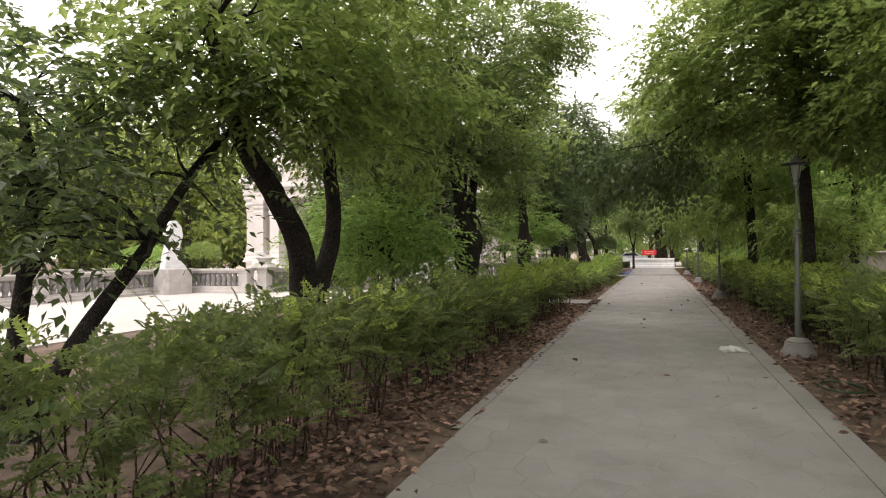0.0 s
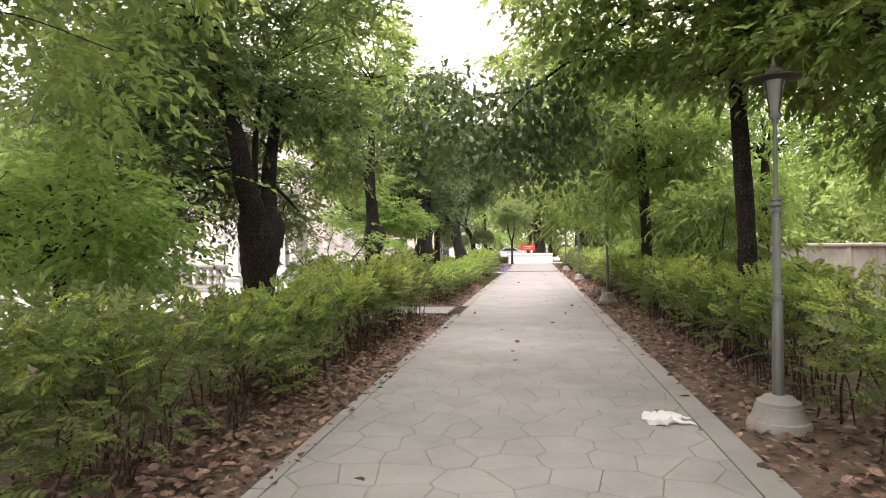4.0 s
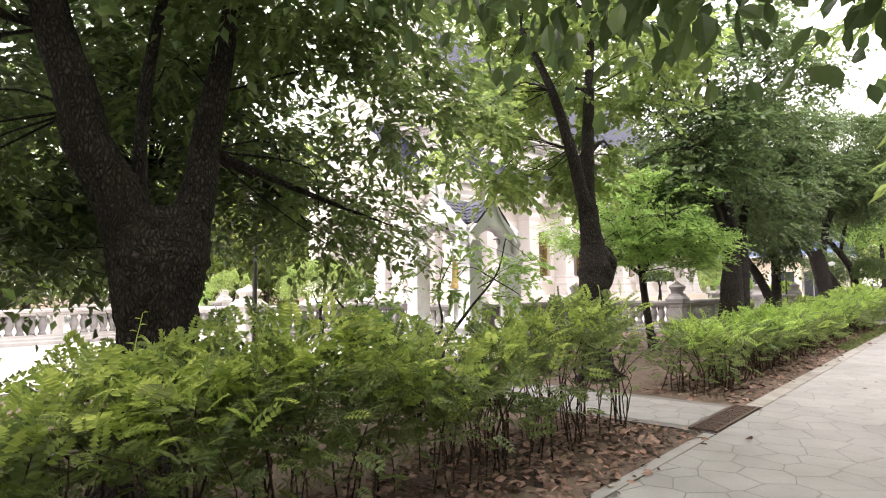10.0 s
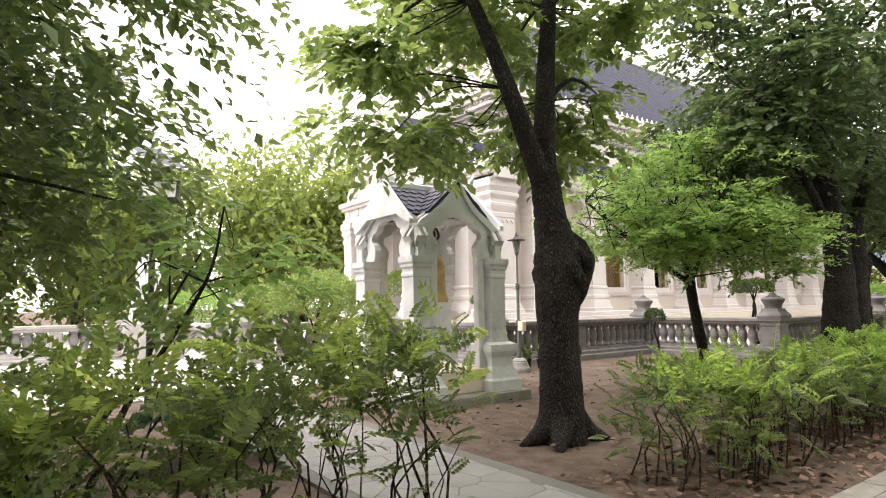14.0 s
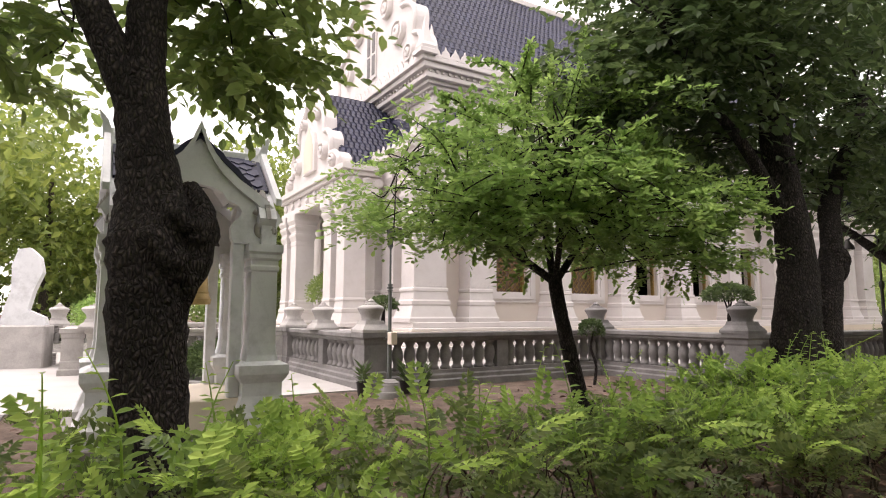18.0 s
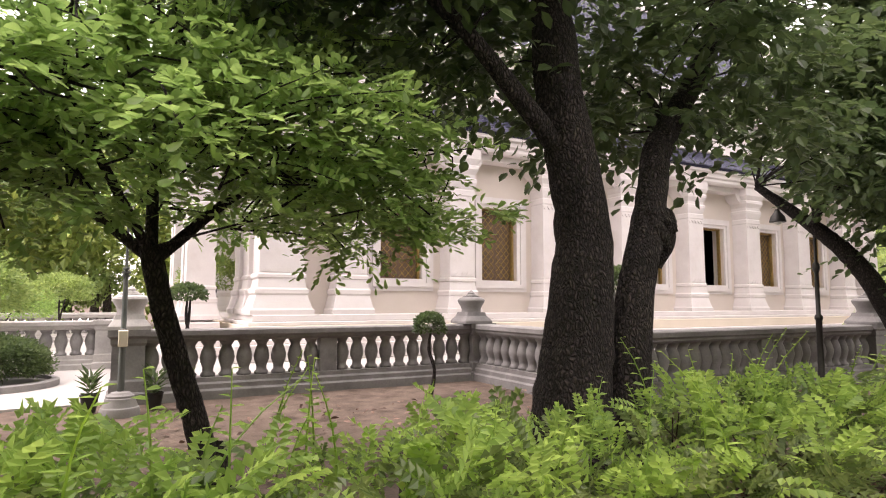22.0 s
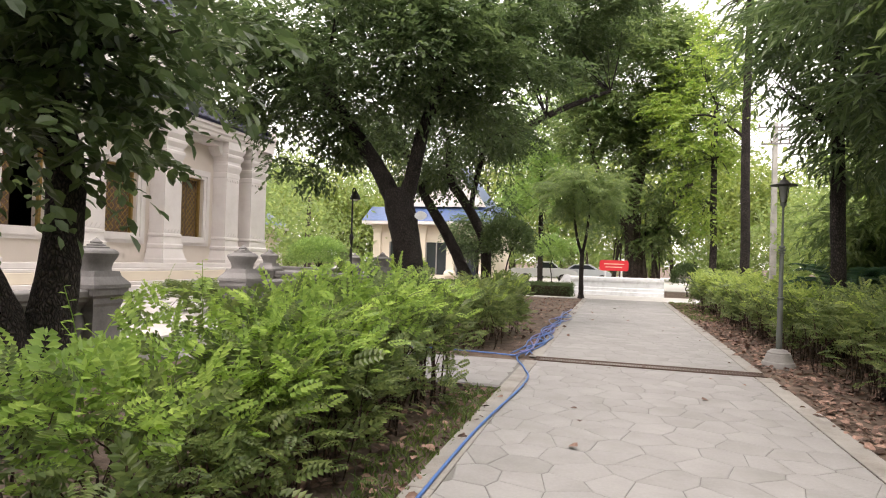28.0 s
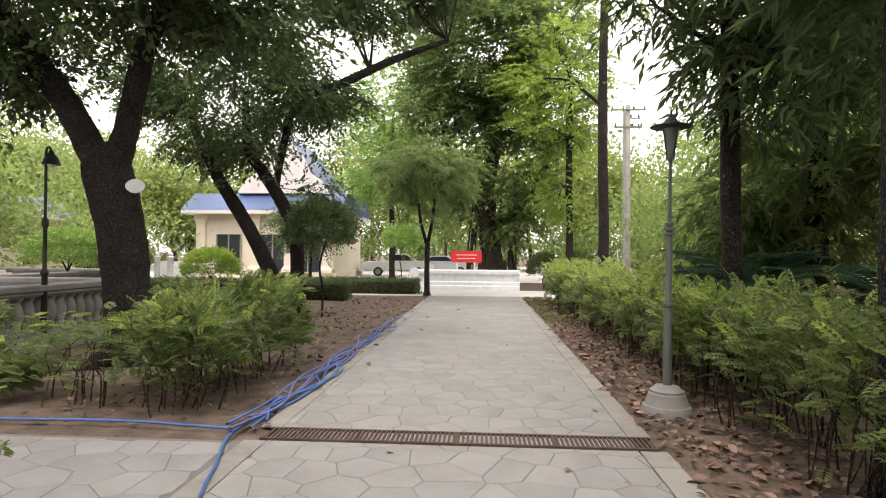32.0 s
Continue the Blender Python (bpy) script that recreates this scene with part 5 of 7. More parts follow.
PIL_BASE = [(0.50, 1.2), (0.50, 1.3), (0.47, 1.34), (0.40, 1.62), (0.42, 1.66), (0.42, 1.74), (0.385, 1.78), (0.36, 1.98), (0.385, 2.0), (0.385, 2.06), (0.355, 2.1), (0.345, 4.15), (0.36, 4.18), (0.36, 4.3), (0.345, 4.33), (0.40, 4.52), (0.40, 4.6), (0.37, 4.63), (0.37, 4.72), (0.44, 4.86), (0.44, 4.94), (0.41, 4.97), (0.48, 5.12), (0.48, 5.36)]


def pilaster_bm():
    return lathe(PIL_BASE, square=True)


pil = pilaster_bm()
for v in pil.verts:
    v.co.z -= Z0
pil_me = from_bm("pilaster", pil)
PILS = [WIN[0] - 1.3585 + 2.717 * k for k in range(8)]
for sx in (-1, 1):
    for y in PILS + [-11.0, 11.0]:
        p = put("pilaster", pil_me, M_WHITE, temple, "", Matrix.Translation((sx * 4.05, y, 0)) @ Matrix.Diagonal((1, 1.28 if abs(y) > 10.9 else 0.94, 1, 1)))
        # carved band of leaves under the capital, and at the foot
        for z, up in ((4.1, -1), (2.12, 1)):
            bm = bmesh.new()
            for k in range(5):
                c = -0.28 + k * 0.14
                slab([(c - 0.065, 0), (c + 0.065, 0), (c + 0.03, 0.05 * up), (c, 0.1 * up)], 0.022, "x", 0, bm)
            for v in bm.verts:
                v.co += Vector((sx * 0.347 - (0.022 if sx < 0 else 0), 0, z - Z0))
            part("leaf_band", bm, M_WHITE, p)
for sy in (-1, 1):
    for x in (-2.9, -1.7, 1.7, 2.9):
        put("pilaster", pil_me, M_WHITE, temple, "", (x, sy * 11.12, 0))


def shouldered_panel(y0, y1):
    """The curved top of a bay between two pilasters."""
    out = [(y0, 5.6), (y0, 4.85)]
    for k in range(7):
        a = math.pi / 2 * k / 6
        out.append((y0 + 0.34 * math.sin(a) * 0.9, 4.85 + 0.34 * (1 - math.cos(a)) + 0.03 * math.sin(a * 2)))
    right = [(y1 - (u - y0), z) for u, z in out[::-1]]
    return out + right


for sx in (-1, 1):
    for a, b in zip(PILS, PILS[1:]):
        tpart("arched_panel", slab(shouldered_panel(a + 0.34, b - 0.34), 0.42, "x", 3.852 if sx > 0 else -4.272), M_WHITE)


def temple_window(y, sx, i):
    o = 1 if sx > 0 else -1

    def bx(x0, x1, *r, **k):
        a, b = sorted((o * x0, o * x1))
        return box(a, b, *r, **k)
    rings = []
    for d, g0 in ((0.06, 0.53), (0.1, 0.63), (0.05, 0.73)):
        g1 = g0 + 0.1
        a = (g0, 2.05 - (g0 - 0.53), 4.0 + (g0 - 0.53))
        b = (g1, 2.05 - (g1 - 0.53), 4.0 + (g1 - 0.53))
        bm = bmesh.new()
        quad = [[bm.verts.new((o * x, yy, z - Z0)) for yy, z in ((-r[0], r[1]), (r[0], r[1]), (r[0], r[2]), (-r[0], r[2]))] for r, x in ((a, 0.002), (a, d), (b, d), (b, 0.002))]
        for p, q in zip(quad, quad[1:] + quad[:1]):
            for k in range(4):
                bm.faces.new((p[k], q[k], q[(k + 1) % 4], p[(k + 1) % 4]))
        rings.append(bm)
    w = part("window", rings[1], M_WHITE, temple, ["window with closed gilded lattice shutters", "window with half-open shutters"][i % 7 in (2, 3, 4)])
    w.matrix_basis = Matrix.Translation((sx * 3.85, y, 0))
    part("inner_moulding", rings[0], M_WHITE, w)
    part("outer_moulding", rings[2], M_WHITE, w)

    def wp(name, bm, m, label=""):
        for v in bm.verts:
            v.co.z -= Z0
        return part(name, bm, m, w, label)
    wp("jamb", bx(-0.2, -0.1, -0.53, -0.47, 2.05, 4.0), M_GILT)
    wp("jamb", bx(-0.2, -0.1, 0.47, 0.53, 2.05, 4.0), M_GILT)
    wp("lintel", bx(-0.2, -0.1, -0.47, 0.47, 3.94, 4.0), M_GILT)
    leaves = ((-0.47, 0.0), (0.0, 0.47))
    if i % 7 in (2, 3, 4):
        leaves = ((-0.47, -0.15),)
    for a, b in leaves:
        wp("shutter", bx(-0.24, -0.21, a, b, 2.05, 3.94), M_SHUTTER)
        bm = bmesh.new()
        n = 9
        for k in range(-n, n * 2):
            for d in (1, -1):
                z0 = 2.1 + k * 0.2
                y0, y1 = a + 0.03, b - 0.03
                z1 = z0 + d * (y1 - y0) * 1.2
                lo, hi = 2.1, 3.9
                t0, t1 = 0.0, 1.0
                for zz in ((lo, 1), (hi, -1)):
                    s0, s1 = (z0 - zz[0]) * zz[1], (z1 - zz[0]) * zz[1]
                    if s0 < 0 and s1 < 0:
                        t0, t1 = 1, 0
                        break
                    if s0 < 0:
                        t0 = max(t0, s0 / (s0 - s1))
                    if s1 < 0:
                        t1 = min(t1, s0 / (s0 - s1))
                if t1 - t0 < 0.05:
                    continue
                ya, yb = y0 + (y1 - y0) * t0, y0 + (y1 - y0) * t1
                za, zb = z0 + (z1 - z0) * t0, z0 + (z1 - z0) * t1
                slab([(ya, za - 0.012), (yb, zb - 0.012), (yb, zb + 0.012), (ya, za + 0.012)], 0.012, "x", o * 0.21 * -1 + (0 if o > 0 else -0.012), bm)
        wp("lattice", bm, M_GILT)


for i, y in enumerate(WIN):
    temple_window(y, 1, i)
for i, y in enumerate(WIN):
    b = tpart("window", box(-3.8, -3.75, y - 0.53, y + 0.53, 2.05, 4.0), M_SHUTTER, "closed dark shutters")

# eave beams and gutter of the lower roof
EAVE = [(3.6, 5.362), (4.5, 5.362), (4.54, 5.42), (4.54, 5.5), (4.6, 5.55), (4.6, 5.66), (4.68, 5.7), (4.68, 5.82), (3.6, 5.82)]
tpart("eave", sweep(EAVE, -11.45, 11.45), M_WHITE)
tpart("eave", sweep([(-d, z) for d, z in EAVE][::-1], -11.45, 11.45), M_WHITE)
FE = [(-10.6, 5.36), (-11.4, 5.36), (-11.45, 5.42), (-11.45, 5.5), (-11.55, 5.55), (-11.55, 5.66), (-11.67, 5.7), (-11.67, 5.815), (-10.6, 5.815)]
tpart("eave", sweep(FE, -4.685, 4.685, axis="x"), M_WHITE)
tpart("eave", sweep([(-d, z) for d, z in FE][::-1], -4.685, 4.685, axis="x"), M_WHITE)
# upper walls and cornice
tpart("upper_wall", box(-3.05, 3.05, -10.2, 10.2, 5.6, 8.2), M_WHITE)
for w, l, z0, z1 in ((3.12, 10.27, 6.9, 7.0), (3.1, 10.25, 7.4, 7.46), (3.15, 10.3, 7.86, 7.96), (3.24, 10.4, 7.96, 8.06), (3.36, 10.52, 8.06, 8.16), (3.5, 10.66, 8.16, 8.3), (3.46, 10.62, 8.3, 8.4), (3.62, 10.78, 8.4, 8.56), (3.72, 10.88, 8.56, 8.7)):
    tpart("cornice_course", box(-w, w, -l, l, z0, z1, 0.015), M_WHITE)


# roof decks and tiles
def roof_plane(p, u, v, nu, nv, name, parts_range=None, sag=0.0):
    """Tiles in rows: p the lower corner, u along the eave, v up the slope."""
    p, u, v = np.array(p, float), np.array(u, float), np.array(v, float)
    nrm = np.cross(u, v)
    nrm /= np.linalg.norm(nrm)
    if nrm[2] < 0:
        nrm = -nrm
    du, dv = u / nu, v / nv
    bm = bmesh.new()
    a = [bm.verts.new(tuple(q)) for q in (p, p + u, p + u + v, p + v)]
    b = [bm.verts.new(tuple(q - nrm * 0.08)) for q in (p, p + u, p + u + v, p + v)]
    bm.faces.new(a), bm.faces.new(b[::-1])
    for i in range(4):
        bm.faces.new((a[i], b[i], b[(i + 1) % 4], a[(i + 1) % 4]))
    deck = tpart(name, bm, M_TILE_S, "dark blue tiled roof slope")
    shape = []
    for s, t, h in ((-0.5, 0.25, 0.012), (-0.5, 1.2, 0.004), (0, 1.2, 0.03), (0.5, 1.2, 0.004), (0.5, 0.25, 0.012), (0, -0.12, 0.05), (0, 0.3, 0.055)):
        shape.append(du * s * 0.96 + dv * t + nrm * h)
    shape = np.array(shape)
    tri = np.array([(0, 6, 1), (6, 2, 1), (6, 4, 3), (6, 3, 2), (0, 5, 6), (5, 4, 6)])
    me = npmesh("tile", shape, tri)
    V, FF, k, made = [], [], 0, 0
    for r in range(nv):
        for c in range(nu):
            o = p + du * (c + 0.5 + (0.5 if r % 2 else 0) * 0.5) + dv * r
            if parts_range and r < 3 and parts_range[0] <= c < parts_range[1] and made < 280:
                made += 1
                put("tile", me, M_TILE, deck, "", (o[0], o[1], o[2] - Z0))
            else:
                V.append(shape + o - [0, 0, Z0])
                FF.append(tri + k)
                k += len(shape)
    ob = put("tile_field", npmesh("tile_field", np.vstack(V), np.vstack(FF)), M_TILE_S, deck)
    ob["kind"] = "stuff"
    return deck


roof_plane((4.74, -11.4, 5.84), (0, 22.8, 0), (-1.7, 0, 1.02), 100, 8, "lower_roof", (15, 85))
roof_plane((-4.74, 11.4, 5.84), (0, -22.8, 0), (1.7, 0, 1.02), 60, 6, "lower_roof")
roof_plane((-4.6, -11.62, 5.84), (9.2, 0, 0), (0, 1.4, 1.02), 42, 7, "lower_roof")
roof_plane((4.6, 11.62, 5.84), (-9.2, 0, 0), (0, -1.4, 1.02), 26, 5, "lower_roof")
roof_plane((3.66, -10.5, 8.72), (0, 21.0, 0), (-3.66, 0, 4.98), 110, 34, "upper_roof")
roof_plane((-3.66, 10.5, 8.72), (0, -21.0, 0), (3.66, 0, 4.98), 40, 14, "upper_roof")
for sy in (-1, 1):
    for sx in (-1, 1):
        roof_plane((sx * 2.35, sy * -12.5, 5.62), (0, sy * 2.3, 0), (-sx * 2.35, 0, 2.75), 14, 20, "porch_roof")
tpart("ridge", box(-0.12, 0.12, -10.5, 10.5, 13.62, 13.86, 0.03), M_WHITE)
tpart("gutter_edge", box(3.66, 3.72, -10.88, 10.88, 8.7, 8.78), M_WHITE)
tpart("gutter_edge", box(-3.72, -3.66, -10.88, 10.88, 8.7, 8.78), M_WHITE)
# serrated crests on the cornice
bm = slab([(-0.13, 0), (0.13, 0), (0.1, 0.1), (0.03, 0.17), (0, 0.26), (-0.03, 0.17), (-0.1, 0.1)], 0.05, "x", -0.025)
crest_me = from_bm("crest", bm)
for k in range(71):
    put("crest", crest_me, M_WHITE, temple, "", (3.69, -10.78 + k * 0.308, 8.78 - Z0))
for k in range(24):
    put("crest", crest_me, M_WHITE, temple, "", Matrix.Translation((-3.6 + k * 0.313, -10.84, 8.7 - Z0)) @ pose(0, 0, 0, 0, 0, 90))
for k in range(29):
    put("crest", crest_me, M_WHITE, temple, "", Matrix.Translation((-4.55 + k * 0.324, -11.63, 5.815 - Z0)) @ pose(0, 0, 0, 0, 0, 90))
for k in range(6):
    put("crest", crest_me, M_WHITE, temple, "", (4.64, -11.4 + k * 0.3, 5.82 - Z0))
SPIRE = [(0.26, 0), (0.26, 0.12), (0.2, 0.16), (0.22, 0.24), (0.16, 0.34), (0.1, 0.62), (0.05, 0.95), (0.005, 1.2)]
for x in (-3.6, 3.6):
    for y in (-10.75, 10.75):
        s = part("pinnacle", lathe(SPIRE, square=True), M_WHITE, temple)
        s.matrix_basis = Matrix.Translation((x, y, 8.7 - Z0))
        s = part("pinnacle", lathe([(r * 0.6, z * 0.55) for r, z in SPIRE], square=True), M_WHITE, temple)
        s.matrix_basis = Matrix.Translation((x + (0.98 if x > 0 else -0.98), y + (0.82 if y > 0 else -0.82), 5.82 - Z0))


# spired finials with curled lobes on the corners of both cornices
SPIRE = [(0.2, 0.0), (0.22, 0.06), (0.15, 0.12), (0.17, 0.2), (0.14, 0.3), (0.15, 0.34), (0.1, 0.5), (0.105, 0.53), (0.06, 0.74), (0.065, 0.77), (0.004, 1.05)]
for sx in (-1, 1):
    for sy in (-1, 1):
        for x, y, z, k in ((3.34, 10.42, 8.72, 1.05), (4.62, 11.42, 5.86, 0.62)):
            f = tpart("corner_finial", lathe([(r * k, h * k + z) for r, h in SPIRE], 12, cx=sx * x, cy=sy * y), M_WHITE, "", 40)
            for dx, dy in ((-sx, 0), (0, -sy)):
                lobe = slab([(0.1 * k, 0.0), (0.5 * k, 0.0), (0.56 * k, 0.12 * k), (0.48 * k, 0.24 * k), (0.38 * k, 0.18 * k), (0.34 * k, 0.36 * k), (0.2 * k, 0.34 * k), (0.1 * k, 0.5 * k)], 0.1 * k, "y", -0.05 * k)
                o = part("lobe", lobe, M_WHITE, f)
                o.matrix_basis = Matrix.Translation((sx * x, sy * y, z - Z0)) @ pose(0, 0, 0, 0, 0, math.degrees(math.atan2(dy, dx)))


# dentils under the cornices
for z, w, l, d in ((7.88, 3.15, 10.3, 0.06), (8.31, 3.46, 10.62, 0.07)):
    V, F, k = [], [], 0
    q = np.array([(0, 0, 0), (d, 0, 0), (d, 0.09, 0), (0, 0.09, 0), (0, 0, 0.075), (d, 0, 0.075), (d, 0.09, 0.075), (0, 0.09, 0.075)])
    qf = np.array([(0, 3, 2, 1), (4, 5, 6, 7), (0, 1, 5, 4), (1, 2, 6, 5), (2, 3, 7, 6), (3, 0, 4, 7)])
    for i in range(int(2 * l / 0.2)):
        V.append(q + [w - 0.005, -l + 0.05 + i * 0.2, z - Z0])
        F.append(qf + 8 * k)
        k += 1
    q2 = np.stack([-q[:, 1], -q[:, 0], q[:, 2]], -1)
    for i in range(int(2 * w / 0.2)):
        V.append(q2 + [-w + 0.14 + i * 0.2, -l + 0.005, z - Z0])
        F.append(qf + 8 * k)
        k += 1
    put("dentil_course", npmesh("dentil_course", np.vstack(V), np.vstack(F)), M_WHITE, temple)["kind"] = "stuff"


def pediment(y, outline, depth, rounds, high):
    """A white stucco gable with a flamelike lobed outline, ringed medallions and an opening."""
    line = smooth_line([(u, z, 0.0, 0.1) for u, z in outline], 4)
    right = [(max(0.0, float(p[0])), float(p[1])) for p in line]
    right[-1] = (0.0, right[-1][1])
    out = right + [(-u, z) for u, z in right[:-1][::-1]]
    ped = tpart("pediment", slab(out, depth, "y", y), M_WHITE, "white stucco gable with scrolls")
    s = -1 if y < 0 else 1
    face = y if y < 0 else y + depth
    turn = pose(0, 0, 0, 90 if s < 0 else -90)
    for m in (1, -1):
        # raised rim that follows the outline
        pts = [((u - 0.1) * m if u > 0.1 else 0.0, face + s * 0.02, z - Z0, 0.085) for u, z in right]
        tubes("rim", [pts], 8, M_WHITE, ped)
        for x, z, r in rounds:
            o = part("medallion", lathe([(r, 0), (r, 0.1), (r * 0.9, 0.15), (r * 0.74, 0.15), (r * 0.68, 0.07), (r * 0.5, 0.06), (r * 0.46, 0.16), (r * 0.2, 0.18), (r * 0.05, 0.1)], 20), M_WHITE, ped, "", 40)
            o.matrix_basis = Matrix.Translation((x * m, face, z - Z0)) @ turn
    z0 = outline[0][1]
    if high:
        part("slit_window", box(-0.34, 0.34, face + s * 0.06, face, z0 + 0.5 - Z0, z0 + 2.2 - Z0, 0.01) if s > 0 else box(-0.34, 0.34, face - 0.06, face, z0 + 0.5 - Z0, z0 + 2.2 - Z0, 0.01), M_WHITE, ped)
        for k in (-0.19, 0.19):
            for q in (0, 1):
                a, b = sorted((face + s * 0.075, face + s * 0.062))
                part("sunk_light", box(k - 0.11, k + 0.11, a, b, z0 + 0.62 + q * 0.78 - Z0, z0 + 1.3 + q * 0.78 - Z0), M_GREYSTONE, ped)
    else:
        arch = [(0.55, 5.75), (0.55, 6.6), (0.4, 6.95), (0.15, 7.2), (0, 7.45)]
        arch = arch + [(-u, z) for u, z in arch[:-1][::-1]]
        a, b = sorted((face + s * 0.1, face))
        tpart("niche_frame", slab(arch, b - a, "y", a), M_WHITE)
        a, b = sorted((face + s * 0.115, face + s * 0.102))
        tpart("niche_back", slab([(u * 0.72, 5.8 + (z - 5.75) * 0.86) for u, z in arch], b - a, "y", a), M_CREAM)
    f = part("finial", lathe([(0.13, -0.35), (0.15, -0.1), (0.08, 0.1), (0.1, 0.2), (0.035, 0.5), (0.004, 0.85)], 10), M_WHITE, ped, "", 40)
    f.matrix_basis = Matrix.Translation((0, y + depth / 2, outline[-1][1] - Z0))


GABLE = [(3.5, 8.7), (3.6, 9.1), (3.38, 9.5), (3.05, 9.65), (3.12, 10.1), (3.0, 10.5), (2.6, 10.75), (2.25, 10.85), (2.35, 11.3), (2.15, 11.75), (1.75, 12.0), (1.45, 12.15), (1.45, 12.6), (1.15, 13.1), (0.7, 13.45), (0.42, 13.9), (0.15, 14.4), (0, 14.7)]
LOW_GABLE = [(2.45, 5.45), (2.5, 5.72), (2.2, 5.95), (1.85, 6.0), (1.88, 6.4), (1.62, 6.72), (1.32, 6.8), (1.28, 7.2), (1.08, 7.55), (0.75, 7.75), (0.5, 8.05), (0.26, 8.4), (0.1, 8.75), (0, 9.0)]
for y, d in ((-10.75, 0.38), (10.37, 0.38)):
    pediment(y, GABLE, d, ((2.0, 10.05, 0.42), (1.15, 11.2, 0.36), (2.75, 9.1, 0.3), (0.62, 12.4, 0.26)), True)
for y, d in ((-12.66, 0.3), (12.36, 0.3)):
    pediment(y, LOW_GABLE, d, ((1.2, 6.2, 0.27), (0.62, 7.45, 0.18), (2.0, 5.72, 0.18)), False)
# porch: steps, columns, entablature with medallions
for sy in (-1, 1):
    for k, z in enumerate((0.5, 0.75, 1.02)):
        tpart("porch_step", box(-3.6 + k * 0.15, 3.6 - k * 0.15, *sorted((sy * (13.0 - k * 0.1), sy * 12.02)), (0.282, 0.5, 0.75)[k], z, 0.012), M_WHITE)
    for z0, z1, e in ((4.66, 4.82, 0.0), (4.82, 5.16, -0.06), (5.16, 5.28, 0.04), (5.28, 5.45, 0.12)):
        tpart("entablature", box(-2.95 - e, 2.95 + e, *sorted((sy * (12.7 + e), sy * 11.7)), z0, z1, 0.015), M_WHITE)
    for x in (-2.6, -1.6, 1.6, 2.6):
        put("column", pil_me, M_WHITE, temple, "", Matrix.Translation((x, sy * 12.38, 0.0)) @ Matrix.Diagonal((0.82, 0.82, 0.862, 1)))
    for k in range(8):
        o = part("medallion", lathe([(0.14, 0), (0.14, 0.04), (0.09, 0.07), (0.03, 0.05)], 14), M_WHITE, temple, "", 40)
        o.matrix_basis = Matrix.Translation((-2.59 + k * 0.74, sy * 12.64, 5.0 - Z0)) @ pose(0, 0, 0, 90 if sy < 0 else -90)
    for k in range(3):
        for sx in (-1, 1):
            o = part("medallion", lathe([(0.14, 0), (0.14, 0.04), (0.09, 0.07), (0.03, 0.05)], 14), M_WHITE, temple, "", 40)
            o.matrix_basis = Matrix.Translation((sx * 2.89, sy * (12.4 - k * 0.32), 5.0 - Z0)) @ pose(0, 0, 0, 0, 90 * sx)


# ---- bell shelter ----
bell_house = thing("bell_shelter", (-7.93, 21.27, 0), "white bell shelter with lotus arches and tiled roof", "shelter")
part("base_slab", box(-1.16, 1.16, -1.18, 1.18, -0.1, 0.12, 0.015), M_BORDER, bell_house)
part("floor_step", box(-0.86, 0.86, -0.7, 0.7, 0.12, 0.478, 0.012), M_CREAM, bell_house)
PED = [(0.32, 0.10), (0.32, 0.28), (0.29, 0.32), (0.24, 0.46), (0.22, 0.5), (0.22, 0.64), (0.26, 0.7), (0.28, 0.74), (0.28, 0.84), (0.2, 0.88)]
SHAFT = [(0.19, 0.86), (0.165, 0.95), (0.15, 1.08), (0.148, 1.9), (0.165, 1.92), (0.165, 1.96), (0.155, 1.98), (0.155, 2.03), (0.18, 2.06), (0.18, 2.1), (0.2, 2.13), (0.2, 2.22)]
for sx in (-1, 1):
    for sy in (-1, 1):
        p = part("post", lathe(SHAFT, square=True), M_WHITE2, bell_house)
        p.matrix_basis = Matrix.Translation((sx * 0.74, sy * 0.75, 0))
        part("pedestal", lathe(PED, square=True), M_WHITE2, p)


def lotus_arch(q):
    """Outline of a gable with a cusped opening below it; q widens it."""
    outer = [(0.88, 2.22), (0.88, 2.5), (0.84, 2.58), (0.76, 2.67), (0.66, 2.77), (0.54, 2.85), (0.42, 2.93), (0.28, 3.05), (0.16, 3.19), (0.07, 3.33), (0.0, 3.47)]
    inner = [(0.40, 2.22), (0.37, 2.3), (0.36, 2.4), (0.40, 2.48), (0.46, 2.54), (0.475, 2.6), (0.44, 2.66), (0.37, 2.69), (0.31, 2.72), (0.26, 2.8), (0.15, 2.85), (0.0, 2.87)]
    outer, inner = [(u * q, z) for u, z in outer], [(u * q, z) for u, z in inner]
    return outer + [(-u, z) for u, z in outer[:-1][::-1]] + [(-u, z) for u, z in inner[:-1]] + inner[::-1]


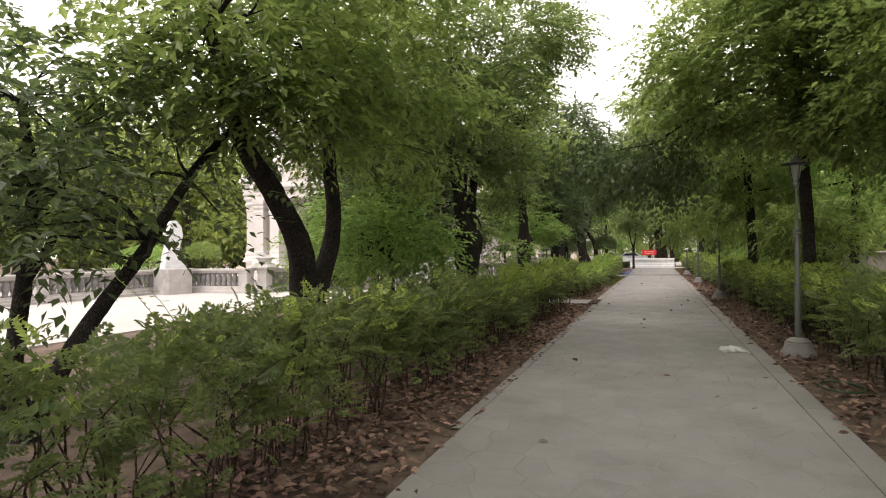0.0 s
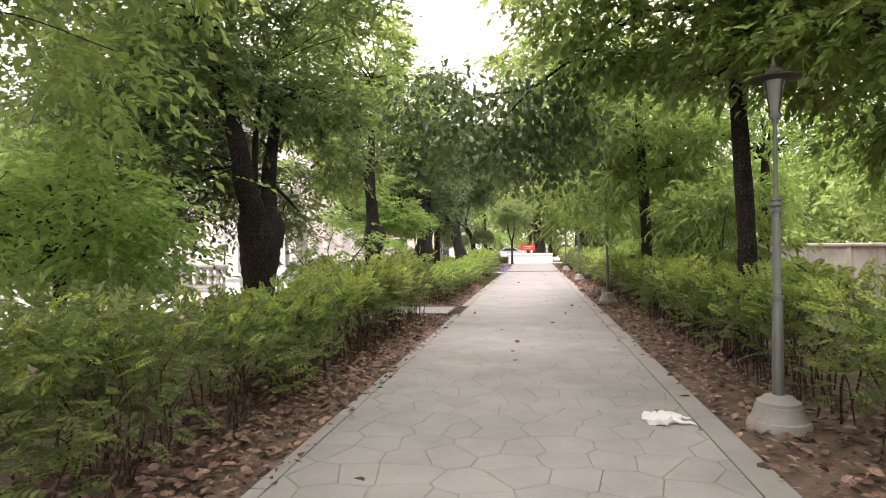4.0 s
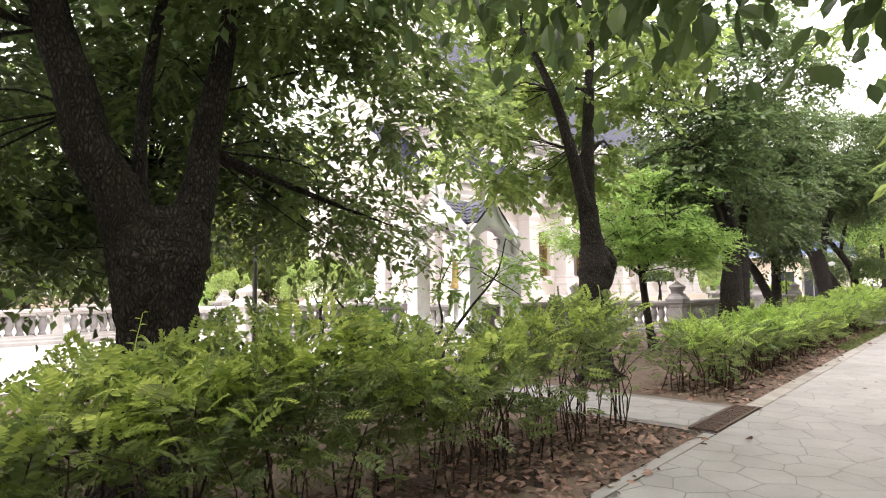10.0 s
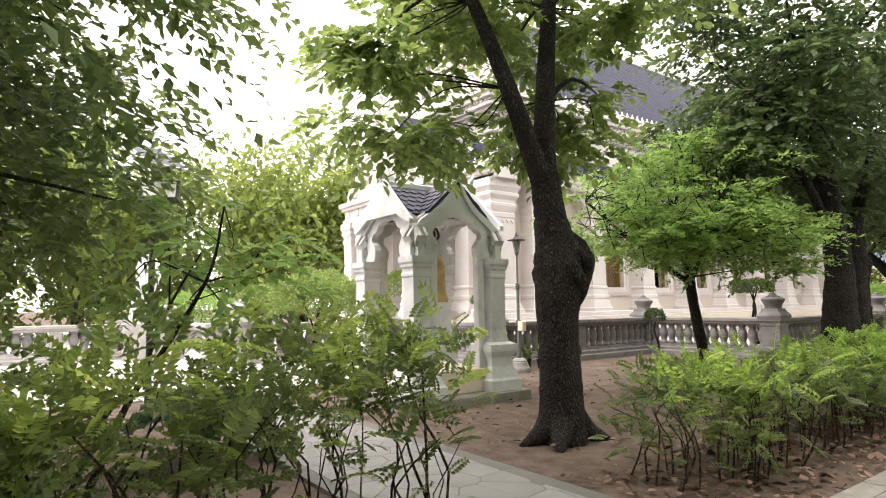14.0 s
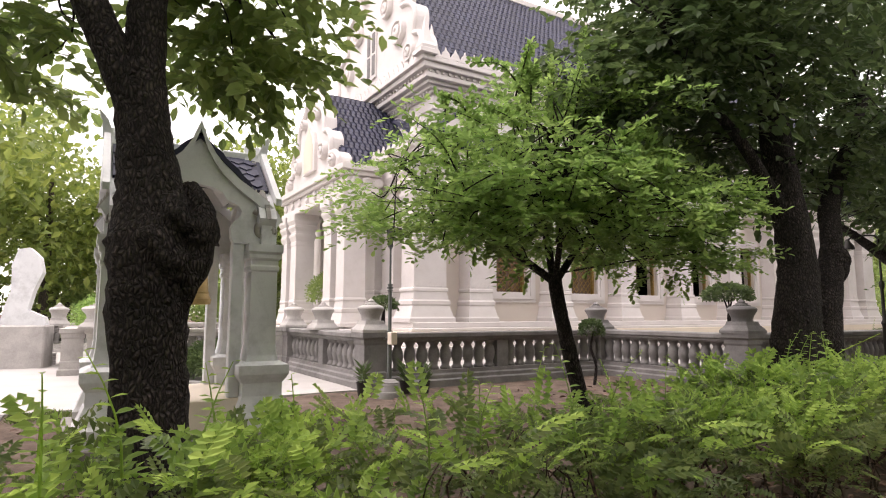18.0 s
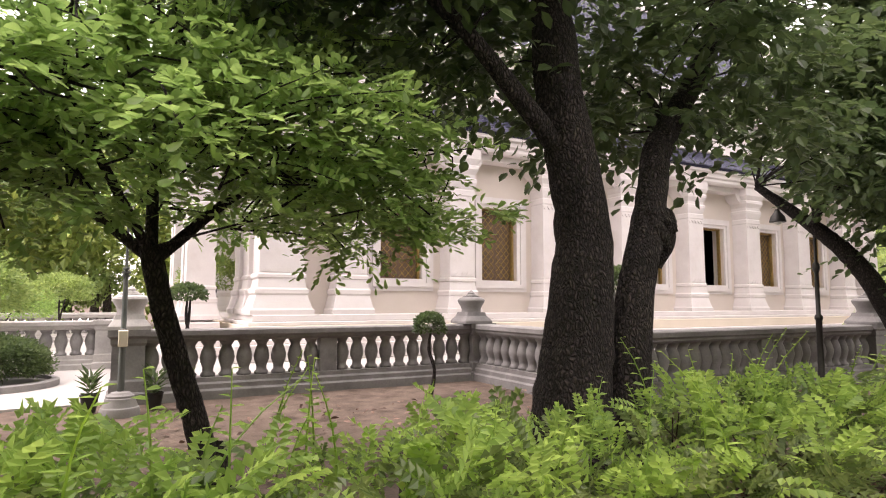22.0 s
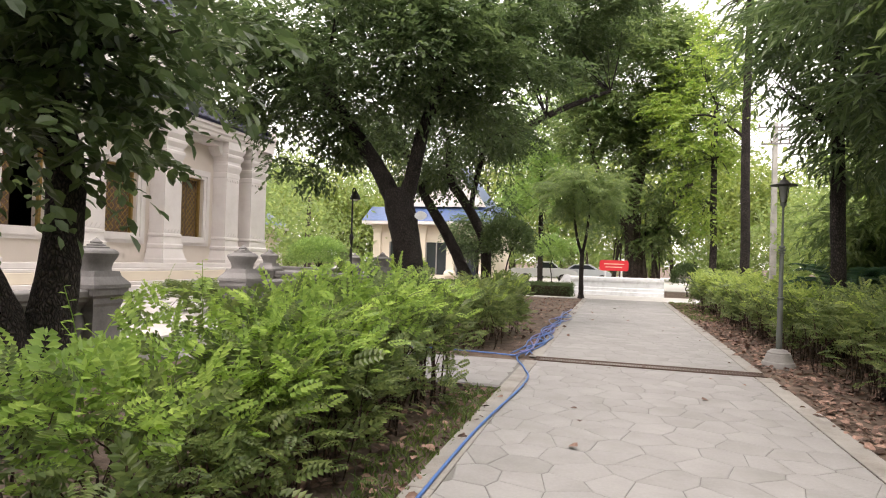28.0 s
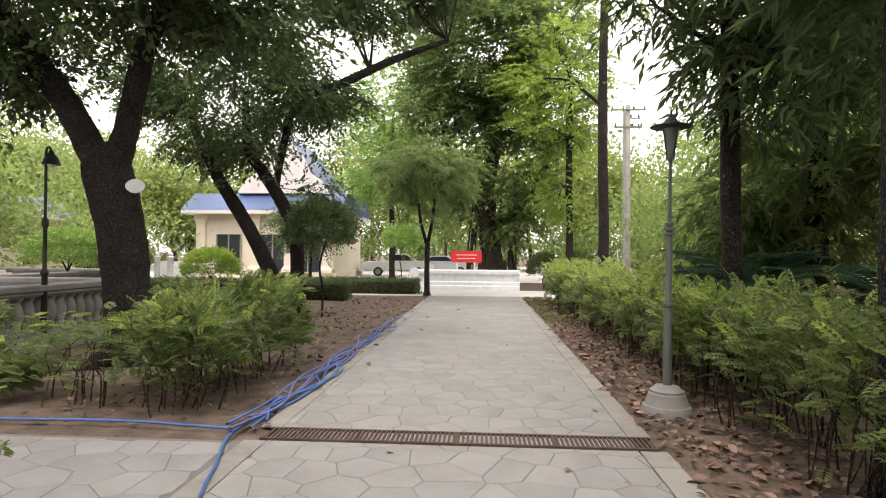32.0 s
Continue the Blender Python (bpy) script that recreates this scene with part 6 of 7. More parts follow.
EDGE = [(0.93, 2.52), (0.86, 2.63), (0.76, 2.73), (0.66, 2.815), (0.54, 2.895), (0.42, 2.975), (0.29, 3.09), (0.17, 3.23), (0.08, 3.38), (0.0, 3.6)]
for axis, q, at in (("x", 1.02, 0.69), ("x", 1.02, -0.81), ("y", 1.02, 0.7), ("y", 1.02, -0.82)):
    part("arch", slab(lotus_arch(q), 0.12, axis, at), M_WHITE2, bell_house)
    for m in (1, -1):
        up = [(u * m * q, z) for u, z in EDGE]
        low = [(u * m * q * 0.93, z - 0.1) for u, z in EDGE][::-1]
        b = part("bargeboard", slab(up + low, 0.2, axis, at - 0.04), M_WHITE2, bell_house, "white bargeboard with grey-stained teeth")
        for k in range(22):
            t = k / 22 * (len(EDGE) - 2)
            e0, e1 = EDGE[int(t)], EDGE[int(t) + 1]
            fr = t - int(t)
            u, z = (e0[0] + (e1[0] - e0[0]) * fr) * m * q, e0[1] + (e1[1] - e0[1]) * fr
            part("tooth", slab([(u - 0.028, z - 0.01), (u + 0.028, z - 0.01), (u + 0.012 * m, z + 0.05)], 0.05, axis, at + 0.035), PALE, b)
        # S-scroll at the shoulder
        out = at + 0.125 if at > 0 else at - 0.005
        c = 0.70 * q * m
        pts = []
        for k in range(26):
            a = k / 25 * 2.3 * math.pi
            r = 0.125 - 0.10 * k / 25
            pts.append((c + r * math.cos(a) * m + 0.03 * m, 2.385 + r * math.sin(a)))
        pts = [(c - 0.1 * m, 2.62), (c - 0.02 * m, 2.58), (c + 0.1 * m, 2.5)] + pts
        P = [(out, u, z, 0.036) if axis == "x" else (u, out, z, 0.036) for u, z in pts]
        tubes("scroll", [P], 7, PALE, bell_house, "grey-stained plaster scroll")
for sx in (-1, 1):
    for sy in (-1, 1):
        a, b = sorted((sy * 0.40, sy * 0.53))
        part("inner_post", box(sx * 0.74 - 0.065, sx * 0.74 + 0.065, a, b, 0.48, 2.218, 0.008), M_WHITE2, bell_house)
tile_s = from_bm("small_tile", slab([(-0.075, 0.02), (0, -0.04), (0.075, 0.02), (0.075, 0.16), (-0.075, 0.16)], 0.015, "z", 0))
for axis, half, ln in (("x", 0.8, 0.84), ("y", 0.8, 0.84)):
    for m in (1, -1):
        rise, run = 0.78, half + 0.05
        sl = math.hypot(rise, run)
        ang = math.degrees(math.atan2(rise, run))
        if axis == "x":
            M = Matrix.Translation((0, m * run, 2.68)) @ pose(0, 0, 0, 0, 0, 0 if m < 0 else 180) @ pose(0, 0, 0, ang, 0, 0)
        else:
            M = Matrix.Translation((m * run, 0, 2.68)) @ pose(0, 0, 0, 0, 0, -90 if m < 0 else 90) @ pose(0, 0, 0, ang, 0, 0)
        r = part("roof_slope", box(-ln, ln, 0.3 * sl, sl, -0.05, 0.0), M_TILE_S, bell_house, "small dark blue tiles")
        r.matrix_basis = M
        part("soffit", box(-ln + 0.02, ln - 0.02, 0.3 * sl + 0.01, sl - 0.04, -0.08, -0.054), M_WHITE2, r, "white painted boarding")
        for a in range(int(0.3 * sl / 0.13) + 1, int(sl / 0.13)):
            for b in range(int(2 * ln / 0.155)):
                put("tile", tile_s, M_TILE, r, "", Matrix.Translation((-ln + 0.08 + b * 0.155 + (0.07 if a % 2 else 0), 0.03 + a * 0.13, 0.004)) @ pose(0, 0, 0, -6))
part("beam", box(-0.7, 0.7, -0.06, 0.06, 2.88, 3.0, 0.01), M_RUST, bell_house, "rust-brown timber beam")
for sy in (1, -1):
    part("ridge_horn", slab([(sy * 0.72, 3.3), (sy * 0.86, 3.32), (sy * 0.95, 3.48), (sy * 0.96, 3.62), (sy * 1.0, 3.8), (sy * 0.9, 3.68), (sy * 0.84, 3.52), (sy * 0.72, 3.44)], 0.08, "x", -0.04), M_WHITE2, bell_house)
    part("end_gable", slab([(-0.85, 2.7), (-0.85, 2.78), (-0.45, 3.14), (-0.15, 3.42), (0, 3.56), (0.15, 3.42), (0.45, 3.14), (0.85, 2.78), (0.85, 2.7), (0.45, 2.9), (-0.45, 2.9)], 0.07, "y", sy * 0.86 - 0.035 + sy * 0.04), M_WHITE2, bell_house)
part("ridge_cap", box(-0.06, 0.06, -0.84, 0.84, 3.4, 3.5, 0.015), M_WHITE2, bell_house)

bell = thing("bell", (-7.93, 21.27, 1.5), "large gilded bronze bell hanging under the beam", "bell")
part("bell_body", lathe([(0.28, 0.05), (0.32, 0.03), (0.325, 0.08), (0.31, 0.12), (0.29, 0.18), (0.275, 0.45), (0.265, 0.66), (0.245, 0.75), (0.19, 0.8), (0.165, 0.84), (0.15, 0.88)], 28), M_GOLD, bell, "", 35)
for z, r in ((0.085, 0.327), (0.17, 0.3), (0.64, 0.276)):
    part("band", lathe([(r - 0.02, z - 0.015), (r, z - 0.01), (r, z + 0.01), (r - 0.02, z + 0.015)], 28), M_GOLD, bell, "", 35)
part("bell_neck", lathe([(0.17, 0.86), (0.18, 0.9), (0.165, 1.04), (0.18, 1.06), (0.13, 1.08)], 20), M_GOLD, bell, "", 35)
for a in range(6):
    c, s = math.cos(a * math.pi / 3), math.sin(a * math.pi / 3)
    tubes("crown_loop", [[(c * 0.12, s * 0.12, 1.06, 0.02), (c * 0.17, s * 0.17, 1.15, 0.025), (c * 0.13, s * 0.13, 1.27, 0.022), (c * 0.03, s * 0.03, 1.3, 0.02)]], 7, M_BRONZE, bell, "dark bronze dragon loop")
part("hook", lathe([(0.05, 1.27), (0.06, 1.31), (0.03, 1.35), (0.02, 1.4)], 10), M_BRONZE, bell, "", 40)


# ---- lamp posts ----
def lamp_post(x, y, lean=0.0, label="grey-green iron lamp post with a disc cap"):
    root = thing("lamp_post", (x, y, 0), label, "lamp post", "lamp posts along the path")
    part("base", lathe([(0.25, -0.05), (0.25, 0.03), (0.235, 0.07), (0.22, 0.08), (0.19, 0.16), (0.185, 0.19), (0.17, 0.2), (0.17, 0.225), (0.14, 0.24), (0.12, 0.265), (0.05, 0.28)], 20), M_GREYLIGHT, root, "grey cement moulded base", 35)
    p = part("pole", lathe([(0.046, 0.27), (0.042, 1.1), (0.034, 1.12), (0.033, 1.88), (0.02, 1.96), (0.016, 2.56), (0.028, 2.6)], 14), M_IRON, root, "", 40)
    for z, r in ((1.1, 0.054), (1.83, 0.05), (1.88, 0.058), (1.93, 0.046)):
        part("collar", lathe([(r - 0.02, z - 0.02), (r, z - 0.014), (r, z + 0.014), (r - 0.02, z + 0.02)], 14), M_IRON, p, "", 40)
    la = part("lantern", lathe([(0.04, 2.6), (0.05, 2.63), (0.045, 2.66), (0.03, 2.67)], 12), M_IRON, root, "", 40)
    part("bulb", lathe([(0.03, 2.66), (0.05, 2.74), (0.07, 2.84), (0.085, 2.92)], 12), M_GREYGLASS, la, "dull grey glass funnel", 50)
    for k in range(4):
        c, s = math.cos(k * math.pi / 2 + 0.4), math.sin(k * math.pi / 2 + 0.4)
        tubes("stay", [[(c * 0.045, s * 0.045, 2.64, 0.006), (c * 0.075, s * 0.075, 2.8, 0.006), (c * 0.1, s * 0.1, 2.93, 0.006)]], 5, M_DARKIRON, la)
    part("cap", lathe([(0.1, 2.915), (0.205, 2.93), (0.205, 2.94), (0.09, 2.97), (0.05, 3.02), (0.025, 3.03)], 24), M_DARKIRON, root, "dark disc-shaped cap", 50)
    part("finial", lathe([(0.025, 3.02), (0.03, 3.05), (0.015, 3.07), (0.004, 3.13)], 10), M_DARKIRON, root, "", 50)
    root.matrix_basis = pose(x, y, 0, lean, lean * 1.5, 0)
    return root


M_GREYGLASS = mat("dusty_grey_glass", (0.2, 0.21, 0.2), 0.3, 0.15, 6, 40, 0.05)
M_GREYLIGHT = mat("pale_grey_cement", (0.25, 0.24, 0.23), 0.85, 0.2, 4, 50, 0.25, dirt=(0.18, 0.17, 0.15), dirt_scale=4, dirt_amount=0.6)
lamp_post(2.2, 9.2)
lamp_post(2.17, 20.7)
lamp_post(2.2, 31.7)
lamp_post(2.17, 42.6, 0.3)
lamp_post(-9.65, 24.92, 0, "slim pale lamp post with a meter box beside the balustrade")
box_ob = thing("meter_box", (-9.55, 24.92, 0.98), "small yellowed meter box strapped to a post", "box")
part("box_body", box(-0.07, 0.09, -0.06, 0.06, -0.1, 0.12, 0.012), M_CREAM, box_ob)
part("strap", box(-0.18, -0.06, -0.07, 0.07, -0.02, 0.02), M_DARKIRON, box_ob)


def arm_lamp(x, y, h, dx, dy, label):
    root = thing("arm_lamp", (x, y, 0), label, "lamp post")
    p = part("pole", lathe([(0.07, -0.05), (0.07, 0.12), (0.05, 0.16), (0.045, 1.2), (0.06, 1.22), (0.06, 1.26), (0.035, 1.3), (0.032, 1.95), (0.05, 2.0), (0.055, 2.04), (0.05, 2.1), (0.024, 2.14), (0.022, h)], 12), M_DARKIRON, root, "", 40)
    tubes("arm", [[(0, 0, h - 0.05, 0.02), (dx * 0.15, dy * 0.15, h + 0.06, 0.02), (dx * 0.7, dy * 0.7, h + 0.08, 0.018), (dx, dy, h + 0.02, 0.018)]], 8, M_DARKIRON, root)
    s = part("shade", lathe([(0.13, h - 0.2), (0.135, h - 0.19), (0.11, h - 0.1), (0.05, h - 0.02), (0.03, h + 0.03)], 16), M_DARKIRON, root, "dark bell-shaped shade", 40)
    s.matrix_basis = Matrix.Translation((dx, dy, 0))
    b = part("bulb", lathe([(0.02, h - 0.24), (0.06, h - 0.22), (0.08, h - 0.17), (0.05, h - 0.1)], 12), M_GLASSY, s, "pale bulb", 50)


arm_lamp(-6.05, 34.74, 3.05, -0.6, 0.0, "dark iron lamp post with a side arm")
arm_lamp(-6.8, 45.5, 3.2, 0.05, 0.05, "thin dark lamp post behind the hedge")

solar = thing("solar_floodlight", (-10.1, 17.4, 0), "pole with a solar panel and flood light", "floodlight")
part("pole", lathe([(0.05, -0.05), (0.045, 3.9)], 10), M_DARKIRON, solar, "", 40)
pn = part("panel", box(-0.55, 0.55, -0.35, 0.35, -0.02, 0.02, 0.006), M_GLASSY, solar, "silver-framed solar panel")
pn.matrix_basis = Matrix.Translation((0, 0, 3.95)) @ pose(0, 0, 0, 0, 28, 20)
for k in range(3):
    part("cell_strip", box(-0.5, 0.5, -0.31 + k * 0.21, -0.12 + k * 0.21, 0.021, 0.024), M_TILE, pn)
fl = part("flood_light", box(-0.3, 0.3, -0.07, 0.07, -0.2, 0.2, 0.02), M_DARKIRON, solar, "dark flood light with a pale lens")
fl.matrix_basis = Matrix.Translation((0.15, 0.05, 3.35)) @ pose(0, 0, 0, -25, 0, 70)
part("lens", box(-0.25, 0.25, -0.08, -0.071, -0.15, 0.15), M_GLASSY, fl)


# the pale curled stone slab on its plinth beyond the plaza balustrade
stele = thing("stone_stele", (-19.4, 18.95, 0), "pale stone stele with a curled top on a plinth", "stele", turn=80)
part("plinth", box(-0.6, 0.6, -0.5, 0.5, -0.1, 1.1, 0.04), PALE, stele)
part("slab", slab([(-0.5, 1.1), (0.55, 1.1), (0.5, 1.3), (0.1, 1.5), (0.2, 2.0), (0.38, 2.5), (0.3, 2.9), (0.05, 3.15), (-0.2, 3.1), (-0.32, 2.7), (-0.3, 2.0), (-0.42, 1.6)], 0.36, "y", -0.18), M_WHITE2, stele)


# concrete power pole beyond the end of the path
power = thing("power_pole", (8.6, 71.2, 0), "grey concrete power pole with two crossarms", "pole")
part("post", lathe([(0.17, -0.1), (0.11, 10.3)], square=True), PALE, power)
for z, w in ((10.0, 1.0), (9.0, 0.8)):
    arm = part("crossarm", box(-w, w, -0.18, -0.1, z - 0.05, z + 0.05, 0.008), M_GREYSTONE, power)
    for q in (-0.9, -0.3, 0.3, 0.9):
        part("insulator", lathe([(0.05, z + 0.05), (0.06, z + 0.1), (0.03, z + 0.13), (0.06, z + 0.17), (0.02, z + 0.22)], 8, cx=q * w, cy=-0.14), M_SHUTTER, arm, "brown glazed insulator")


# ---- drain grates ----
def grate(x0, x1, y0, y1, label):
    root = thing("drain_grate", ((x0 + x1) / 2, (y0 + y1) / 2, 0.012), label, "grate")
    w, d = (x1 - x0) / 2, (y1 - y0) / 2
    # shallow drain filled with near-black, painting the shade below the bars
    part("channel_shade", box(-w, w, -d, d, -0.1, -0.008), M_DARK, root)
    long_x = w > d
    for s in (-1, 1):
        if long_x:
            part("frame", box(-w, w, s * d - 0.015, s * d + 0.015, -0.01, 0.014), M_RUST, root)
        else:
            part("frame", box(s * w - 0.015, s * w + 0.015, -d, d, -0.01, 0.014), M_RUST, root)
    n = int(max(w, d) * 2 / 0.04)
    bar = from_bm("bar", box(-0.009, 0.009, -d + 0.015, d - 0.015, -0.01, 0.011) if long_x else box(-w + 0.015, w - 0.015, -0.009, 0.009, -0.01, 0.011))
    for k in range(1, n):
        u = -max(w, d) + k * 2 * max(w, d) / n
        put("bar", bar, M_RUST, root, "", (u, 0, 0) if long_x else (0, u, 0))
    for k in range(1, 4):
        u = -max(w, d) + k * max(w, d) / 2
        part("crossbar", box(u - 0.012, u + 0.012, -d + 0.012, d - 0.012, -0.012, 0.013) if long_x else box(-w + 0.012, w - 0.012, u - 0.012, u + 0.012, -0.012, 0.013), M_RUST, root)
    return root


grate(-1.62, 1.72, 41.3, 41.6, "rust-brown drain grate across the path")
grate(-1.84, -1.57, 17.74, 19.37, "dark drain grate along the path edge")


# ---- end of the path: white wall, sign ----
endwall = thing("low_white_wall", (-0.6, 63.3, 0), "low white wall with moulded cap and scroll end", "wall")
prof = [(-0.3, -0.05), (0.3, -0.05), (0.3, 0.16), (0.22, 0.2), (0.22, 0.34), (0.16, 0.38), (0.16, 0.62), (0.22, 0.68), (0.26, 0.74), (0.26, 0.86), (0.2, 0.9), (-0.2, 0.9), (-0.26, 0.86), (-0.26, 0.74), (-0.22, 0.68), (-0.16, 0.62), (-0.16, 0.38), (-0.22, 0.34), (-0.22, 0.2), (-0.3, 0.16)]
part("wall_body", sweep(prof, -2.0, 2.55, axis="x"), M_WHITE2, endwall)
part("scroll_end", slab([(-2.0, -0.05), (-2.0, 0.9), (-2.2, 0.98), (-2.35, 0.92), (-2.42, 0.78), (-2.55, 0.6), (-2.8, 0.5), (-2.85, 0.35), (-2.85, -0.05)], 0.4, "y", -0.2), M_WHITE2, endwall)
part("side_wall", box(2.2, 2.5, 0.28, 3.6, -0.05, 0.82, 0.02), M_WHITE2, endwall)
part("back_wall", box(-2.0, -1.7, 0.28, 3.6, -0.05, 0.82, 0.02), M_WHITE2, endwall)
sign = thing("red_sign", (-0.46, 63.8, 0), "red notice board with rounded ends and pale lettering", "sign")
out = [(-0.66, 1.22), (0.66, 1.22), (0.72, 1.3), (0.72, 1.68), (0.66, 1.76), (-0.66, 1.76), (-0.72, 1.68), (-0.72, 1.3)]
part("board", slab(out, 0.06, "y", -0.03), M_RED, sign)
for z, w in ((1.57, 0.5), (1.41, 0.42)):
    part("lettering", box(-w, w, -0.036, -0.031, z - 0.018, z + 0.018), M_SIGNTEXT, sign, "pale line of lettering")
for x in (-0.42, 0.38):
    part("leg", box(x - 0.04, x + 0.04, -0.03, 0.03, -0.05, 1.22), M_WHITE2, sign)
    part("foot", lathe([(0.2, 0.0), (0.16, 0.06), (0.12, 0.14), (0.02, 0.18)], 12, cx=x, cy=-0.3), M_WHITE2, sign)


# ---- cars, far off ----
def car(x, y, rgb, turn, label, pickup=False):
    root = thing("car", (x, y, 0), label, "car", "parked cars", "", turn)
    paint = mat("car_paint", rgb, 0.3, 0.04, 2, 30, 0.0)
    if pickup:
        side = [(-2.6, 0.45), (-2.55, 0.95), (-2.4, 1.02), (-0.7, 1.06), (-0.35, 1.6), (0.65, 1.62), (1.25, 1.12), (2.3, 0.98), (2.55, 0.8), (2.6, 0.45)]
        glass = [(-0.6, 1.1), (-0.32, 1.52), (0.6, 1.54), (1.08, 1.12)]
    else:
        side = [(-2.1, 0.4), (-2.15, 0.8), (-2.0, 1.0), (-1.4, 1.08), (-0.8, 1.45), (0.4, 1.47), (1.1, 1.05), (2.0, 0.88), (2.15, 0.7), (2.15, 0.4)]
        glass = [(-1.2, 1.08), (-0.75, 1.38), (0.35, 1.4), (0.9, 1.06)]
    b = part("body", slab(side, 1.7, "y", -0.85), paint, root)
    for s in (-0.858, 0.85):
        part("side_window", slab(glass, 0.008, "y", s), M_CARGLASS, b)
    part("rear_window", slab([(-0.7, 1.1), (0.7, 1.1), (0.6, 1.45), (-0.6, 1.45)], 0.02, "x", glass[1][0] - 0.28), M_CARGLASS, b)
    for wx in (-1.4, 1.45):
        for wy in (-0.78, 0.78):
            w = part("wheel", lathe([(0.32, -0.1), (0.33, -0.06), (0.33, 0.06), (0.32, 0.1)], 18), M_DARKIRON, root, "", 40)
            w.matrix_basis = Matrix.Translation((wx, wy, 0.33)) @ pose(0, 0, 0, 90)
            part("rim", lathe([(0.2, -0.115), (0.2, 0.115)], 12), M_GREYLIGHT, w)
    for wy in (-0.6, 0.6):
        part("headlight", box(side[-2][0] - 0.06, side[-2][0] + 0.02, wy - 0.15, wy + 0.15, 0.62, 0.76), M_GLASSY, root)
        part("tail_light", box(side[1][0] - 0.03, side[1][0] + 0.05, wy - 0.12, wy + 0.12, 0.66, 0.86), M_RED, root)


M_CARGLASS = mat("car_glass", (0.03, 0.035, 0.04), 0.08, 0.1, 2, 20, 0.0)
car(-5.8, 79, (0.7, 0.7, 0.72), 8, "white pickup truck parked behind the trees", True)
car(-2.8, 82.2, (0.45, 0.47, 0.5), 0, "silver car parked behind the trees")
car(-11, 81.2, (0.55, 0.57, 0.6), 15, "silver car parked behind the trees")
car(12.3, 24, (0.6, 0.62, 0.65), 80, "silver car parked behind the boundary wall")
car(12.6, 16.5, (0.75, 0.75, 0.76), 85, "white car parked behind the boundary wall")
car(12.0, 31.5, (0.5, 0.5, 0.52), 84, "grey car parked behind the boundary wall")
flat("lane_behind_wall", 10.2, 40, -20, 56, 0.25, M_PLAZA, "pale lane behind the boundary wall", "road", 0.3)


# ---- boundary wall on the other side ----
bw = thing("boundary_wall", (9.6, 15, 0), "weathered cement boundary wall with panels", "wall")
part("wall_body", box(-0.08, 0.08, -30, 22, -0.1, 1.42), M_WALLR, bw)
part("coping", box(-0.16, 0.16, -30, 22, 1.42, 1.52, 0.02), M_WALLR, bw)
for k in range(18):
    part("pier", box(-0.14, 0.02, -29.5 + k * 2.9 - 0.12, -29.5 + k * 2.9 + 0.12, -0.1, 1.42, 0.01), M_WALLR, bw)
for k in range(70):
    part("rib", box(-0.1, -0.078, -18 + k * 0.36 - 0.02, -18 + k * 0.36 + 0.02, 0.1, 1.38), M_WALLR, bw)


# ---- buildings beyond ----
hall = thing("cream_hall", (-13.04, 75.9, 0), "cream-walled hall with a blue tiled roof", "building")
part("wall", box(-4.3, 4.3, -4, 4, -0.1, 3.9), M_CREAM, hall)
part("plinth", box(-4.45, 4.45, -4.15, 4.15, -0.1, 0.4, 0.02), M_CREAM, hall)
for x in (-3.9, -0.5, 1.6, 3.9):
    part("pilaster", lathe([(0.4, 0.4), (0.4, 0.6), (0.28, 0.8), (0.26, 3.3), (0.36, 3.6), (0.36, 3.9)], square=True, cx=x, cy=-4.0), M_CREAM, hall)
for x in (-2.2, 0.55, 2.75):
    w = part("window", box(x - 0.75, x + 0.75, -4.06, -4.0, 0.45, 2.7), M_CARGLASS, hall, "tall dark glazed window")
    for k in (-0.75, 0, 0.75):
        part("mullion", box(x + k - 0.04, x + k + 0.04, -4.12, -4.06, 0.45, 2.7), M_GREYLIGHT, w)
part("eave", box(-4.9, 4.9, -4.8, 4.8, 3.9, 4.15, 0.03), M_WHITE, hall)
BLUE = mat("blue_roof_tile", (0.06, 0.1, 0.22), 0.4, 0.2, 4, 30, 0.2)
part("skirt_roof", sweep([(-4.8, 4.15), (4.8, 4.15), (3.0, 5.3), (-3.0, 5.3)], -4.9, 4.9, axis="x"), BLUE, hall)
gb = [(-2.9, 5.3), (2.9, 5.3), (2.4, 6.1), (1.7, 6.6), (1.2, 7.6), (0.5, 8.4), (0, 9.4), (-0.5, 8.4), (-1.2, 7.6), (-1.7, 6.6), (-2.4, 6.1)]
part("gable", slab([(u + 0.9, z) for u, z in gb], 0.4, "y", -3.4), M_WHITE, hall, "white scrolled gable")
part("upper_roof", sweep([(-2.0, 5.3), (3.8, 5.3), (0.9, 9.0)], -3.0, 3.6, axis="y"), BLUE, hall)
pav = thing("cream_pavilion", (-25.4, 65.4, 0), "cream pavilion with a blue tiled roof", "building")
part("wall", box(-3, 2.6, -2.5, 2.5, -0.1, 3.2), M_CREAM, pav)
for y in (-2.5, 2.5):
    part("column", lathe([(0.34, 0), (0.34, 0.5), (0.24, 0.7), (0.22, 2.8), (0.32, 3.1), (0.32, 3.2)], square=True, cx=2.7, cy=y), M_WHITE, pav)
part("eave", box(-3.6, 3.2, -3.1, 3.1, 3.2, 3.45, 0.03), M_WHITE, pav)
part("roof", sweep([(-3.6, 3.45), (3.2, 3.45), (1.2, 4.6), (-1.6, 4.6)], -3.1, 3.1, axis="y"), BLUE, pav)
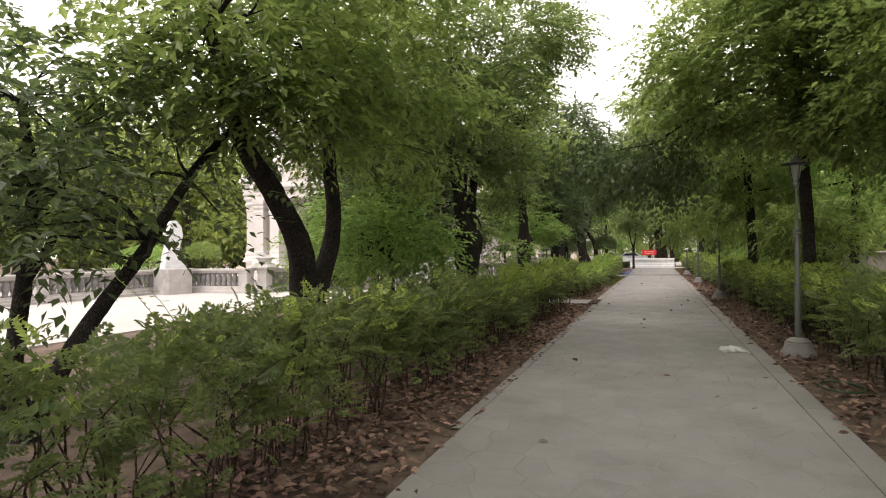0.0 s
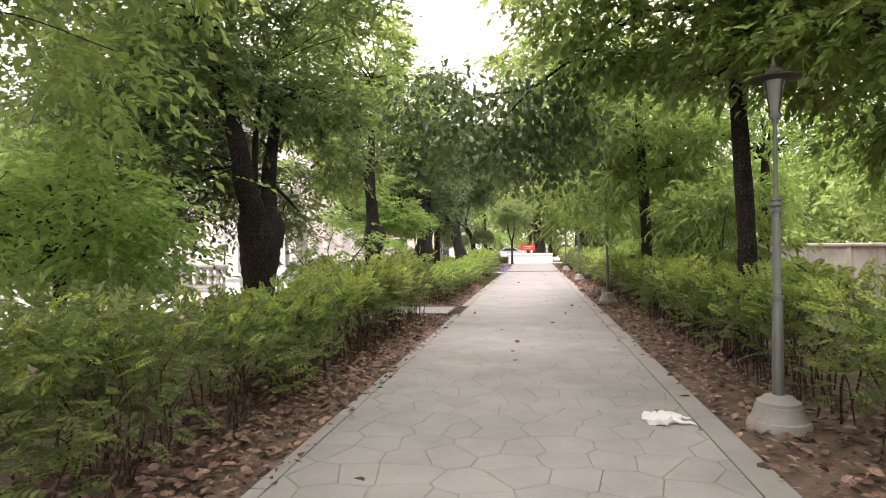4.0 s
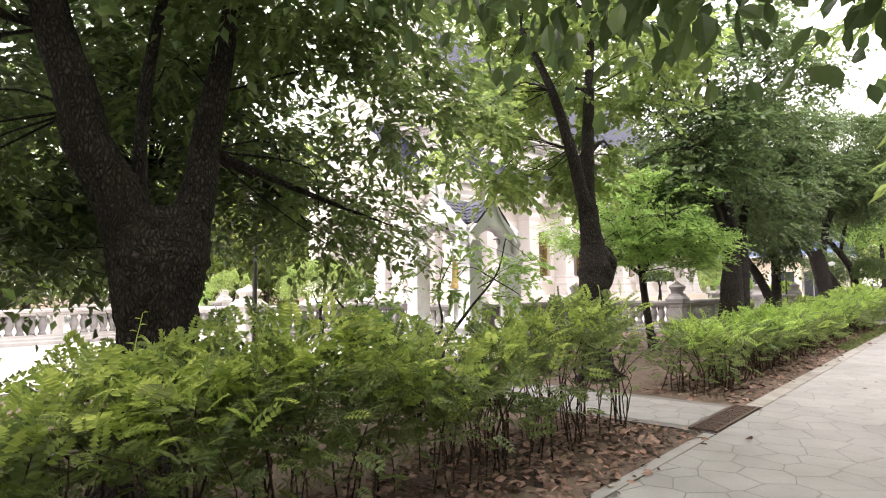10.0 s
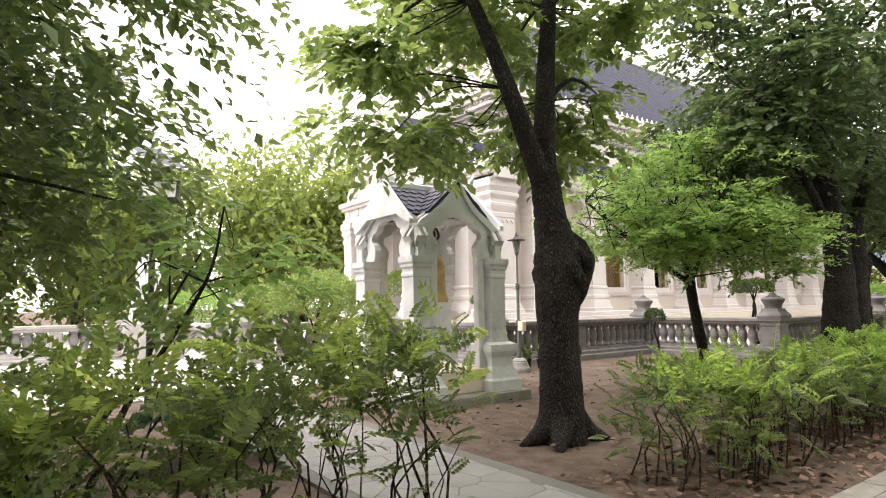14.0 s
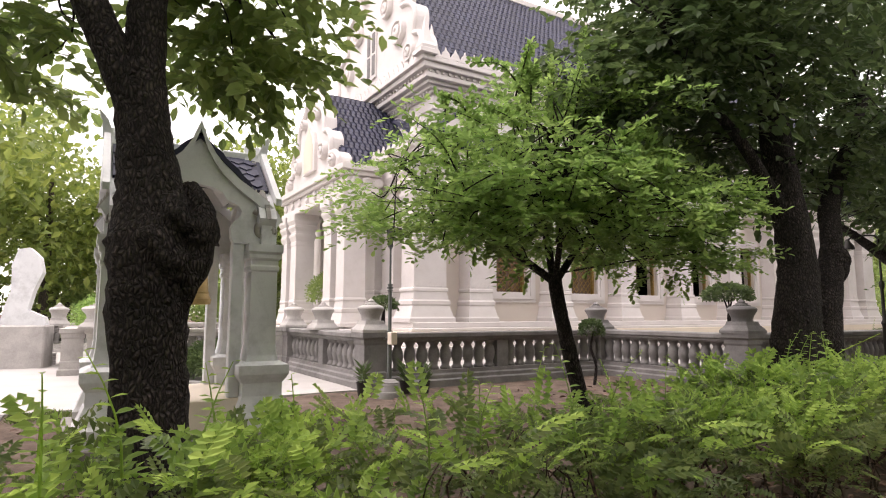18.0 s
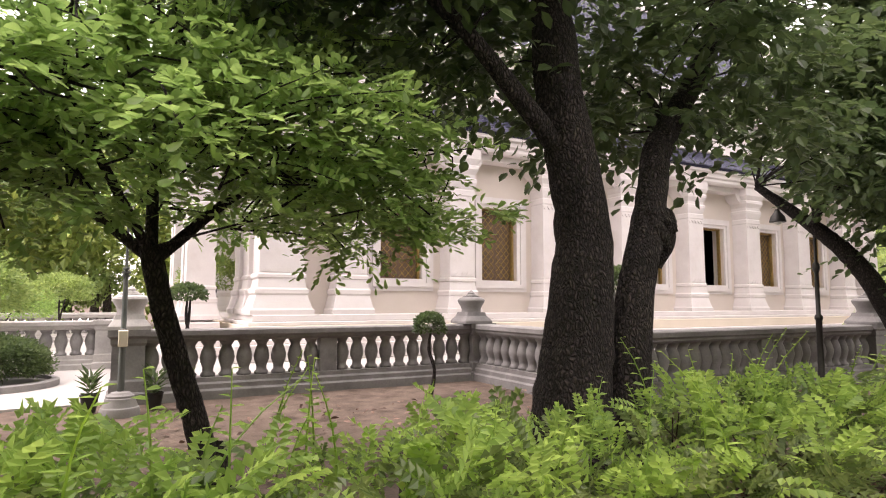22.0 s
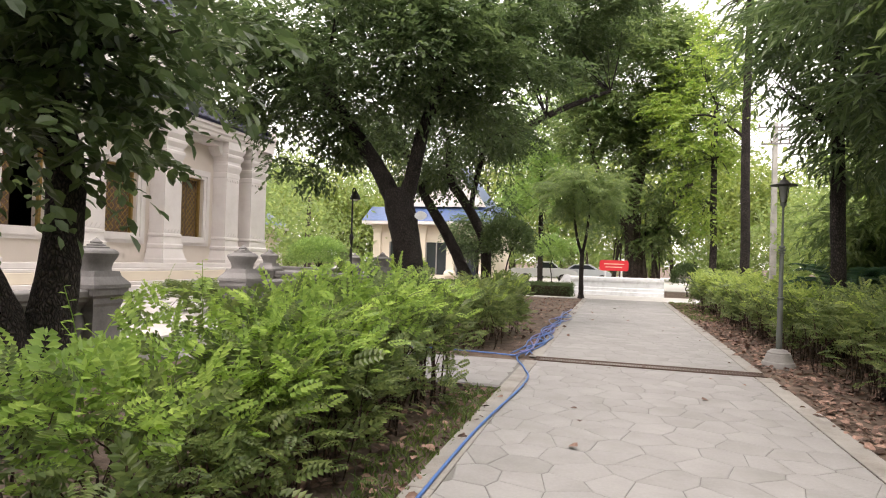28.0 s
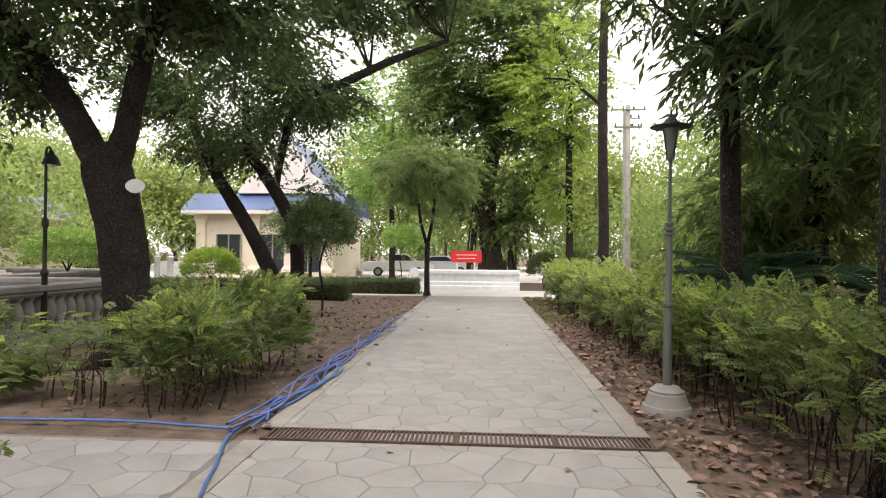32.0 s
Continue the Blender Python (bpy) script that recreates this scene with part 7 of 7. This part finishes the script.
part("window", box(2.6, 2.64, -0.6, 0.6, 0.9, 2.5), M_SHUTTER, pav)
plate = thing("oval_plate", (-4.6, 44.35, 2.52), "small white oval plate nailed to a trunk", "sign")
part("disc", slab([(0.13 * math.cos(k * 0.3927) * (1 if abs(math.cos(k * 0.3927)) < 0.8 else 1.1), 0.1 * math.sin(k * 0.3927)) for k in range(16)], 0.02, "y", -0.01), M_WHITE2, plate)
part("nail", box(-0.008, 0.008, 0.01, 0.12, -0.008, 0.008), M_DARKIRON, plate)
upole = thing("utility_pole", (12.5, 88.6, 0), "grey concrete utility pole with cross-arms", "pole")
part("shaft", lathe([(0.22, -0.1), (0.14, 14.1)], 10), M_GREYLIGHT, upole, "", 40)
for z in (13.4, 12.6):
    part("cross_arm", box(-0.1, 1.3, -0.18, -0.1, z, z + 0.12, 0.01), M_GREYLIGHT, upole)
    for x in (0.5, 1.15):
        part("insulator", lathe([(0.06, z + 0.12), (0.09, z + 0.2), (0.05, z + 0.4)], 8, cx=x, cy=-0.14), M_DARKIRON, upole)
posts = thing("gate_posts", (-18.5, 69.6, 0), "row of short white gate posts with knobs", "gate")
for k in range(4):
    part("post", lathe([(0.16, -0.05), (0.16, 1.2), (0.2, 1.25), (0.2, 1.32), (0.1, 1.36), (0.14, 1.48), (0.02, 1.6)], 10, cx=k * 0.8), M_WHITE2, posts, "", 40)
    if k:
        part("panel", box(k * 0.8 - 0.62, k * 0.8 - 0.18, -0.05, 0.05, 0.1, 1.05, 0.02), M_WHITE2, posts)


# ---- clipped shrubs, pots ----
def ball(name, x, y, z, rx, rz, label, seed, trunk=0.0, n=2600, size=0.05, material=None, category="shrub", stems=1):
    g = np.random.default_rng(seed)
    root = thing(name, (x, y, z), label, category)
    if trunk:
        ls = []
        for k in range(stems):
            a = k * 2.1
            ls.append([(0.05 * math.cos(a), 0.05 * math.sin(a), -0.05, 0.035), (0.08 * math.cos(a + 1), 0.08 * math.sin(a + 1), trunk * 0.4, 0.03), (0.05 * math.cos(a + 2), 0.05 * math.sin(a), trunk * 0.75, 0.028), (0.2 * rx * math.cos(a), 0.2 * rx * math.sin(a), trunk + rz * 0.4, 0.015)])
        tubes("stem", ls, 7, M_BARK, root)
    d = g.normal(size=(n, 3))
    d /= np.linalg.norm(d, axis=1)[:, None]
    d[:, 2] = np.where(d[:, 2] < -0.35, -d[:, 2], d[:, 2])
    lump = 1 + 0.07 * np.sin(d[:, 0] * 9 + seed) * np.sin(d[:, 1] * 8) + 0.05 * g.normal(size=n)
    r = (0.72 + 0.28 * g.random(n)) * lump
    pos = d * r[:, None] * np.array([rx, rx, rz]) + [0, 0, trunk + rz * 0.5]
    V, F = scatter(LEAF_BROAD if n < 4000 else LEAF, pos, d + g.normal(size=(n, 3)) * 0.6, size * g.uniform(0.7, 1.3, n), g, 0.8)
    lv = put("leaves", npmesh("leaves", V, F), material or L_MID, root)
    lv["kind"] = "stuff"
    return root


ball("topiary_tree", -8.05, 32.4, 0.28, 0.52, 0.26, "cloud-pruned little tree on the terrace", 71, 1.4, 3400, 0.06, L_DARK, stems=3)
ball("topiary_ball", -9.14, 29.32, 0.0, 0.26, 0.24, "small clipped ball on a thin stem", 72, 0.95, 1400, 0.05, L_DARK)
ball("topiary_tree", -12.0, 25.9, 0.28, 0.34, 0.2, "little pruned tree on the terrace", 73, 1.2, 1500, 0.06, L_DARK, stems=2)
ball("round_tree", -14.3, 22.07, 0.0, 1.25, 0.85, "round-clipped tree in a kerbed bed", 74, 1.15, 9000, 0.085, L_MID, "tree", stems=4)
ball("round_shrub", -23.5, 21.5, 0.0, 1.6, 0.9, "low dome of clipped bright shrub", 75, 0.8, 7000, 0.09, L_LIGHT, stems=3)
ball("round_tree", -21.6, 23.2, 0.0, 0.9, 0.6, "round little tree by the forecourt", 76, 1.4, 4500, 0.08, L_MID, "tree", stems=2)
ball("round_tree", -17.7, 27.0, 0.28, 0.9, 0.7, "round little tree before the porch", 77, 1.4, 4500, 0.08, L_MID, "tree", stems=2)
ball("round_tree", -11.2, 52.1, 0.28, 1.1, 0.7, "leafy shrub inside the terrace", 78, 0.9, 6000, 0.1, L_LIGHT, "tree", stems=3)
ball("round_tree", -9.5, 57.2, 0.0, 1.0, 0.7, "yellowish leafy shrub beside the lawn", 79, 0.7, 5000, 0.1, L_YELLOW, "tree", stems=3)
ball("round_tree", -3.86, 51.3, 0.0, 0.9, 0.85, "small round tree on a staked stem", 80, 1.7, 5200, 0.1, L_DARK, "tree")
ball("round_tree", -4.16, 68.4, 0.0, 1.0, 0.9, "small round tree in the lawn", 81, 1.8, 4200, 0.12, L_LIGHT, "tree")
ball("round_shrub", 3.25, 65.7, 0.0, 0.8, 0.8, "dark rounded shrub beside the white wall", 82, 0.5, 4200, 0.1, L_DARK)


def clipped_box(x0, x1, y0, y1, h, seed, label, category="hedge", material=None, size=0.07, per=900):
    g = np.random.default_rng(seed)
    root = thing("clipped_hedge", ((x0 + x1) / 2, (y0 + y1) / 2, 0), label, category)
    w, d = (x1 - x0) / 2, (y1 - y0) / 2
    part("core", box(-w + 0.1, w - 0.1, -d + 0.1, d - 0.1, -0.05, h - 0.1), M_STEM, root)
    areas = np.array([4 * w * d, 2 * w * h, 2 * w * h, 2 * d * h, 2 * d * h])
    n = int(areas.sum() * per)
    f = g.choice(5, n, p=areas / areas.sum())
    a, b = g.uniform(-1, 1, n), g.random(n)
    pos = np.zeros((n, 3))
    nr = np.zeros((n, 3))
    for k in range(5):
        m = f == k
        if k == 0:
            pos[m] = np.stack([a[m] * w, (b[m] * 2 - 1) * d, np.full(m.sum(), h)], -1)
            nr[m] = (0, 0, 1)
        elif k in (1, 2):
            s = -1 if k == 1 else 1
            pos[m] = np.stack([a[m] * w, np.full(m.sum(), s * d), b[m] * h], -1)
            nr[m] = (0, s, 0)
        else:
            s = -1 if k == 3 else 1
            pos[m] = np.stack([np.full(m.sum(), s * w), a[m] * d, b[m] * h], -1)
            nr[m] = (s, 0, 0)
    pos += g.normal(size=(n, 3)) * 0.05 - nr * 0.04
    V, F = scatter(LEAF, pos, nr + g.normal(size=(n, 3)) * 0.7, size * g.uniform(0.7, 1.3, n), g, 0.8)
    lv = put("leaves", npmesh("leaves", V, F), material or L_DARK, root)
    lv["kind"] = "stuff"


clipped_box(-7.8, -2.3, 59.9, 60.8, 0.55, 91, "low clipped dark green hedge")
clipped_box(-13.2, -4.4, 56.4, 57.4, 0.6, 92, "low clipped hedge round the lawn")
bed = thing("planter_bed", (-13.24, 22.9, 0.0), "round kerbed bed of clipped dark shrubs", "planter")
part("kerb", lathe([(1.05, 0), (1.05, 0.1), (1.0, 0.12), (0.93, 0.12), (0.92, 0.06)], 28), M_GREYLIGHT, bed, "", 40)
ball("round_shrub", -13.24, 22.9, 0.06, 0.9, 0.5, "low clipped round of dark shrubs", 83, 0.06, 17000, 0.065, L_DARK)


def pot(x, y, s, seed, label="black plastic pot with a leafy plant"):
    g = np.random.default_rng(seed)
    root = thing("potted_plant", (x, y, 0), label, "plant", "pots by the lamp")
    part("pot", lathe([(0.11 * s, -0.02), (0.15 * s, 0.26 * s), (0.165 * s, 0.27 * s), (0.165 * s, 0.3 * s), (0.14 * s, 0.3 * s), (0.13 * s, 0.25 * s)], 16), M_DARKIRON, root, "", 40)
    n = 60
    a = g.uniform(0, 6.28, n)
    t = g.random(n)
    pos = np.stack([np.cos(a) * 0.06 * t, np.sin(a) * 0.06 * t, 0.25 * s + t * 0.3], -1)
    V, F = scatter(LEAF_LONG, pos, np.stack([np.cos(a), np.sin(a), 0.6 + t], -1), g.uniform(0.12, 0.22, n), g, 0.3)
    put("foliage", npmesh("foliage", V, F), L_DARK, root)


for x, y, s in ((-9.85, 25.35, 0.72), (-9.75, 25.7, 0.66), (-9.95, 24.55, 0.75)):
    pot(x, y, s, int(y * 10))


# ---- palm fronds behind the right hedge ----
def cycad(x, y, h, seed, label="feathery palm with stiff grey-green fronds", fronds=22, ln=1.6):
    g = np.random.default_rng(seed)
    root = thing("palm", (x, y, 0), label, "palm")
    tubes("stem", [[(0, 0, -0.1, 0.14), (0, 0, h * 0.5, 0.13), (0, 0, h, 0.11)]], 10, M_BARK2, root)
    A, ribs = [], []
    for k in range(fronds):
        az, el = k * 2.4, g.uniform(0.2, 1.1)
        t = np.linspace(0, 1, 26)
        r = ln * t * math.cos(el * 0.8)
        z = h + ln * (t * math.sin(el) - 0.55 * t * t)
        line = np.stack([np.cos(az) * r, np.sin(az) * r, z, 0.012 * (1.1 - t)], -1)
        ribs.append(tube_np(line[::3], 4))
        d = np.array([math.cos(az), math.sin(az), 0])
        sd = np.array([-math.sin(az), math.cos(az), 0])
        for s in (-1, 1):
            way = sd * s + d * 0.6 + [0, 0, 0.25]
            A.append(scatter(LEAF_LONG, line[3:, :3], np.repeat(way[None], 23, 0), 0.34 * np.sin(math.pi * (0.12 + 0.85 * t[3:])), g, 0.1))
    V, F = join_np(ribs)
    put("ribs", npmesh("ribs", V, F), L_BLUISH, root)["kind"] = "stuff"
    V, F = join_np(A)
    put("fronds", npmesh("fronds", V, F), L_BLUISH, root)["kind"] = "stuff"


cycad(4.1, 45.2, 1.1, 1)
cycad(5.15, 43.5, 1.0, 2)
cycad(4.7, 48.1, 1.2, 3)
cycad(-6.1, 17.2, 0.35, 4, "small dark cycad with stiff fronds", 16, 0.8)

# understorey behind the right hedge: arching canes with long leaves
for k, (x, y) in enumerate(((4.6, 20.5), (4.3, 25.5), (4.8, 33), (4.6, 39.5), (5.6, 48), (5.0, 5.0), (3.9, 16.2))):
    canes = [[(0.1 * math.cos(q), 0.1 * math.sin(q), -0.05, 0.018), (0.3 * math.cos(q), 0.3 * math.sin(q), 1.2, 0.014), (0.75 * math.cos(q + 0.2), 0.75 * math.sin(q + 0.2), 2.1, 0.009), (1.3 * math.cos(q + 0.3), 1.3 * math.sin(q + 0.3), 2.4, 0.004)] for q in np.arange(7) * 0.9 + k]
    tree("bamboo_shrub", (x, y, 0), canes, [(0, 0, 1.9, 1.2, 1.3, 0.8), (0.1, 0.2, 1.1, 0.9, 1.0, 0.5)], "leafy shrub with long hanging leaves behind the hedge", 100 + k, leaf=LEAF_LONG, clumps=40, per=110, size=0.2, leaf_material=(L_DEEP, L_LIGHT, L_DARK, L_DARK, L_DARK, L_MID, L_MID)[k], droop=0.5, clump_r=0.42, limbs=0, bark=M_BARK2, category="shrub")


# ---- hoses ----
hose = thing("garden_hose", (-1.9, 42.85, 0.03), "blue garden hose trailing along the path edge", "hose")
g = np.random.default_rng(5)
line = [(0.32, -9.6, 0.0, 0.013), (0.3, -6.0, 0.0, 0.013), (0.42, -3.4, 0.0, 0.013), (0.25, -2.4, 0.0, 0.013), (0.0, -1.4, 0.0, 0.013), (0.2, -0.2, 0.0, 0.013), (0.25, 1.2, 0.01, 0.013), (0.0, 2.4, 0.02, 0.013), (0.2, 4.0, 0.0, 0.013), (0.05, 6.5, 0.01, 0.013), (0.15, 9.0, 0.0, 0.013)]
tubes("hose_length", [line], 8, M_HOSE, hose, n=10)
for k in range(7):
    pts = [(0.1 + g.normal() * 0.12, -1.3 + i * 0.85 + g.normal() * 0.15, 0.015 + 0.012 * (k % 3), 0.012) for i in range(int(6 + k))]
    tubes("hose_length", [pts], 7, (M_HOSE, M_HOSE2)[k % 2], hose, n=8)
tubes("hose_length", [[(0.0, -1.35, 0.0, 0.013), (-1.2, -1.2, 0.0, 0.013), (-2.6, -1.25, 0.0, 0.013), (-4.2, -1.15, 0.0, 0.013)]], 8, M_HOSE, hose, n=8)
hoop = thing("hose_ring", (2.16, 6.8, 0.03), "dark green loop of hose among dead leaves", "hose")
tubes("loop", [[(0.22 * math.cos(a), 0.3 * math.sin(a), 0.0, 0.014) for a in np.linspace(0, 6.3, 14)]], 8, L_BLUISH, hoop)


# ---- the plastic bag dropped on the path ----
bag = thing("plastic_bag", (1.26, 9.24, 0.008), "crumpled white plastic bag lying on the path", "bag")
g = np.random.default_rng(8)
bm = bmesh.new()
bmesh.ops.create_icosphere(bm, subdivisions=3, radius=1.0)
for v in bm.verts:
    a, q = math.atan2(v.co.y, v.co.x), v.co.copy()
    w = 1 + 0.16 * math.sin(a * 3 + 1) + 0.1 * math.sin(a * 7 + q.z * 5) + 0.06 * g.normal()
    v.co = (q.x * 0.15 * w, q.y * 0.11 * w, max(0.0, 0.032 + q.z * 0.055 + 0.012 * math.sin(q.x * 9 + q.y * 4) + 0.006 * g.normal()))
M_BAG = mat("white_thin_plastic", (0.6, 0.6, 0.6), 0.35, 0.1, 9, 70, 0.3)
part("bag_body", bm, M_BAG, bag, "", 50)
for s0, q in ((1, 0.05), (-1, -0.03)):
    tubes("handle", [[(0.1, q, 0.03, 0.022), (0.17, q + 0.05 * s0, 0.022, 0.016), (0.22, q + 0.02 * s0, 0.018, 0.014), (0.27, q + 0.06 * s0, 0.012, 0.006)]], 7, M_BAG, bag, "twisted bag handle")
V, F = scatter(LEAF_BROAD, np.array([(-0.03, -0.02, 0.078), (0.04, 0.03, 0.075)]), np.array([(0.3, 1, 0.1), (-1, 0.4, 0.1)]), np.array([0.12, 0.09]), g, 0.2)
put("stuck_leaf", npmesh("stuck_leaf", V, F), M_DRYLEAF, bag, "dark dry leaves stuck to the bag")


# ---- fallen leaves, twigs, grass ----
def litter(name, x0, x1, y0, y1, n, label, seed, size=(0.05, 0.12), edge=None, z=0.004):
    g = np.random.default_rng(seed)
    y = g.uniform(y0, y1, n)
    x = x0 + (x1 - x0) * (g.random(n) ** 1.0 if edge is None else g.beta(*edge, n))
    pos = np.stack([x, y, np.full(n, z) + g.random(n) * 0.02], -1)
    a = g.uniform(0, 6.28, n)
    way = np.stack([np.cos(a), np.sin(a), g.normal(size=n) * 0.25], -1)
    V, F = scatter(LEAF_BROAD, pos, way, g.uniform(*size, n), g, 0.35)
    return tagged(put(name, npmesh(name, V, F), M_DRYLEAF), label, "leaves", "", "stuff")


LT = "brown fallen leaves along the path edge"
litter("fallen_leaves", -3.4, -1.5, -6, 17.65, 11000, LT, 111, edge=(1.6, 1.8))
litter("fallen_leaves", -3.4, -1.6, 19.45, 39, 3600, LT, 112, edge=(1.6, 1.8))
litter("fallen_leaves", -4.2, -1.6, 41.6, 58, 1300, LT, 113)
litter("fallen_leaves", 1.7, 3.6, -6, 58, 12000, LT, 114, edge=(1.5, 2.0))
litter("fallen_leaves", -9.0, -3.4, 19.5, 37, 1100, "scattered brown leaves on the bare yard", 115)
litter("fallen_leaves", -6.5, -3.2, 27.2, 30.2, 1500, "drift of reddish leaves under the twin trunks", 116)
litter("fallen_leaves", -1.5, 1.5, -4, 56, 70, "a few dry leaves lying on the path", 117, (0.06, 0.13), z=0.012)


def grass(name, x0, x1, y0, y1, n, label, seed):
    g = np.random.default_rng(seed)
    pos = np.stack([g.uniform(x0, x1, n), g.uniform(y0, y1, n), np.full(n, -0.02)], -1)
    way = np.stack([g.normal(size=n) * 0.6, g.normal(size=n) * 0.6, np.ones(n)], -1)
    V, F = scatter(LEAF_LONG, pos, way, g.uniform(0.04, 0.1, n), g, 0.6)
    return tagged(put(name, npmesh(name, V, F), M_GRASS), label, "grass", "", "stuff")


grass("grass", -2.15, -1.72, 28, 39.05, 3500, "thin grass strip along the path", 121)
grass("grass", -10.5, -9.7, 19.45, 20.2, 500, "sparse grass by the side path", 122)
grass("grass", 1.8, 2.7, 50.5, 59, 2500, "grass at the end of the hedge", 123)
grass("grass", -9, -3.3, 4, 16.5, 9000, "grass under the trees by the plaza", 124)


# ---- the bough that hangs over the path ----
bough = thing("hanging_bough", (-0.2, 13.9, 0), "drooping bough of large elliptic leaves over the path", "branch")
tubes("stem", [[(3.1, -1.4, 4.7, 0.06), (2.2, -0.7, 5.1, 0.045), (1.4, -0.2, 4.8, 0.035), (0.4, 0.0, 4.2, 0.02), (-0.3, 0.1, 3.5, 0.01)], [(1.4, -0.2, 4.8, 0.025), (1.0, 0.3, 4.1, 0.015), (0.8, 0.5, 3.2, 0.008)], [(0.4, 0.0, 4.2, 0.02), (-0.7, -0.2, 4.0, 0.012), (-1.4, -0.3, 3.5, 0.006)]], 6, M_BARK, bough)
g = np.random.default_rng(131)
C = np.array([(-0.3, 0.1, 2.75), (-0.1, 0.2, 3.0), (0.2, 0.1, 3.1), (0.5, 0.4, 2.9), (0.8, 0.5, 2.55), (0.7, 0.3, 2.8), (-0.7, -0.2, 3.1), (-1.2, -0.3, 2.9), (0.3, -0.2, 3.4), (0.9, 0.1, 3.2), (-1.5, -0.3, 3.2), (-0.9, 0.2, 2.7), (-0.1, 0.0, 2.45), (0.75, 0.45, 2.35), (1.1, 0.3, 3.4), (-0.6, 0.0, 3.5), (0.1, 0.3, 3.7), (0.7, 0.0, 3.8), (1.4, 0.0, 4.0), (-1.0, 0.2, 3.9), (-1.7, 0.1, 3.7), (1.3, 0.4, 3.0)]) + [0, 0, 0.5]
n = len(C) * 120
off = g.normal(size=(n, 3)) * [0.26, 0.26, 0.2]
V, F = scatter(LEAF_BROAD, np.repeat(C, 120, 0) + off, off * 0.8 + g.normal(size=(n, 3)) * 0.3 - [0, 0, 0.5], g.uniform(0.1, 0.17, n), g, 0.6)
put("leaves", npmesh("leaves", V, F), L_DARK, bough)["kind"] = "stuff"


# ---- paving pieces, last ----
stamped(pavement, -PW, PW, -6, 59.0, (36.0, 49.8), 141)
# worn smooth near the start: the joints are nearly full
part("joint_fill", box(-PW + 0.002, PW - 0.002, -5.9, 6.6, 0.0005, 0.0052), M_PATH, pavement)
stamped(cross_a, -10.5, -1.9, 17.86, 19.2, (17, 20), 142)
stamped(cross_b, -7.0, -1.78, 39.2, 41.2, (38, 42), 143)
border(pavement, -PW - 0.1, 19.45, 41.27)
border(pavement, -PW - 0.1, 41.65, 59.0)
border(pavement, PW + 0.115, -6, 14.0, 0.22, 0.008, M_PATH)
border(pavement, PW + 0.115, 14.0, 41.27, 0.22)
border(pavement, -PW - 0.06, 4.0, 17.65, 0.11, 0.008, M_PATH)
border(pavement, PW + 0.1, 41.65, 59.0)
